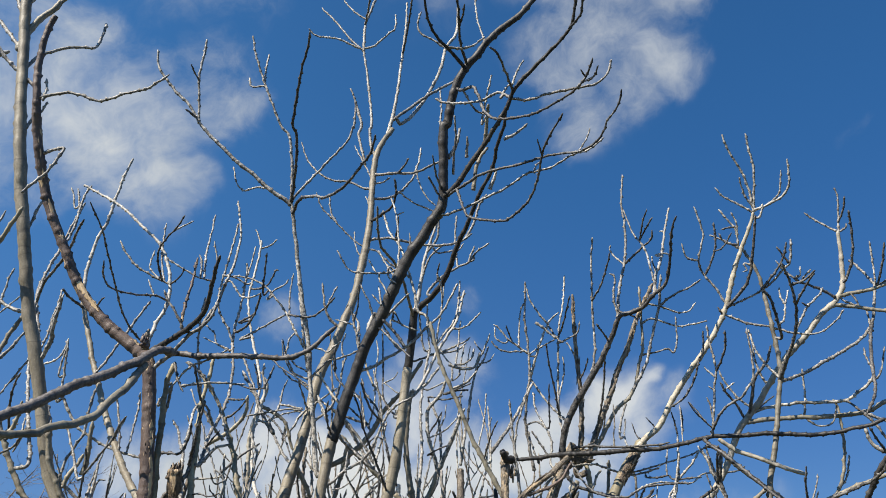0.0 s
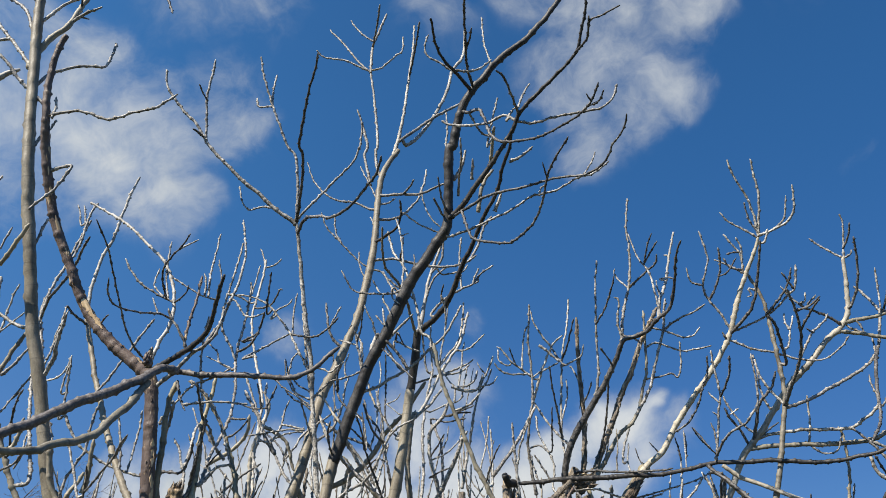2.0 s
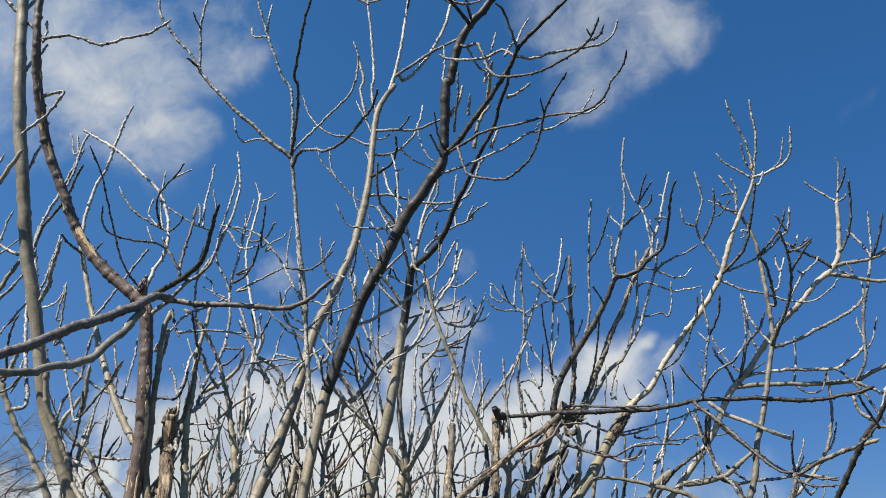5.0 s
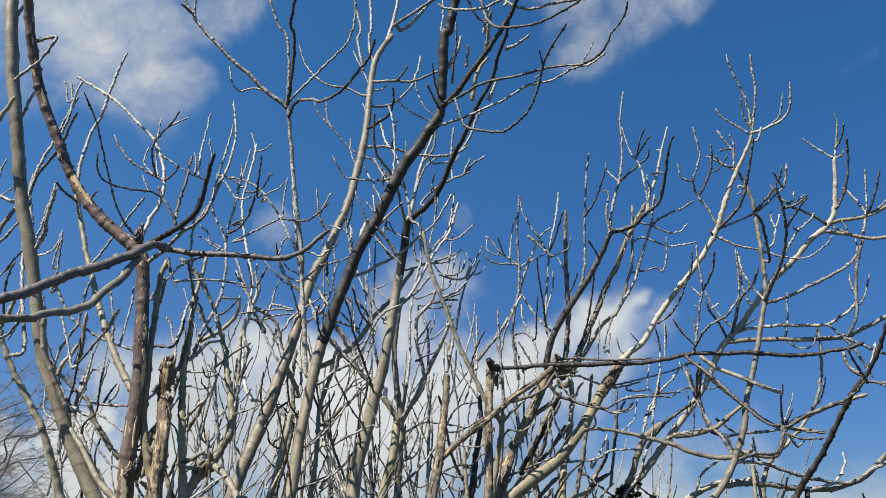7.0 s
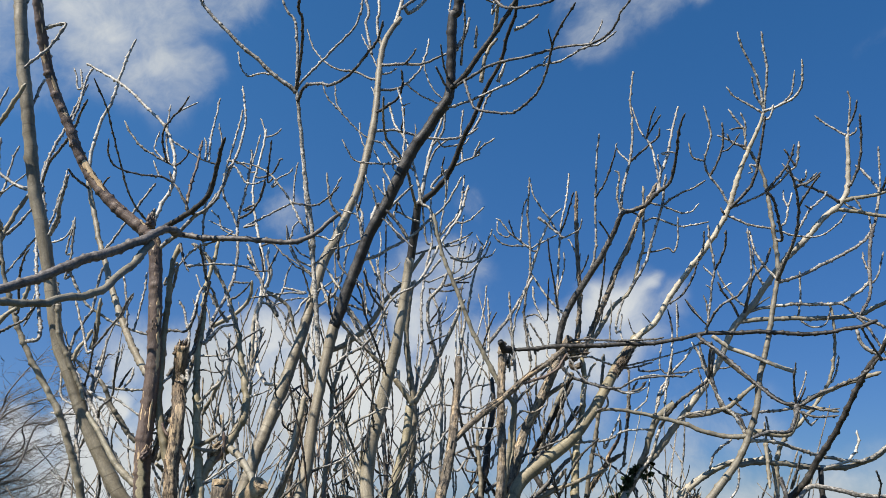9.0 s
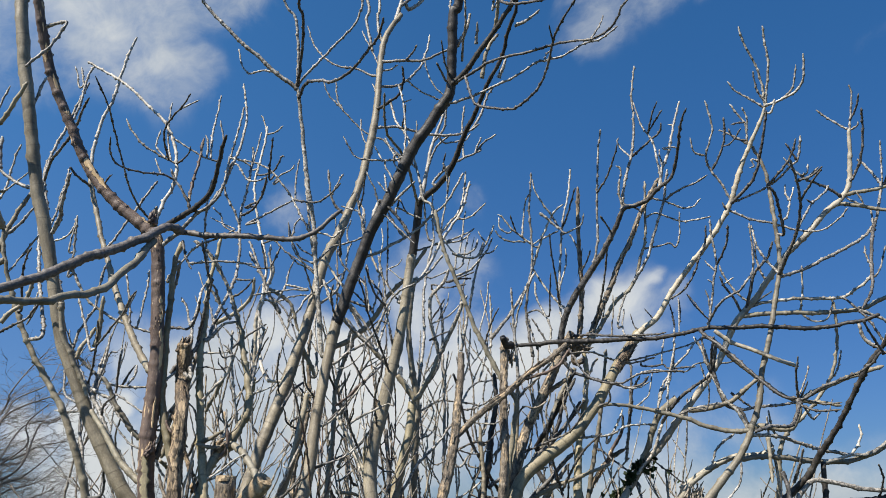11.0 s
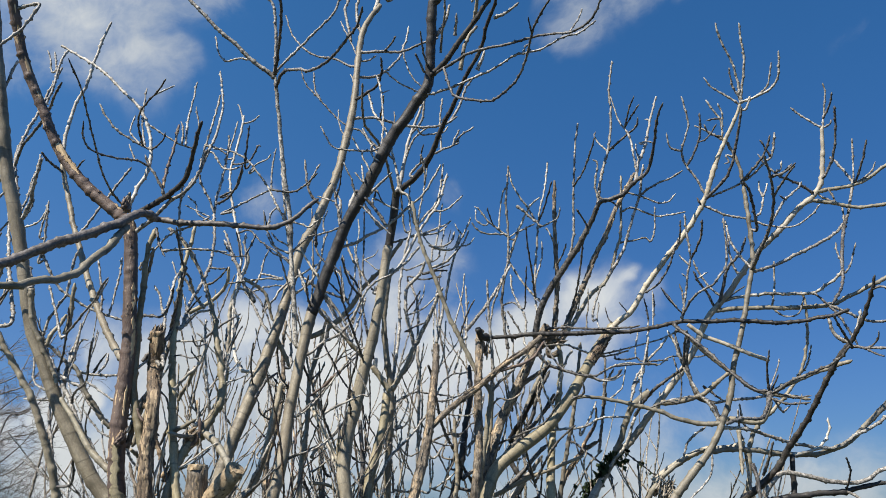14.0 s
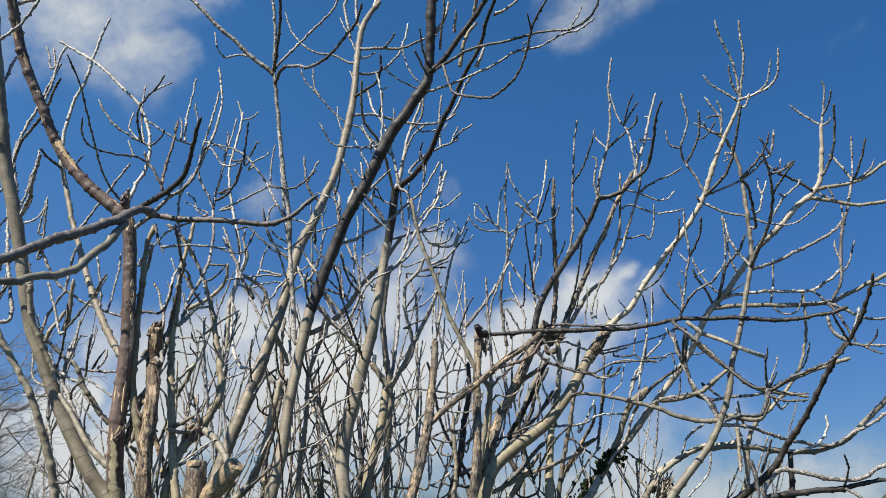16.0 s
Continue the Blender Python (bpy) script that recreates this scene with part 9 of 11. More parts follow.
grow(limb, "twig", "e", (0.0059, 0.0048), (1.991, 4.273, 2.717), (2.033, 4.250, 2.662), (2.066, 4.234, 2.621))
grow(limb, "branch", "h", (0.0127, 0.0102), (1.486, 4.398, 2.642), (1.671, 4.381, 2.655), (1.906, 4.350, 2.648), (2.093, 4.317, 2.656), (2.195, 4.293, 2.697), (2.311, 4.263, 2.753), (2.453, 4.225, 2.822))
grow(limb, "branch", "t", (0.0078, 0.0059), (2.055, 4.239, 2.631), (2.150, 4.232, 2.589), (2.256, 4.220, 2.542), (2.391, 4.190, 2.550))
grow(limb, "twig", "e", (0.0070, 0.0047), (2.055, 4.239, 2.631), (2.091, 4.212, 2.555), (2.125, 4.189, 2.459), (2.141, 4.177, 2.407))
grow(limb, "twig", "t", (0.0058, 0.0049), (1.799, 4.365, 2.652), (1.820, 4.343, 2.774), (1.824, 4.321, 2.903))
grow(limb, "twig", "t", (0.0048, 0.0039), (1.799, 4.365, 2.651), (1.855, 4.352, 2.602), (1.923, 4.327, 2.611), (1.955, 4.298, 2.698))
grow(limb, "twig", "t", (0.0054, 0.0047), (0.910, 4.502, 1.851), (0.876, 4.511, 1.877), (0.878, 4.521, 1.790), (0.912, 4.528, 1.674))
grow(limb, "branch", "t", (0.0089, 0.0076), (0.831, 4.461, 1.747), (0.920, 4.434, 1.872), (0.966, 4.423, 1.930), (1.016, 4.402, 2.075))
grow(limb, "twig", "t", (0.0057, 0.0048), (1.547, 4.381, 2.708), (1.484, 4.393, 2.770), (1.444, 4.395, 2.836), (1.417, 4.395, 2.885), (1.404, 4.391, 2.933))
grow(limb, "twig", "e", (0.0068, 0.0057), (1.496, 4.395, 2.658), (1.457, 4.367, 2.731), (1.410, 4.348, 2.790), (1.378, 4.329, 2.849))
grow(limb, "twig", "t", (0.0057, 0.0048), (1.646, 4.350, 2.835), (1.621, 4.353, 2.857), (1.601, 4.348, 2.920), (1.589, 4.337, 2.999), (1.591, 4.321, 3.077))
grow(limb, "branch", "e", (0.0097, 0.0056), (1.520, 4.388, 2.678), (1.537, 4.333, 2.770), (1.552, 4.287, 2.854), (1.585, 4.255, 2.893), (1.615, 4.224, 2.931), (1.632, 4.184, 2.998))
grow(limb, "twig", "t", (0.0038, 0.0029), (1.400, 4.342, 2.810), (1.441, 4.333, 2.835), (1.456, 4.330, 2.843))
grow(limb, "twig", "e", (0.0038, 0.0028), (1.566, 4.377, 2.701), (1.604, 4.343, 2.735), (1.646, 4.314, 2.759))
grow(limb, "branch", "e", (0.0089, 0.0061), (1.016, 4.402, 2.075), (1.057, 4.299, 2.151), (1.115, 4.217, 2.212), (1.184, 4.139, 2.258), (1.223, 4.094, 2.288))
grow(limb, "twig", "t", (0.0056, 0.0047), (1.306, 4.447, 2.338), (1.305, 4.448, 2.401), (1.288, 4.450, 2.480), (1.277, 4.449, 2.542))
grow(limb, "twig", "t", (0.0044, 0.0035), (1.189, 4.136, 2.258), (1.180, 4.141, 2.302), (1.173, 4.145, 2.346))
grow(limb, "twig", "e", (0.0038, 0.0038), (1.347, 4.438, 2.392), (1.407, 4.408, 2.394), (1.448, 4.387, 2.411))
grow(limb, "twig", "b", (0.0054, 0.0037), (0.757, 4.421, 1.644), (0.772, 4.446, 1.729), (0.744, 4.468, 1.816), (0.767, 4.487, 1.905))
grow(limb, "twig", "t", (0.0058, 0.0039), (1.851, 4.176, 3.357), (1.792, 4.180, 3.415), (1.751, 4.175, 3.481))
grow(limb, "twig", "t", (0.0058, 0.0040), (1.824, 4.172, 3.371), (1.860, 4.163, 3.385), (1.868, 4.153, 3.431))
limb = grow(tree, "limb", "h", (0.0176, 0.0170, 0.0164, 0.0159, 0.0151, 0.0142, 0.0119, 0.0097, 0.0076, 0.0060), (1.206, 4.500, -0.050), (1.317, 4.500, 1.143), (1.538, 4.500, 1.590), (1.609, 4.488, 1.732), (1.629, 4.475, 1.905), (1.678, 4.465, 2.023), (1.775, 4.455, 2.112), (1.852, 4.446, 2.192), (1.935, 4.435, 2.307), (1.976, 4.426, 2.414), (2.000, 4.417, 2.537), (2.003, 4.405, 2.693), (1.986, 4.400, 2.750))
grow(limb, "twig", "t", (0.0059, 0.0040), (1.927, 4.436, 2.296), (1.985, 4.445, 2.355), (2.026, 4.456, 2.466))
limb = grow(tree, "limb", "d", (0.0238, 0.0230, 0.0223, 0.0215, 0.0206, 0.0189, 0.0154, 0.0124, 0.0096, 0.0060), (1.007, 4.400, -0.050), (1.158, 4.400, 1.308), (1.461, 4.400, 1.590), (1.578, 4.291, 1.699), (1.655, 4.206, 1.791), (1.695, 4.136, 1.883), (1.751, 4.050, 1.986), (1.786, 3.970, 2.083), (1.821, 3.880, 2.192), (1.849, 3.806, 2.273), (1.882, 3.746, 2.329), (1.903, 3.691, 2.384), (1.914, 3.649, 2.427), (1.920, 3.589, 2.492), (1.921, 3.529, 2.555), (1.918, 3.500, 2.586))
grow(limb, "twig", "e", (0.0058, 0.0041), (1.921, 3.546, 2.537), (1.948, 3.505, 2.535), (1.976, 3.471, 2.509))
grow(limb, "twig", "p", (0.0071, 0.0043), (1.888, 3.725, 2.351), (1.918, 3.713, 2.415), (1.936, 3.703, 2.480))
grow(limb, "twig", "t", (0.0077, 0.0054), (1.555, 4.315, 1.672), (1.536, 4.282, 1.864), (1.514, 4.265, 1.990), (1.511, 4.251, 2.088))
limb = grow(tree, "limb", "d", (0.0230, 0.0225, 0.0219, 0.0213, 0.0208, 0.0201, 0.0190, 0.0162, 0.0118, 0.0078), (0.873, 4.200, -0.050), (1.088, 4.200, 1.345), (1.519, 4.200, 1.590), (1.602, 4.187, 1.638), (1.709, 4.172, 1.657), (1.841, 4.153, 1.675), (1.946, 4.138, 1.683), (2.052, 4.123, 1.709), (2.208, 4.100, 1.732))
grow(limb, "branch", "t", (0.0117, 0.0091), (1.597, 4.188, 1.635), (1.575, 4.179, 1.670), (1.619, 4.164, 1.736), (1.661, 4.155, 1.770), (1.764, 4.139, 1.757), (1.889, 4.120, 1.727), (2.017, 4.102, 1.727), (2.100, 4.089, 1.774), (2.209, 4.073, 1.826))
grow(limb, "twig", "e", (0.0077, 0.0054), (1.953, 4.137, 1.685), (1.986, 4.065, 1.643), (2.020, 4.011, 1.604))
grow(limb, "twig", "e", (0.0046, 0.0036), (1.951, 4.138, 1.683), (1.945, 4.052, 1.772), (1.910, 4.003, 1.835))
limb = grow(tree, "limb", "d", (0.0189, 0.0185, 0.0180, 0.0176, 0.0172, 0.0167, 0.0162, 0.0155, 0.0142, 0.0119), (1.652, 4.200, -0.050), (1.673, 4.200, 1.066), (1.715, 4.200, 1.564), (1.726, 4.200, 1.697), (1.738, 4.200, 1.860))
grow(limb, "branch", "p", (0.0090, 0.0047), (1.737, 4.200, 1.855), (1.869, 4.214, 1.888), (1.920, 4.220, 1.930), (1.953, 4.226, 1.987), (1.957, 4.230, 2.044))
limb = grow(tree, "limb", "h", (0.0205, 0.0200, 0.0195, 0.0190, 0.0185, 0.0180, 0.0172, 0.0164, 0.0109, 0.0062), (0.737, 4.300, -0.050), (0.826, 4.300, 1.119), (1.002, 4.300, 1.576), (1.040, 4.277, 1.676), (1.089, 4.259, 1.746), (1.160, 4.239, 1.806), (1.229, 4.220, 1.852), (1.311, 4.200, 1.886))
grow(limb, "twig", "t", (0.0053, 0.0053), (1.202, 4.227, 1.838), (1.233, 4.210, 1.928), (1.320, 4.195, 1.997))
limb = grow(tree, "limb", "f", (0.0339, 0.0328, 0.0318, 0.0307, 0.0296, 0.0280, 0.0259, 0.0241, 0.0230, 0.0196), (0.004, 4.200, -0.050), (0.062, 4.200, 1.104), (0.178, 4.200, 1.588), (0.223, 4.219, 1.776), (0.260, 4.233, 1.914), (0.307, 4.248, 2.057), (0.371, 4.261, 2.173), (0.447, 4.277, 2.323), (0.513, 4.292, 2.462), (0.556, 4.300, 2.540))
grow(limb, "twig", "e", (0.0062, 0.0041), (0.539, 4.297, 2.518), (0.642, 4.177, 2.501), (0.742, 4.080, 2.472), (0.907, 3.927, 2.445), (0.953, 3.885, 2.445))
grow(limb, "twig", "e", (0.0053, 0.0039), (0.511, 4.291, 2.458), (0.532, 4.256, 2.439), (0.584, 4.131, 2.299), (0.643, 4.065, 2.245), (0.738, 3.977, 2.218), (0.808, 3.905, 2.247), (0.920, 3.802, 2.244), (0.983, 3.743, 2.234))
grow(limb, "twig", "t", (0.0052, 0.0046), (0.540, 4.238, 2.418), (0.656, 4.291, 2.431), (0.782, 4.340, 2.395), (0.878, 4.372, 2.386), (1.012, 4.414, 2.425))
grow(limb, "twig", "t", (0.0041, 0.0033), (0.714, 3.999, 2.225), (0.770, 4.006, 2.200), (0.827, 4.012, 2.201), (0.885, 4.018, 2.230))
grow(limb, "twig", "t", (0.0041, 0.0035), (0.758, 3.957, 2.226), (0.827, 3.993, 2.262), (0.904, 4.024, 2.287), (1.010, 4.061, 2.288), (1.087, 4.086, 2.292), (1.138, 4.105, 2.330), (1.202, 4.125, 2.342))
grow(limb, "twig", "t", (0.0045, 0.0037), (0.832, 4.356, 2.390), (0.941, 4.370, 2.416), (1.068, 4.383, 2.450), (1.180, 4.393, 2.483), (1.295, 4.404, 2.533))
grow(limb, "twig", "e", (0.0046, 0.0035), (0.929, 4.388, 2.401), (0.929, 4.359, 2.368), (0.984, 4.305, 2.359), (1.021, 4.272, 2.359), (1.043, 4.247, 2.334), (1.152, 4.158, 2.328))
grow(limb, "twig", "t", (0.0045, 0.0036), (1.014, 4.278, 2.360), (1.021, 4.294, 2.418), (1.038, 4.309, 2.481), (1.046, 4.319, 2.530))
grow(limb, "twig", "t", (0.0051, 0.0043), (0.224, 4.219, 1.780), (0.281, 4.238, 1.810), (0.398, 4.266, 1.845))
grow(limb, "twig", "e", (0.0060, 0.0040), (0.258, 4.232, 1.907), (0.385, 4.093, 1.953), (0.486, 3.998, 1.995), (0.550, 3.907, 2.081))
grow(limb, "twig", "b", (0.0052, 0.0035), (0.331, 4.253, 2.101), (0.360, 4.257, 2.086), (0.342, 4.266, 2.174), (0.331, 4.276, 2.293), (0.346, 4.285, 2.414))
grow(limb, "twig", "b", (0.0051, 0.0035), (0.271, 4.219, 1.912), (0.282, 4.223, 1.886), (0.319, 4.235, 1.999), (0.332, 4.247, 2.143), (0.314, 4.257, 2.260))
grow(limb, "branch", "f", (0.0128, 0.0087), (0.369, 4.260, 2.170), (0.425, 4.284, 2.229), (0.503, 4.305, 2.283), (0.572, 4.323, 2.331))
grow(limb, "twig", "b", (0.0042, 0.0026), (0.731, 4.091, 2.475), (0.733, 4.084, 2.523), (0.745, 4.074, 2.609), (0.744, 4.066, 2.682))
grow(limb, "twig", "t", (0.0086, 0.0045), (0.345, 4.285, 2.408), (0.326, 4.258, 2.530), (0.315, 4.238, 2.648), (0.328, 4.218, 2.768), (0.350, 4.199, 2.888), (0.351, 4.177, 3.041), (0.344, 4.154, 3.195), (0.354, 4.136, 3.320), (0.358, 4.126, 3.392))
grow(limb, "twig", "t", (0.0062, 0.0035), (0.351, 4.183, 3.001), (0.299, 4.171, 3.038), (0.244, 4.160, 3.083), (0.202, 4.150, 3.137), (0.172, 4.145, 3.158))
grow(limb, "twig", "t", (0.0053, 0.0035), (0.333, 4.178, 3.014), (0.238, 4.163, 3.010), (0.183, 4.155, 3.033), (0.156, 4.149, 3.069))
grow(limb, "twig", "t", (0.0044, 0.0036), (0.302, 4.172, 3.032), (0.311, 4.184, 3.140), (0.326, 4.193, 3.243), (0.346, 4.197, 3.295))
grow(limb, "twig", "t", (0.0035, 0.0036), (0.250, 4.161, 3.078), (0.232, 4.168, 3.060), (0.184, 4.179, 3.090), (0.179, 4.191, 3.159))
grow(limb, "twig", "e", (0.0035, 0.0035), (0.269, 4.164, 3.068), (0.249, 4.119, 3.100), (0.238, 4.088, 3.131))
grow(limb, "twig", "e", (0.0044, 0.0033), (0.316, 4.240, 2.633), (0.367, 4.181, 2.635), (0.420, 4.126, 2.591), (0.422, 4.035, 2.687), (0.423, 3.960, 2.770))
limb = grow(tree, "limb", "f", (0.0288, 0.0280, 0.0272, 0.0264, 0.0256, 0.0244, 0.0231, 0.0215, 0.0192, 0.0168), (-0.321, 3.800, -0.050), (-0.263, 3.800, 1.119), (-0.146, 3.800, 1.589), (-0.116, 3.833, 1.710), (-0.087, 3.866, 1.836), (-0.063, 3.900, 1.966), (-0.051, 3.934, 2.102), (-0.036, 3.968, 2.243), (-0.031, 4.000, 2.374))
grow(limb, "branch", "f", (0.0146, 0.0124), (-0.060, 3.899, 1.961), (0.024, 3.936, 2.044), (0.106, 3.964, 2.114), (0.203, 3.993, 2.192), (0.304, 4.022, 2.280), (0.420, 4.051, 2.364), (0.496, 4.071, 2.432))
grow(limb, "twig", "t", (0.0050, 0.0044), (0.430, 4.054, 2.373), (0.409, 4.072, 2.403), (0.426, 4.118, 2.530), (0.367, 4.172, 2.693), (0.363, 4.201, 2.794))
grow(limb, "twig", "k", (0.0080, 0.0058), (0.265, 4.011, 2.246), (0.345, 4.020, 2.266), (0.445, 4.031, 2.315), (0.505, 4.039, 2.397))
limb = grow(tree, "limb", "h", (0.0196, 0.0188, 0.0181, 0.0173, 0.0162, 0.0147, 0.0129, 0.0113, 0.0098, 0.0084), (0.249, 4.200, -0.050), (0.230, 4.200, 1.093), (0.192, 4.200, 1.588), (0.182, 4.184, 1.721), (0.199, 4.168, 1.855), (0.223, 4.149, 2.018), (0.241, 4.132, 2.156), (0.182, 4.120, 2.239), (0.125, 4.105, 2.351), (0.083, 4.093, 2.435), (0.039, 4.081, 2.520), (-0.004, 4.066, 2.635), (-0.048, 4.051, 2.751), (-0.107, 4.031, 2.897), (-0.137, 4.016, 3.015), (-0.159, 4.000, 3.134))
grow(limb, "twig", "t", (0.0070, 0.0051), (0.241, 4.133, 2.150), (0.282, 4.141, 2.208), (0.356, 4.151, 2.279), (0.446, 4.163, 2.377))
grow(limb, "branch", "t", (0.0095, 0.0050), (0.247, 4.134, 2.156), (0.250, 4.103, 2.322), (0.235, 4.073, 2.519), (0.227, 4.045, 2.720))
grow(limb, "twig", "t", (0.0042, 0.0035), (0.057, 4.086, 2.487), (0.099, 4.128, 2.651), (0.115, 4.156, 2.787))
grow(limb, "twig", "p", (0.0042, 0.0043), (0.090, 4.095, 2.421), (0.120, 4.099, 2.437), (0.122, 4.115, 2.618), (0.119, 4.122, 2.710))
grow(limb, "twig", "e", (0.0042, 0.0032), (0.084, 4.093, 2.433), (0.123, 3.986, 2.528), (0.158, 3.928, 2.586))
grow(limb, "branch", "t", (0.0096, 0.0062), (0.120, 4.102, 2.467), (0.216, 4.145, 2.595), (0.278, 4.170, 2.693), (0.335, 4.193, 2.792), (0.368, 4.206, 2.852))
grow(limb, "twig", "t", (0.0050, 0.0042), (0.240, 4.078, 2.491), (0.261, 4.057, 2.604), (0.296, 4.044, 2.689), (0.314, 4.036, 2.747))
grow(limb, "twig", "b", (0.0050, 0.0034), (0.229, 4.142, 2.073), (0.281, 4.151, 2.130), (0.339, 4.156, 2.125), (0.397, 4.162, 2.160))
limb = grow(tree, "limb", "f", (0.0273, 0.0265, 0.0257, 0.0249, 0.0241, 0.0229, 0.0216, 0.0200, 0.0186, 0.0173), (0.066, 4.000, -0.050), (0.092, 4.000, 1.095), (0.143, 4.000, 1.589), (0.165, 4.024, 1.794), (0.175, 4.042, 1.953), (0.172, 4.061, 2.119), (0.181, 4.080, 2.289), (0.186, 4.100, 2.472))
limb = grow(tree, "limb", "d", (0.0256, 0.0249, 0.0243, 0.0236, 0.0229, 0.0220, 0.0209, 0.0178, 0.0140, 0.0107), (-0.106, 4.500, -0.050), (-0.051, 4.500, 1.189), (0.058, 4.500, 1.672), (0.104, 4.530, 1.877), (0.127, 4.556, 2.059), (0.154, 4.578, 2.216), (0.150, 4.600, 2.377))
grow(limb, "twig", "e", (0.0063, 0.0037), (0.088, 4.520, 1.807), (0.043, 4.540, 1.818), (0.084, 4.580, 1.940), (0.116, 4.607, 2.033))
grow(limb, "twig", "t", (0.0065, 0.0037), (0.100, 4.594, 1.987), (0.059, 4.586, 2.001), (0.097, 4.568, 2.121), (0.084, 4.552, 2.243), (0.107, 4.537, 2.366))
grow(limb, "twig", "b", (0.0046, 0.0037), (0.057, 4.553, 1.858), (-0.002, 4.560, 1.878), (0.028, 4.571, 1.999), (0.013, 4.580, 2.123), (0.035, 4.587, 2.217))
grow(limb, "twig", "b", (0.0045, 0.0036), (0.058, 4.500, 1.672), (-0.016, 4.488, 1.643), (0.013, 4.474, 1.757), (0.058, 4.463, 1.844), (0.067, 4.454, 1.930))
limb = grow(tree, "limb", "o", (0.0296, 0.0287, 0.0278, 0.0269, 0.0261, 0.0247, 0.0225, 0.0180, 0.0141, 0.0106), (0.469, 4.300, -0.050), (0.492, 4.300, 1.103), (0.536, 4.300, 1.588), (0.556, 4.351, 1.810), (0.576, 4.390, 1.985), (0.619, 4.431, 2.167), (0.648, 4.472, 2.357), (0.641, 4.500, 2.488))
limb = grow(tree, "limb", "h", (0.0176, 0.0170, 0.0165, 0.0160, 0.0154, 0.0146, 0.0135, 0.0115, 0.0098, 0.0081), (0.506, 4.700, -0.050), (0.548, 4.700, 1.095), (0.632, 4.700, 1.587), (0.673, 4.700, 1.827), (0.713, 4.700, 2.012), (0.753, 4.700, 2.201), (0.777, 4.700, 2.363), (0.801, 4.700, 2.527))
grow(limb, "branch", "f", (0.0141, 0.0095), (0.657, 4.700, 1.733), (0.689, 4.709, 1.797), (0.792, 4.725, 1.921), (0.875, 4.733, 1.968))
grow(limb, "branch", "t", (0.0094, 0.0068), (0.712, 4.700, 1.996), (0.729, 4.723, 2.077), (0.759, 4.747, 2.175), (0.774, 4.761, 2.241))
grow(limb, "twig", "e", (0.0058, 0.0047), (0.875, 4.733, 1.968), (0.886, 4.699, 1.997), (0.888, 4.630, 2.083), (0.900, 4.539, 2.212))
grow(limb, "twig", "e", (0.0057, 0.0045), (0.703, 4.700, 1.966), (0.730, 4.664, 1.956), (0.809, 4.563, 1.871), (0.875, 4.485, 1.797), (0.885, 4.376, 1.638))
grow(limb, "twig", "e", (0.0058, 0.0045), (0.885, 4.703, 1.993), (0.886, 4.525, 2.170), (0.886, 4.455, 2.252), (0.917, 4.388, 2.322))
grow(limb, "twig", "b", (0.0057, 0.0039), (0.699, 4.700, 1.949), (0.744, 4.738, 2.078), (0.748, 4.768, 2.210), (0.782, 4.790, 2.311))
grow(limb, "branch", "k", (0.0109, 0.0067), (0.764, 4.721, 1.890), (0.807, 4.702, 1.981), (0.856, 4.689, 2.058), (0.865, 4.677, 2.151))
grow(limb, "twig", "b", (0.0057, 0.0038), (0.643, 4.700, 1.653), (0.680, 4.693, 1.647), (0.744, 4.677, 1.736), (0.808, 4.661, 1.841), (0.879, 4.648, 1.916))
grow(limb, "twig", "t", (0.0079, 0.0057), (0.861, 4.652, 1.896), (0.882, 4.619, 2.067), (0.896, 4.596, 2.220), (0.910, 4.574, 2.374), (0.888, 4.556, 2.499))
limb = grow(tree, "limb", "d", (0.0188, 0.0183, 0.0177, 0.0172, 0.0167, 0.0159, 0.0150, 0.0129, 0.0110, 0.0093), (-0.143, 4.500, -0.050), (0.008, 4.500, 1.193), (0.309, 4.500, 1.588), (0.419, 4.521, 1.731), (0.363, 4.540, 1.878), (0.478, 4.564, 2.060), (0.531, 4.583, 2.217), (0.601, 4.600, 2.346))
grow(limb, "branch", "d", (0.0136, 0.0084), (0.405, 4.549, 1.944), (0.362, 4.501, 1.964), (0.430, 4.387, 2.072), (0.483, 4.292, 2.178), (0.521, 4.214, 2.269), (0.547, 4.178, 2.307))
grow(limb, "twig", "e", (0.0077, 0.0053), (0.443, 4.557, 2.005), (0.512, 4.456, 2.064), (0.579, 4.363, 2.143), (0.605, 4.323, 2.182))
grow(limb, "twig", "t", (0.0074, 0.0054), (0.605, 4.323, 2.182), (0.625, 4.334, 2.273), (0.660, 4.343, 2.365), (0.693, 4.347, 2.412))
grow(limb, "twig", "e", (0.0064, 0.0052), (0.428, 4.553, 1.977), (0.425, 4.457, 1.873), (0.462, 4.359, 1.754), (0.488, 4.266, 1.631))
grow(limb, "branch", "p", (0.0168, 0.0089), (0.356, 4.509, 1.644), (0.416, 4.490, 1.730), (0.476, 4.476, 1.810), (0.528, 4.465, 1.874))
grow(limb, "twig", "t", (0.0063, 0.0045), (0.428, 4.451, 1.865), (0.441, 4.428, 1.988), (0.412, 4.409, 2.119), (0.435, 4.394, 2.222), (0.431, 4.378, 2.340))
grow(limb, "twig", "e", (0.0073, 0.0041), (0.468, 4.340, 1.728), (0.527, 4.194, 1.857), (0.581, 4.112, 1.933), (0.642, 4.042, 1.987))
grow(limb, "twig", "e", (0.0054, 0.0036), (0.332, 4.504, 1.617), (0.295, 4.496, 1.644), (0.341, 4.483, 1.730), (0.430, 4.470, 1.772), (0.548, 4.456, 1.792))
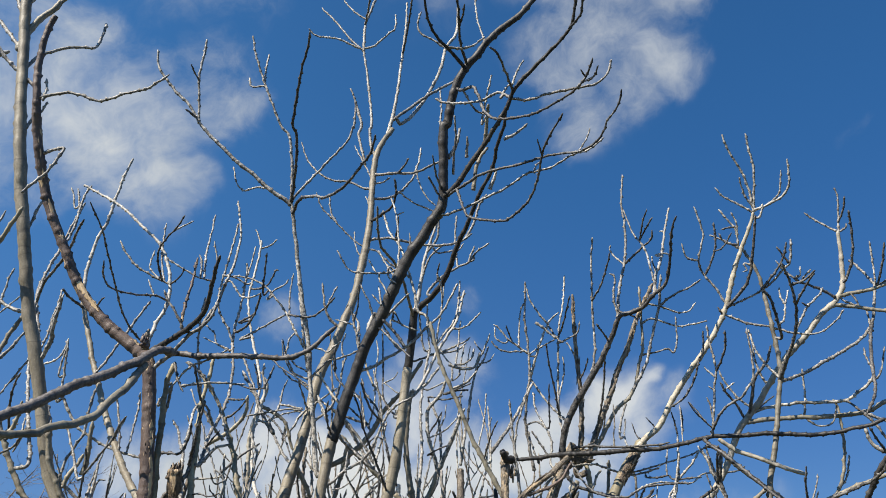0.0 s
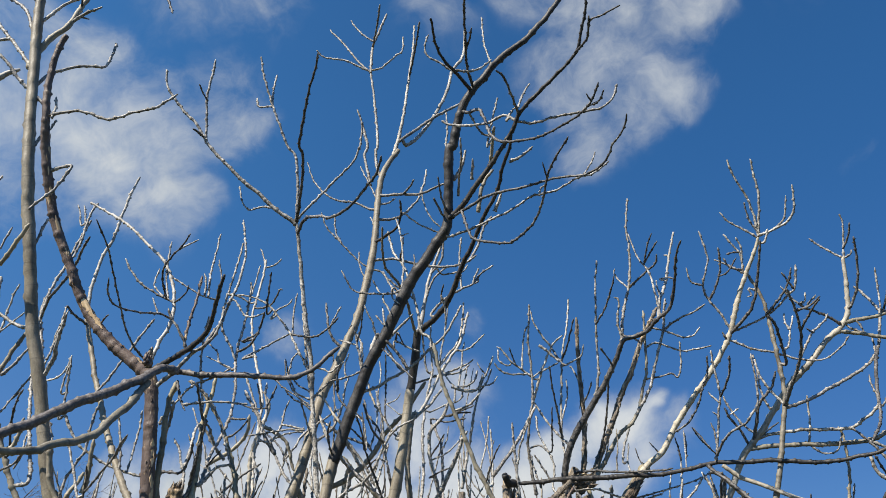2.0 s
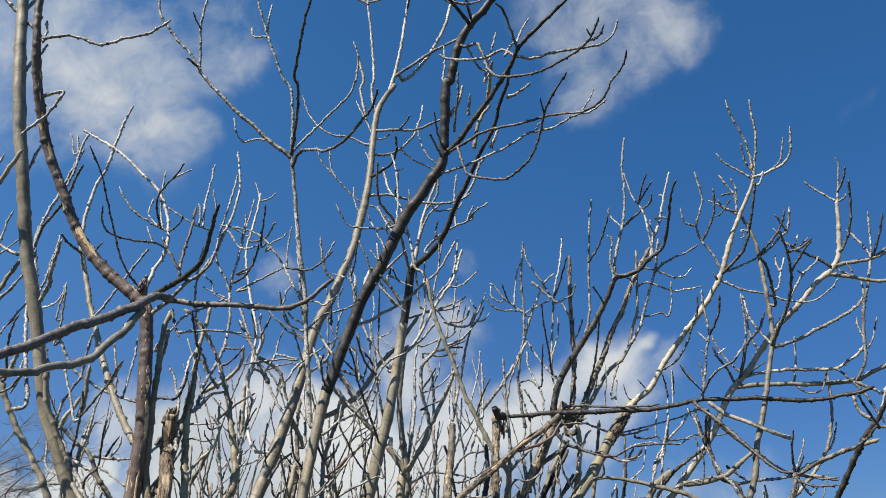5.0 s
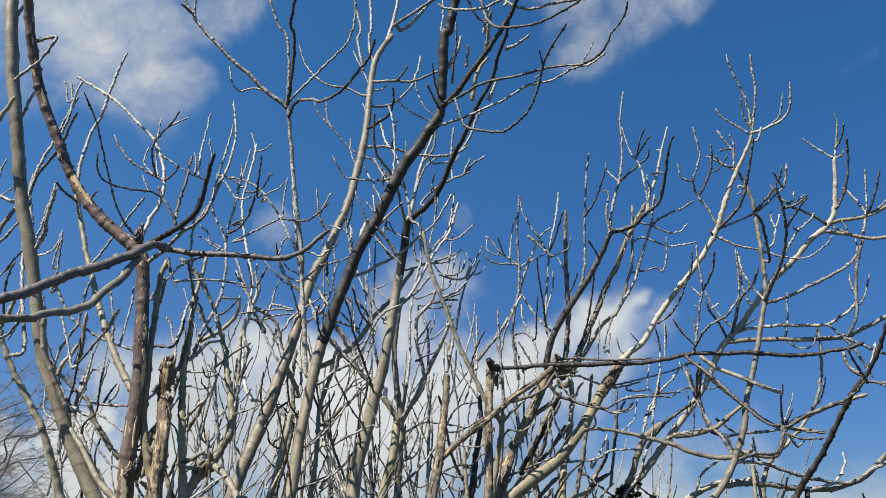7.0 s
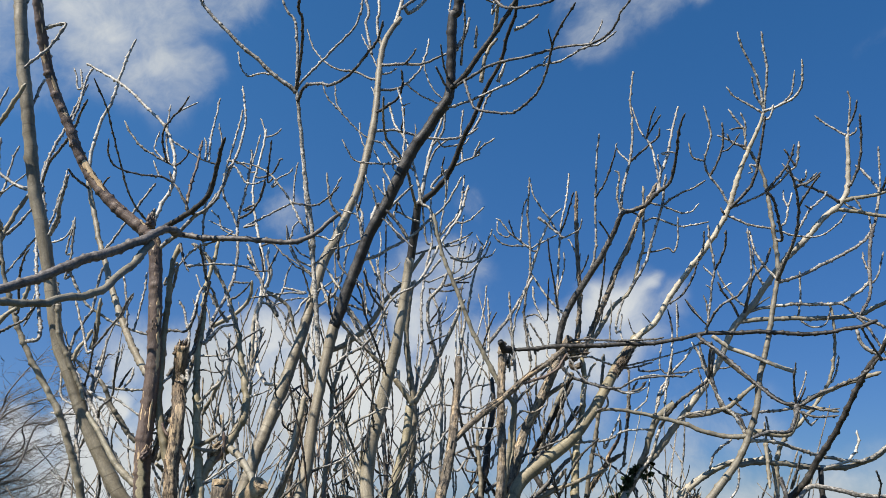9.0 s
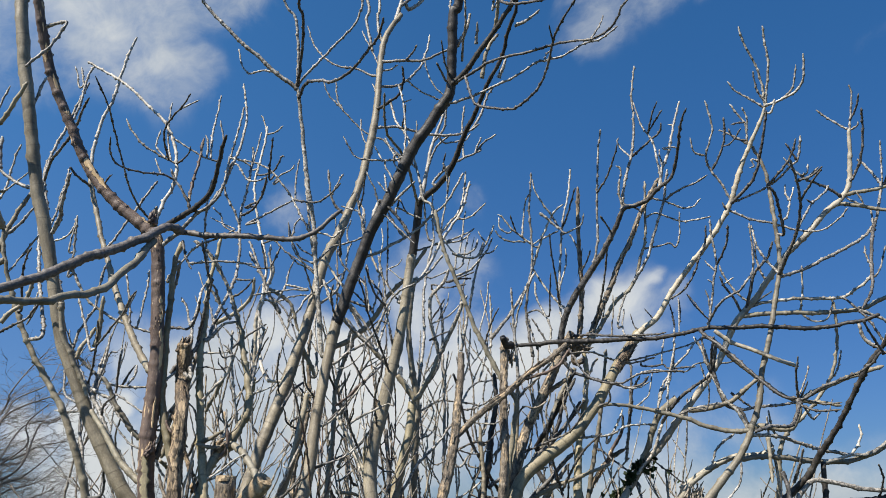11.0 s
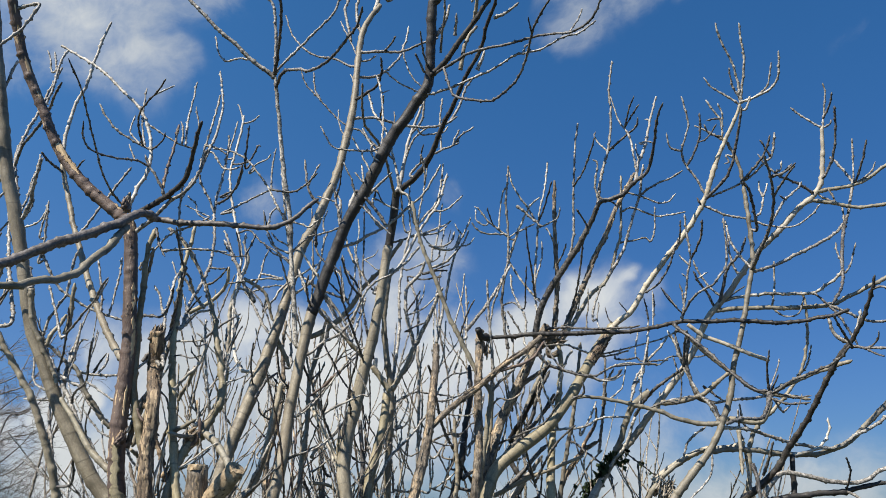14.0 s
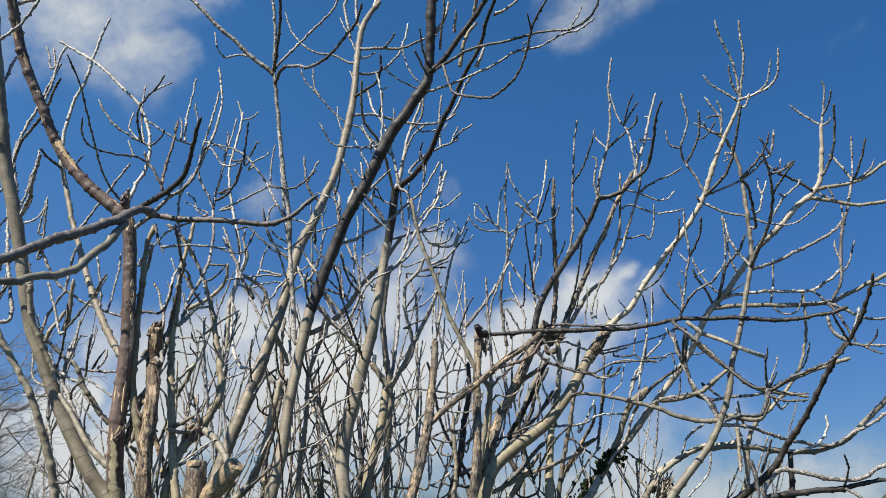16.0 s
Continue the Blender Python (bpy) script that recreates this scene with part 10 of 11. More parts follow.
grow(limb, "twig", "e", (0.0061, 0.0041), (0.469, 4.337, 1.724), (0.421, 4.204, 1.857), (0.388, 4.118, 1.960), (0.379, 4.057, 2.036))
grow(limb, "twig", "e", (0.0063, 0.0043), (0.380, 4.501, 1.680), (0.424, 4.449, 1.644), (0.493, 4.395, 1.671), (0.504, 4.340, 1.754), (0.500, 4.273, 1.862))
limb = grow(tree, "limb", "t", (0.0083, 0.0081, 0.0079, 0.0077, 0.0075, 0.0073, 0.0071, 0.0068, 0.0062, 0.0047), (1.045, 4.600, -0.050), (1.049, 4.600, 1.089), (1.058, 4.600, 1.588), (1.060, 4.600, 1.705), (1.061, 4.600, 1.853))
limb = grow(tree, "limb", "p", (0.0113, 0.0110, 0.0106, 0.0103, 0.0100, 0.0094, 0.0090, 0.0086, 0.0082, 0.0079), (-0.160, 4.600, -0.050), (-0.154, 4.600, 1.072), (-0.143, 4.600, 1.572), (-0.136, 4.600, 1.941), (-0.132, 4.600, 2.187), (-0.137, 4.600, 2.345), (-0.142, 4.600, 2.489))

# ---- twigs and branches that cross between the limbs ----
grow(near_tree, "twig", "t", (0.0077, 0.0048), (-1.837, 3.049, 2.692), (-1.801, 3.056, 2.736), (-1.756, 3.057, 2.805))
grow(near_tree, "twig", "t", (0.0090, 0.0056), (-1.704, 3.132, 2.719), (-1.663, 3.093, 2.774), (-1.633, 3.043, 2.840), (-1.590, 2.990, 2.921))
grow(near_tree, "branch", "s", (0.0099, 0.0061), (-1.793, 3.026, 2.319), (-1.757, 3.027, 2.364), (-1.720, 3.031, 2.398), (-1.692, 3.020, 2.464), (-1.680, 3.005, 2.505))
grow(near_tree, "branch", "s", (0.0114, 0.0071), (-1.642, 3.171, 2.436), (-1.632, 3.187, 2.322), (-1.604, 3.198, 2.255), (-1.572, 3.209, 2.189), (-1.533, 3.224, 2.112), (-1.510, 3.226, 2.056))
grow(near_tree, "branch", "s", (0.0102, 0.0063), (-1.602, 3.272, 2.224), (-1.581, 3.275, 2.283), (-1.555, 3.283, 2.320), (-1.542, 3.285, 2.357))
grow(near_tree, "branch", "s", (0.0115, 0.0071), (-1.545, 3.303, 2.277), (-1.532, 3.296, 2.323), (-1.522, 3.277, 2.415), (-1.515, 3.260, 2.484))
grow(near_tree, "twig", "t", (0.0061, 0.0038), (-1.443, 3.166, 2.136), (-1.437, 3.181, 2.206), (-1.438, 3.197, 2.255), (-1.444, 3.210, 2.304))
grow(near_tree, "twig", "e", (0.0052, 0.0032), (-1.455, 3.407, 2.130), (-1.427, 3.394, 2.175), (-1.396, 3.382, 2.216))
grow(near_tree, "twig", "t", (0.0090, 0.0056), (-1.547, 3.364, 2.099), (-1.559, 3.403, 2.177), (-1.567, 3.442, 2.257))
grow(near_tree, "branch", "e", (0.0094, 0.0059), (-1.165, 3.169, 2.141), (-1.119, 3.179, 2.206), (-1.077, 3.189, 2.253), (-1.059, 3.176, 2.365), (-1.041, 3.161, 2.467), (-1.028, 3.154, 2.524))
grow(middle_tree, "twig", "t", (0.0109, 0.0068), (-0.034, 3.826, 4.015), (0.006, 3.840, 4.093), (0.040, 3.826, 4.208))
grow(middle_tree, "twig", "t", (0.0078, 0.0048), (-0.010, 3.860, 3.932), (-0.001, 3.773, 4.015), (0.012, 3.701, 4.071), (0.009, 3.613, 4.147))
grow(middle_tree, "twig", "t", (0.0092, 0.0057), (0.065, 3.757, 3.970), (0.073, 3.693, 4.064))
grow(middle_tree, "branch", "s", (0.0123, 0.0076), (0.095, 3.848, 3.821), (0.116, 3.819, 3.939), (0.141, 3.818, 4.008), (0.187, 3.820, 4.071))
grow(middle_tree, "twig", "s", (0.0106, 0.0066), (0.166, 3.659, 4.007), (0.178, 3.569, 4.079), (0.184, 3.494, 4.126))
grow(middle_tree, "twig", "t", (0.0092, 0.0057), (0.268, 3.710, 4.046), (0.345, 3.699, 4.082), (0.398, 3.685, 4.126))
grow(middle_tree, "twig", "t", (0.0112, 0.0069), (0.191, 3.997, 3.907), (0.222, 3.966, 3.976), (0.232, 3.959, 4.007))
grow(middle_tree, "branch", "s", (0.0150, 0.0093), (-0.712, 4.2, 2.45), (-0.667, 4.215, 2.467), (-0.596, 4.229, 2.515), (-0.525, 4.237, 2.578), (-0.467, 4.238, 2.656), (-0.438, 4.239, 2.718), (-0.379, 4.240, 2.781), (-0.320, 4.240, 2.844), (-0.259, 4.230, 2.937), (-0.214, 4.225, 3.000))
grow(middle_tree, "branch", "s", (0.0138, 0.0086), (-0.658, 4.275, 2.618), (-0.593, 4.312, 2.549), (-0.519, 4.347, 2.479), (-0.443, 4.383, 2.394), (-0.383, 4.409, 2.337))
grow(middle_tree, "branch", "t", (0.0122, 0.0076), (-0.143, 4.354, 2.449), (-0.106, 4.323, 2.520), (-0.076, 4.294, 2.575), (-0.030, 4.253, 2.674), (0.000, 4.221, 2.728))
grow(middle_tree, "twig", "t", (0.0078, 0.0048), (-0.077, 4.303, 2.992), (0.001, 4.332, 2.975), (0.064, 4.349, 2.990), (0.096, 4.344, 3.072))
grow(middle_tree, "twig", "t", (0.0075, 0.0046), (-0.059, 4.148, 2.816), (0.016, 4.135, 2.843), (0.075, 4.112, 2.898))
grow(middle_tree, "twig", "e", (0.0091, 0.0056), (-0.459, 4.056, 3.215), (-0.403, 4.053, 3.165), (-0.336, 4.061, 3.087), (-0.296, 4.059, 3.023))
grow(middle_tree, "twig", "t", (0.0060, 0.0037), (-0.414, 3.991, 3.236), (-0.436, 4.053, 3.370))
grow(middle_tree, "twig", "t", (0.0095, 0.0059), (-0.424, 4.266, 3.265), (-0.344, 4.230, 3.334), (-0.280, 4.199, 3.382))
grow(middle_tree, "twig", "t", (0.0094, 0.0058), (-0.247, 4.183, 3.348), (-0.231, 4.188, 3.266), (-0.183, 4.176, 3.228), (-0.167, 4.184, 3.132), (-0.151, 4.180, 3.065))
grow(middle_tree, "twig", "t", (0.0064, 0.0039), (-0.123, 4.203, 3.492), (-0.102, 4.239, 3.422), (-0.102, 4.280, 3.336))
grow(middle_tree, "branch", "s", (0.0126, 0.0078), (-1.349, 4.256, 2.599), (-1.261, 4.257, 2.646), (-1.202, 4.249, 2.691), (-1.156, 4.232, 2.749), (-1.139, 4.197, 2.834))
grow(middle_tree, "twig", "s", (0.0106, 0.0066), (-1.037, 4.116, 2.748), (-0.964, 4.135, 2.707), (-0.919, 4.147, 2.664), (-0.893, 4.168, 2.563), (-0.879, 4.169, 2.532))
grow(middle_tree, "twig", "t", (0.0064, 0.0040), (-0.973, 4.394, 2.712), (-0.989, 4.393, 2.631))
grow(middle_tree, "twig", "q", (0.0107, 0.0097), (-1.118, 4.239, 2.352), (-1.122, 4.225, 2.530), (-1.115, 4.221, 2.652), (-1.079, 4.220, 2.777), (-1.049, 4.223, 2.873), (-1.066, 4.222, 2.937))
grow(middle_tree, "branch", "s", (0.0159, 0.0099), (-0.919, 4.423, 2.511), (-0.869, 4.438, 2.419), (-0.835, 4.446, 2.343))
grow(middle_tree, "twig", "e", (0.0075, 0.0047), (-1.231, 4.113, 2.417), (-1.134, 4.159, 2.516), (-1.060, 4.203, 2.580))
grow(far_tree, "twig", "t", (0.0074, 0.0046), (0.384, 3.997, 3.107), (0.440, 3.995, 3.059), (0.482, 3.993, 3.012))
grow(far_tree, "branch", "h", (0.0190, 0.0118), (0.317, 4.583, 1.831), (0.383, 4.596, 1.951), (0.450, 4.600, 2.104), (0.518, 4.598, 2.259), (0.601, 4.591, 2.400))
grow(far_tree, "twig", "e", (0.0090, 0.0056), (0.485, 4.234, 2.426), (0.511, 4.230, 2.351), (0.566, 4.217, 2.305), (0.648, 4.196, 2.272), (0.756, 4.168, 2.239), (0.807, 4.146, 2.221), (0.873, 4.115, 2.239), (0.898, 4.090, 2.269))
grow(far_tree, "branch", "h", (0.0189, 0.0117), (1.103, 4.388, 2.199), (1.017, 4.425, 2.130), (0.971, 4.454, 2.030), (0.940, 4.476, 1.944), (0.814, 4.520, 1.715))
grow(far_tree, "twig", "q", (0.0105, 0.0094), (1.238, 4.065, 2.492), (1.308, 4.057, 2.433), (1.406, 4.034, 2.386), (1.526, 4.002, 2.324), (1.595, 3.981, 2.292))
grow(far_tree, "twig", "e", (0.0103, 0.0064), (1.162, 4.025, 2.455), (1.219, 4.023, 2.426), (1.213, 4.054, 2.319), (1.218, 4.071, 2.266), (1.259, 4.087, 2.130), (1.333, 4.077, 2.088), (1.355, 4.087, 2.008))
grow(far_tree, "branch", "s", (0.0123, 0.0076), (1.269, 4.186, 2.460), (1.367, 4.184, 2.357), (1.480, 4.173, 2.255), (1.565, 4.161, 2.182), (1.640, 4.145, 2.152), (1.737, 4.117, 2.135), (1.820, 4.092, 2.118))
grow(far_tree, "branch", "s", (0.0133, 0.0082), (1.084, 4.113, 2.105), (1.177, 4.097, 2.109), (1.282, 4.070, 2.141), (1.363, 4.043, 2.206), (1.416, 4.028, 2.245))
grow(far_tree, "twig", "e", (0.0061, 0.0038), (1.313, 4.154, 2.195), (1.361, 4.144, 2.152), (1.409, 4.134, 2.109))
grow(far_tree, "branch", "s", (0.0151, 0.0094), (1.373, 4.142, 2.013), (1.437, 4.123, 2.025), (1.522, 4.099, 2.009), (1.572, 4.083, 2.021), (1.602, 4.068, 2.087), (1.612, 4.061, 2.141), (1.705, 4.021, 2.190), (1.823, 3.966, 2.235), (1.957, 3.898, 2.278))
grow(far_tree, "branch", "q", (0.0154, 0.0139), (1.069, 4.345, 1.738), (1.210, 4.311, 1.834), (1.320, 4.283, 1.888), (1.450, 4.247, 1.899), (1.517, 4.229, 1.926))
grow(far_tree, "twig", "s", (0.0103, 0.0064), (1.420, 4.015, 1.961), (1.411, 3.994, 1.830), (1.398, 3.967, 1.752))
grow(far_tree, "branch", "e", (0.0118, 0.0073), (1.467, 4.014, 1.805), (1.478, 3.998, 1.728), (1.475, 3.987, 1.628))
grow(far_tree, "twig", "e", (0.0077, 0.0047), (1.566, 4.154, 1.760), (1.580, 4.095, 1.836), (1.589, 4.036, 1.911))
grow(far_tree, "twig", "t", (0.0109, 0.0068), (2.006, 3.970, 2.373), (1.942, 3.991, 2.419), (1.912, 3.982, 2.516))

grow(middle_tree, "branch", "s", (0.0150, 0.0130), (-0.273, 4.300, 2.185), (-0.318, 4.288, 2.248), (-0.371, 4.273, 2.314))
grow(middle_tree, "branch", "s", (0.0150, 0.0095), (-0.267, 4.300, 2.191), (-0.217, 4.289, 2.278), (-0.179, 4.280, 2.345), (-0.158, 4.267, 2.417))
grow(near_tree, "branch", "s", (0.0107, 0.0080), (-1.132, 3.168, 2.119), (-1.134, 3.226, 2.018), (-1.204, 3.264, 1.827))
grow(near_tree, "branch", "q", (0.0100, 0.0075), (-1.030, 3.408, 2.161), (-1.071, 3.448, 2.097), (-1.118, 3.485, 2.031))
grow(near_tree, "twig", "s", (0.0073, 0.0055), (-1.214, 3.282, 1.818), (-1.196, 3.334, 1.789), (-1.194, 3.378, 1.770))
grow(near_tree, "twig", "e", (0.0073, 0.0055), (-1.083, 3.318, 1.930), (-1.121, 3.355, 1.856), (-1.162, 3.386, 1.826))
grow(near_tree, "twig", "s", (0.0088, 0.0066), (-0.905, 3.442, 2.168), (-0.924, 3.493, 2.080), (-0.948, 3.540, 1.991))
grow(near_tree, "twig", "e", (0.0088, 0.0066), (-0.850, 3.505, 1.689), (-0.899, 3.536, 1.622), (-0.938, 3.567, 1.578))
grow(middle_tree, "twig", "e", (0.0075, 0.0056), (-0.945, 4.166, 2.136), (-0.902, 4.203, 2.228), (-0.856, 4.246, 2.279))
grow(middle_tree, "branch", "s", (0.0175, 0.0132), (-0.986, 4.091, 1.625), (-0.918, 4.121, 1.710), (-0.877, 4.140, 1.844), (-0.852, 4.150, 1.981), (-0.829, 4.155, 2.121), (-0.815, 4.162, 2.207))
grow(middle_tree, "twig", "s", (0.0092, 0.0069), (-0.674, 4.348, 1.858), (-0.667, 4.387, 1.890), (-0.653, 4.428, 1.907))
grow(middle_tree, "twig", "e", (0.0077, 0.0057), (-0.621, 4.357, 1.831), (-0.605, 4.403, 1.777), (-0.580, 4.447, 1.765))
grow(middle_tree, "branch", "f", (0.0168, 0.0126), (-0.619, 4.365, 1.581), (-0.623, 4.404, 1.678), (-0.634, 4.441, 1.721))
grow(middle_tree, "branch", "e", (0.0141, 0.0106), (-0.429, 4.488, 1.633), (-0.425, 4.509, 1.811), (-0.438, 4.525, 1.960), (-0.449, 4.540, 2.067))
grow(middle_tree, "twig", "s", (0.0077, 0.0057), (-0.536, 4.354, 2.017), (-0.550, 4.405, 1.863), (-0.537, 4.452, 1.779))
grow(middle_tree, "twig", "s", (0.0092, 0.0069), (-0.682, 4.353, 1.732), (-0.588, 4.407, 1.720), (-0.533, 4.456, 1.666))
grow(middle_tree, "twig", "e", (0.0092, 0.0069), (-0.711, 4.348, 1.746), (-0.685, 4.395, 1.664), (-0.674, 4.438, 1.609))
grow(far_tree, "branch", "s", (0.0180, 0.0135), (0.224, 4.301, 1.692), (0.233, 4.313, 1.859), (0.244, 4.318, 2.030), (0.255, 4.319, 2.176), (0.262, 4.330, 2.237))
grow(far_tree, "branch", "s", (0.0120, 0.0090), (0.059, 4.308, 1.632), (0.077, 4.330, 1.776), (0.066, 4.348, 1.918), (0.060, 4.361, 2.063))
grow(far_tree, "twig", "e", (0.0107, 0.0080), (0.260, 4.395, 1.808), (0.320, 4.404, 1.865), (0.366, 4.412, 1.924), (0.442, 4.416, 1.983), (0.535, 4.409, 2.100), (0.598, 4.406, 2.190))
grow(far_tree, "twig", "e", (0.0110, 0.0082), (0.101, 4.504, 1.755), (0.162, 4.540, 1.800), (0.209, 4.577, 1.832))
grow(far_tree, "twig", "s", (0.0105, 0.0079), (0.252, 4.301, 1.665), (0.426, 4.311, 1.748), (0.572, 4.318, 1.805), (0.719, 4.320, 1.861))
grow(far_tree, "branch", "e", (0.0122, 0.0092), (0.302, 4.397, 1.681), (0.407, 4.412, 1.781), (0.485, 4.426, 1.868), (0.548, 4.441, 1.927))

# ---- thin upright shoots behind and between the trees ----
def shoot_tubes(r, base, height, radius, lean, depth=0, coarse=1.6):
    """A shoot that rises with slight crooks, forks like an antler and ends in upturned twigs."""
    tubes = []
    p, d = Vector(base), Vector((lean[0], lean[1], 1)).normalized()
    pts, left = [p.copy()], height
    stepping = max(0.05, height / 7)
    forks = []
    while left > 0:
        s = stepping * r.uniform(0.7, 1.3)
        d = (d + Vector((r.uniform(-0.2, 0.2), r.uniform(-0.2, 0.2), r.uniform(0.0, 0.16)))).normalized()
        p = p + d * s
        pts.append(p.copy())
        left -= s
        if left > 0.12:
            forks.append((p.copy(), d.copy(), left))
    tubes.append(tube(pts, radius, max(0.0022, radius * 0.34), r, 0.9, coarse=coarse))
    if depth < 2:
        for q, e, rest in forks:
            if q.z < 1.35 or r.random() > (0.8 if depth == 0 else 0.5):
                continue
            a = r.uniform(0, 6.28)
            out = Vector((math.cos(a), 0.6 * math.sin(a), r.uniform(0.1, 0.8)))
            tip = (e * 0.6 + out).normalized()
            length = min(0.75, rest) * r.uniform(0.35, 0.85) / (1 + 0.3 * depth)
            tubes += shoot_tubes(r, q, length, max(0.0026, radius * r.uniform(0.42, 0.6)), (tip.x / max(0.35, tip.z), tip.y / max(0.35, tip.z)), depth + 1, coarse)
    return tubes


def shrub(x, y, label, spread, count, low, high, radius, kinds, seed):
    r = random.Random(seed)
    ob = tagged(new("bare_shrub"), label, "shrub", "shrubs of the thicket")
    ob.location = (x, y, 0)
    for i in range(count):
        base = (r.uniform(-spread, spread), r.uniform(-0.4, 0.4), -0.04)
        s = new("shoot", skin("shoot", shoot_tubes(r, base, r.uniform(low, high), radius * r.uniform(0.6, 1.2), (r.uniform(-0.16, 0.16), r.uniform(-0.12, 0.12))), BARK[r.choice(kinds)]))
        s.parent = ob
    return ob


THIN = "clump of thin bare upright shoots behind the larger stems"
shrub(-2.15, 4.6, THIN, 0.45, 4, 2.2, 3.4, 0.010, "bbt", 3)
shrub(-1.35, 4.7, THIN, 0.4, 6, 2.2, 3.2, 0.009, "bbtk", 5)
shrub(-0.75, 5.0, THIN, 0.4, 9, 2.2, 3.2, 0.010, "bbtp", 7)
shrub(-0.2, 5.2, THIN, 0.4, 11, 2.3, 3.6, 0.010, "bbtf", 9)
shrub(0.35, 5.3, THIN, 0.35, 9, 2.1, 3.0, 0.010, "bbtp", 12)
shrub(0.95, 5.3, THIN, 0.35, 7, 1.8, 2.6, 0.009, "bbt", 14)
shrub(-1.25, 4.3, THIN, 0.4, 13, 1.9, 2.45, 0.008, "bbkf", 23)
shrub(-0.6, 4.55, THIN, 0.3, 9, 1.9, 2.4, 0.008, "bbtk", 25)
shrub(1.6, 5.2, THIN, 0.35, 6, 1.7, 2.4, 0.010, "bt", 16)


# ---- sawn stump and cut log among the stems ----
cutwood, t, p = shader("sawn_wood", 0.85)
pos = t.nodes.new("ShaderNodeTexCoord").outputs["Object"]
rays = noise_of(t, pos, (1, 1, 1), 70, 5, 0.65)
crack = noise_of(t, pos, (1, 3, 1), 45, 6, 0.7)
col = ramp_of(t, rays, (0.3, (0.2, 0.14, 0.078)), (0.55, (0.42, 0.32, 0.2)), (0.75, (0.56, 0.45, 0.3)))
col = mix_of(t, ramp_of(t, crack, (0.55, (0, 0, 0)), (0.62, (0.9, 0.9, 0.9))), col, (0.06, 0.04, 0.026))
stain = noise_of(t, pos, (1, 1, 1), 18, 4, 0.6)
col = mix_of(t, ramp_of(t, stain, (0.45, (0, 0, 0)), (0.65, (0.6, 0.6, 0.6))), col, (0.14, 0.115, 0.08))
t.links.new(col, p.inputs["Base Color"])
bump_of(t, p, crack, 0.9, 0.004)


def sawn(name, label, a, b, r0, r1, face_tilt, seed, outside=None):
    """A cut piece of trunk: rough bark mantle and a sawn face on its end."""
    r = random.Random(seed)
    a, b = Vector(a), Vector(b)
    ob = tagged(new(name), label, "tree stump", "cut wood")
    ob.location = (a.x, a.y, 0)
    rel = [a - ob.location, (a * 0.6 + b * 0.4) - ob.location + Vector((0.006, 0, 0)), b - ob.location]
    mantle = new("mantle", skin("mantle", [tube(rel, r0, r1, r, 0.9, blunt=True)], outside or BARK["k"]))
    mantle.parent = ob
    axis = (b - a).normalized()
    turn = (axis + Vector(face_tilt)).normalized().to_track_quat("Z", "Y").to_matrix().to_4x4()
    bm = bmesh.new()
    rings = []
    for k, (rad, z) in enumerate(((1.02, -0.012), (1.0, 0.004), (0.93, 0.0075), (0.5, 0.006), (0.12, 0.003))):
        ring = []
        for i in range(28):
            w = i / 28 * 6.283
            g = rad * r1 * (1 + 0.05 * math.sin(3 * w + seed) + (r.uniform(-0.05, 0.05) if k < 3 else 0))
            ring.append(bm.verts.new((g * math.cos(w), g * math.sin(w), z + r.uniform(-0.0015, 0.0015))))
        rings.append(ring)
    for lo, hi in zip(rings, rings[1:]):
        for i in range(28):
            bm.faces.new((lo[i], lo[(i + 1) % 28], hi[(i + 1) % 28], hi[i]))
    bm.faces.new(rings[-1])
    bm.transform(Matrix.Translation(b - ob.location) @ turn)
    me = bpy.data.meshes.new("sawn_face")
    bm.to_mesh(me)
    bm.free()
    me.materials.append(cutwood)
    face = new("sawn_face", me)
    face.parent = ob
    face["label"] = "pale cracked sawn face"
    return ob


sawn("tree_stump", "weathered sawn stump with a cracked pale top", (-0.868, 2.990, -0.050), (-0.861, 2.982, 1.735), 0.05, 0.035, (0, 0.02, 0), 2, BARK["f"])
sawn("cut_log", "thick sawn limb end with bare pale wood", (-0.943, 3.222, -0.050), (-0.917, 3.133, 1.564), 0.062, 0.045, (0, 0, 0), 3)
sawn("cut_limb", "short sawn limb with bare pale wood, leaning out", (-0.908, 3.026, 1.529), (-0.716, 2.946, 1.725), 0.039, 0.032, (0.0, -0.1, 0.1), 6, cutwood)


# ---- torn wood: splinters where limbs broke ----
def torn(name, label, at, size, count, axis, seed, kind="p"):
    r = random.Random(seed)
    ob = tagged(new(name), label, "torn wood")
    ob.location = at
    for _ in range(count):
        d = (Vector(axis).normalized() + Vector((r.uniform(-0.4, 0.4), r.uniform(-0.4, 0.4), r.uniform(-0.3, 0.3)))).normalized()
        o = Vector((r.uniform(-0.25, 0.25), r.uniform(-0.25, 0.25), r.uniform(-0.3, 0.3))) * size
        n = size * r.uniform(0.4, 1.0)
        line = [o - d * n * 0.5, o + Vector((r.uniform(-0.1, 0.1), 0, 0)) * size, o + d * n * 0.5]
        splinter = new("splinter", skin("splinter", [tube(line, r.uniform(0.004, 0.009), 0.0018, r, 1.2, coarse=1.2, sides=5)], BARK[kind]))
        splinter.parent = ob
    return ob


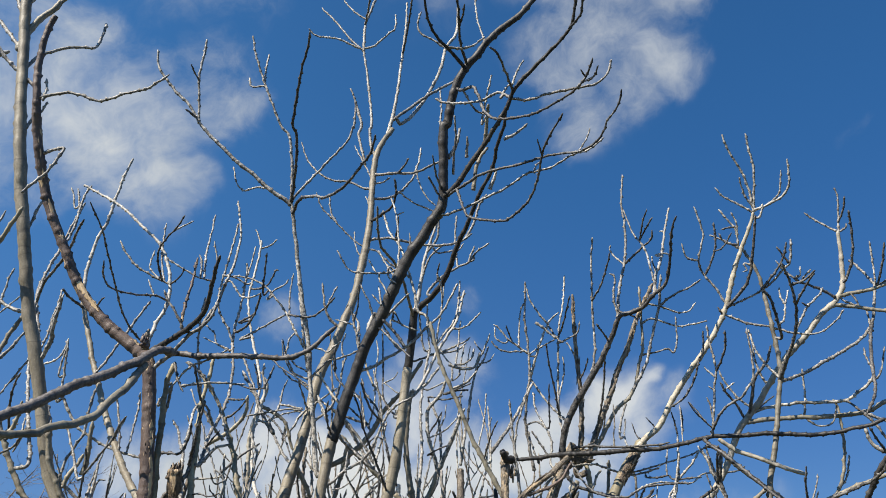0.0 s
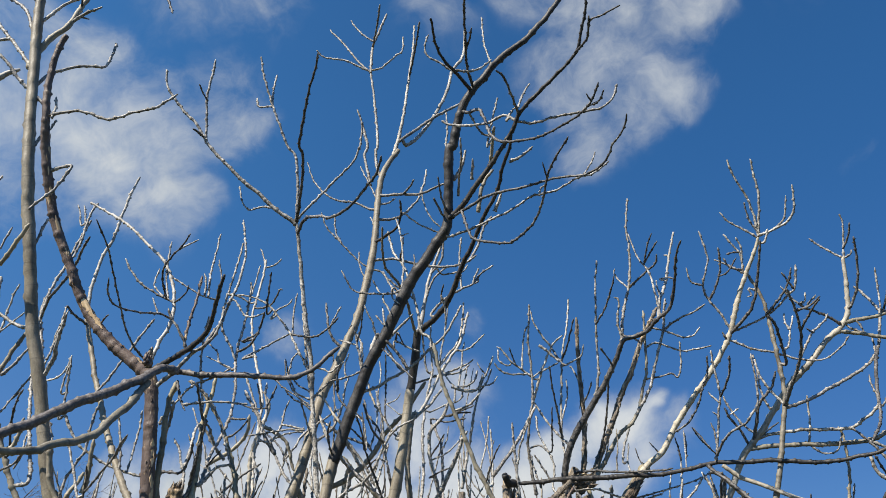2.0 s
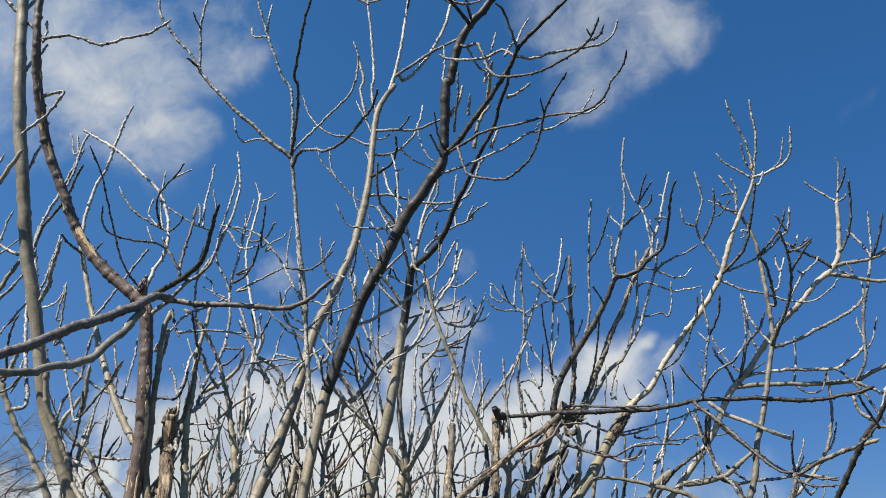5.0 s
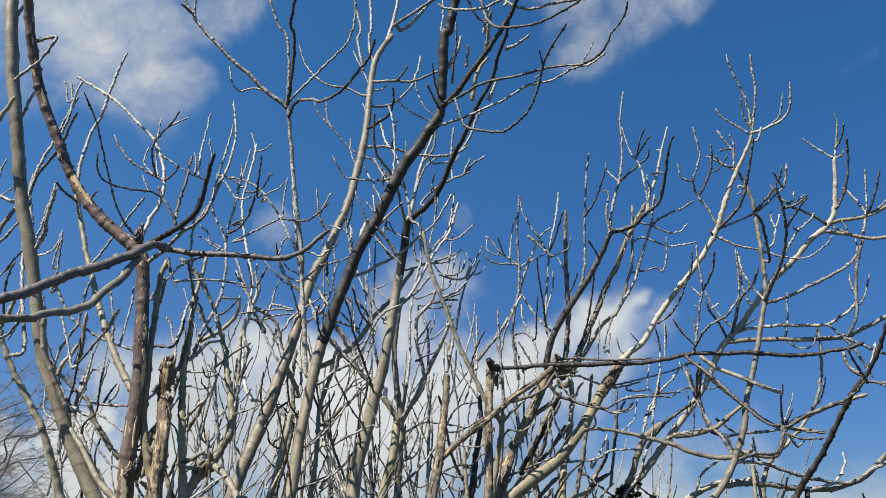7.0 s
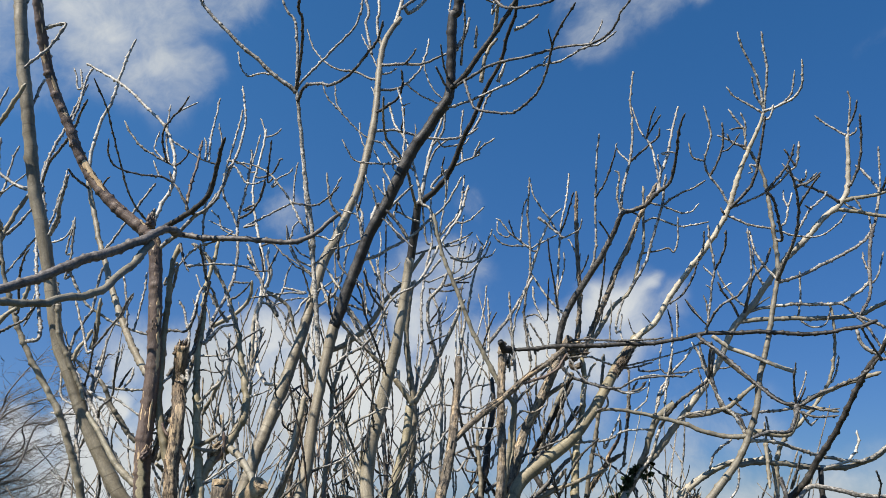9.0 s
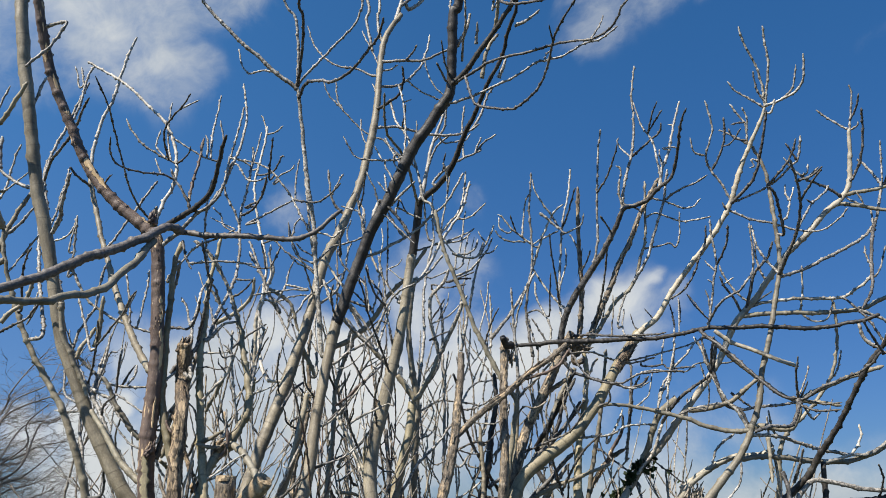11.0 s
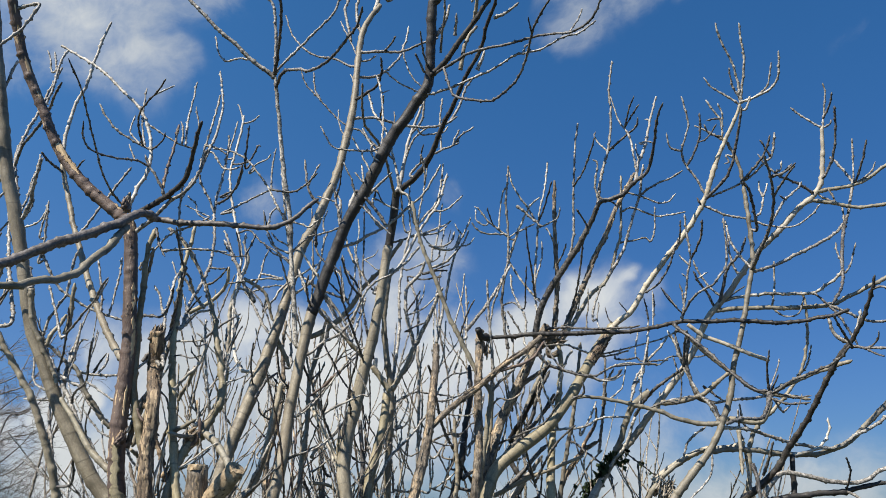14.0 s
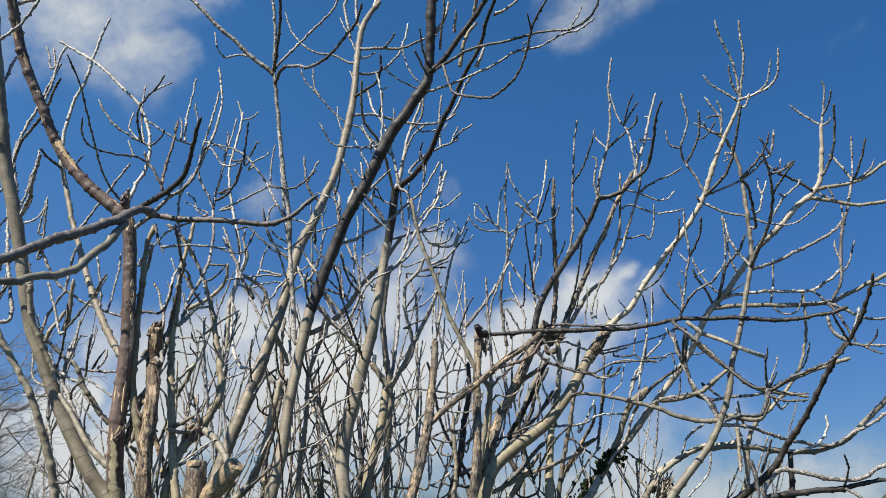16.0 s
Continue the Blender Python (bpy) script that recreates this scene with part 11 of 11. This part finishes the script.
torn("torn_bark", "torn pale bark and splinters caught on a stem", (1.105, 4.27, 1.70), 0.16, 26, (0.45, 0, 1), 21, "b")
torn("torn_bark", "broken knot of splintered grey wood and bark", (0.585, 4.36, 2.49), 0.14, 34, (1, 0, 0.5), 22, "f")
torn("torn_bark", "flaking plates of brown bark on a trunk", (-1.191, 3.089, 1.898), 0.055, 30, (0.05, 0, 1), 31, "f")
torn("torn_bark", "splintered stub in the fork of a leaning limb", (-1.141, 2.764, 2.641), 0.042, 14, (0.1, 0, 1), 37, "k")
torn("torn_bark", "ragged broken top of a dead trunk", (-1.095, 3.110, 2.236), 0.075, 40, (0.05, 0, 1), 39, "w")
torn("torn_bark", "ragged dark edge of bark round a trunk", (-1.165, 3.042, 1.845), 0.05, 26, (0.4, 0, 1), 43, "k")
torn("torn_bark", "frayed dead wood between the lower stems", (-0.927, 3.116, 1.86), 0.055, 16, (0.7, 0, 0.6), 33, "f")
torn("torn_bark", "splintered pale wood beside a sawn stump", (-0.994, 3.112, 1.708), 0.09, 20, (0.2, 0, 1), 35, "w")
torn("torn_bark", "ragged dead wood on a broken stub", (0.23, 4.38, 2.44), 0.11, 18, (0.1, 0, 1), 24, "f")

# ---- ivy ----
leafmat, t, p = shader("ivy_leaf", 0.42)
info = t.nodes.new("ShaderNodeObjectInfo").outputs["Random"]
pos = t.nodes.new("ShaderNodeTexCoord").outputs["Object"]
vein = noise_of(t, pos, (1, 1, 1), 90, 4)
t.links.new(mix_of(t, vein, ramp_of(t, info, (0.0, (0.012, 0.022, 0.009)), (1.0, (0.035, 0.06, 0.02))), (0.06, 0.085, 0.035)), p.inputs["Base Color"])
bump_of(t, p, vein, 0.4, 0.002)


def ivy_leaf_mesh(seed):
    r = random.Random(seed)
    outline = ((0, 0), (0.42, -0.12), (0.62, 0.22), (0.4, 0.38), (0.5, 0.72), (0.2, 0.68), (0, 1.08))
    pts = [(x, y) for x, y in outline] + [(-x, y) for x, y in outline[-2:0:-1]]
    bm = bmesh.new()
    mid = bm.verts.new((0, 0.35, 0.0))
    ring = [bm.verts.new((x * r.uniform(0.85, 1.15), y * r.uniform(0.9, 1.1), 0.22 * abs(x) + r.uniform(-0.06, 0.06) - 0.1 * y * y)) for x, y in pts]
    for i in range(len(ring)):
        bm.faces.new((mid, ring[i], ring[(i + 1) % len(ring)]))
    bmesh.ops.solidify(bm, geom=bm.faces[:], thickness=0.02)
    me = bpy.data.meshes.new("leaf")
    bm.to_mesh(me)
    bm.free()
    me.materials.append(leafmat)
    return me


LEAVES = [ivy_leaf_mesh(s) for s in range(4)]


def ivy(label, stem_pts, count, spread, size, seed):
    r = random.Random(seed)
    ob = tagged(new("ivy"), label, "ivy")
    ob.location = stem_pts[0]
    rel = [Vector(q) - ob.location for q in stem_pts]
    vine = new("vine", skin("vine", [tube(rel, 0.004, 0.002, r, 1.0)], BARK["d"]))
    vine.parent = ob
    for i in range(count):
        f = r.uniform(0, len(rel) - 1.001)
        k = int(f)
        q = rel[k].lerp(rel[k + 1], f - k) + Vector((r.gauss(0, spread), r.gauss(0, spread), r.gauss(0, spread)))
        leaf = new("leaf", r.choice(LEAVES))
        s = size * r.uniform(0.6, 1.2)
        leaf.matrix_local = Matrix.Translation(q) @ Euler((r.uniform(-2.2, -0.7), r.uniform(-0.7, 0.7), r.uniform(-1.6, 1.6))).to_matrix().to_4x4() @ Matrix.Diagonal((s, s, s, 1))
        leaf.parent = ob
    return ob


ivy("dark green ivy clinging to a pale stem", ((0.62, 4.52, 1.5), (0.70, 4.5, 1.62), (0.79, 4.47, 1.735), (0.86, 4.46, 1.82), (0.965, 4.46, 1.895)), 190, 0.02, 0.027, 31)
ivy("thin trailing ivy strand with a few leaves", ((0.955, 4.43, 1.89), (1.03, 4.4, 1.825), (1.09, 4.39, 1.775), (1.15, 4.38, 1.74), (1.2, 4.37, 1.72)), 11, 0.008, 0.034, 32)


# ---- far tree and hedge ----
def kinked(r, a, b, bend, count):
    """Points from a to b that wander off the straight line."""
    n = (b - a).length * bend
    return [a] + [a.lerp(b, k / count) + Vector((r.uniform(-n, n), r.uniform(-n, n), r.uniform(-n, n))) for k in range(1, count)] + [b]


def fine_tree(label, x, y, height, girth, crown, limbs, twigs, seed):
    """A distant bare tree: trunk, limbs and a crown of many fine crooked twigs."""
    r = random.Random(seed)
    ob = tagged(new("distant_tree"), label, "tree")
    ob.location = (x, y, 0)
    trunk = new("trunk", skin("trunk", [tube([(0, 0, -0.1), (0.1, 0, height * 0.25), (0.05, 0.1, height * 0.5)], girth, girth * 0.5, r, 0.4, coarse=3, sides=8)], BARK["g"]))
    trunk.parent = ob
    fine = []
    for i in range(limbs):
        a = i * 2.4 + r.uniform(-0.3, 0.3)
        start = Vector((0.05, 0.05, height * r.uniform(0.12, 0.5)))
        out = crown * r.uniform(0.45, 0.85)
        end = Vector((math.cos(a) * out, math.sin(a) * out, start.z + height * r.uniform(0.08, 0.48)))
        way = kinked(r, start, end, 0.07, 5)
        limb = new("limb", skin("limb", [tube(way, girth * 0.26, 0.008, r, 0.3, coarse=4, sides=6)], BARK["g"]))
        limb.parent = ob
        for _ in range(twigs):
            f = r.uniform(0.6, 4.999)
            q = way[int(f)].lerp(way[int(f) + 1], f % 1)
            b = a + r.uniform(-1.5, 1.5)
            n = crown * r.uniform(0.1, 0.34)
            e = q + Vector((math.cos(b), math.sin(b), r.uniform(-0.45, 0.9))) * n
            line = kinked(r, q, e, 0.1, 3)
            fine.append(tube(line, 0.006, 0.003, r, 0, coarse=9, sides=3))
            for _ in range(6):
                g = r.uniform(0.4, 2.999)
                w0 = line[int(g)].lerp(line[int(g) + 1], g % 1)
                c = b + r.uniform(-1.2, 1.2)
                w1 = w0 + Vector((math.cos(c), math.sin(c), r.uniform(-0.5, 0.8))) * n * r.uniform(0.2, 0.5)
                fine.append(tube(kinked(r, w0, w1, 0.12, 2), 0.0038, 0.0024, r, 0, coarse=12, sides=3))
    c = new("crown", skin("crown", fine, BARK["g"]))
    c.parent = ob
    c["label"] = "haze of fine grey-brown twigs"
    return ob


fine_tree("distant bare tree with a haze of fine grey-brown twigs", -12.3, 20, 6.7, 0.15, 3.7, 38, 30, 41)


def hedge(label, x0, x1, y, low, high, count, seed):
    r = random.Random(seed)
    tubes = []
    for _ in range(count):
        x, yy, h = r.uniform(x0, x1), y + r.uniform(-0.8, 0.8), r.uniform(low, high)
        d = Vector((r.uniform(-0.25, 0.25), r.uniform(-0.2, 0.2), 1)) * h
        b = Vector((x, yy, 0))
        tubes.append(tube([b, b + d * 0.4 + Vector((r.uniform(-0.15, 0.15), 0, 0)), b + d * 0.75 + Vector((r.uniform(-0.2, 0.2), 0, 0)), b + d], 0.010, 0.003, r, 0, coarse=10, sides=4))
        for _ in range(7):
            q = b + d * r.uniform(0.5, 0.97)
            e = q + Vector((r.uniform(-0.35, 0.35), r.uniform(-0.3, 0.3), r.uniform(0.02, 0.4)))
            m = q.lerp(e, 0.5) + Vector((r.uniform(-0.05, 0.05), 0, -0.05))
            tubes.append(tube([q, m, e], 0.005, 0.0022, r, 0, coarse=9, sides=3))
            w = m + Vector((r.uniform(-0.2, 0.2), r.uniform(-0.2, 0.2), r.uniform(0.0, 0.25)))
            tubes.append(tube([m, w], 0.0032, 0.002, r, 0, coarse=9, sides=3))
    return tagged(new("far_hedge", skin("far_hedge", tubes, BARK["g"])), label, "hedge", kind="stuff")


hedge("far hedge of fine bare brown twigs", -8.5, -4.0, 15, 1.5, 2.5, 90, 51)
hedge("far hedge of fine bare brown twigs", -4.0, 1.0, 16, 1.4, 2.1, 60, 52)
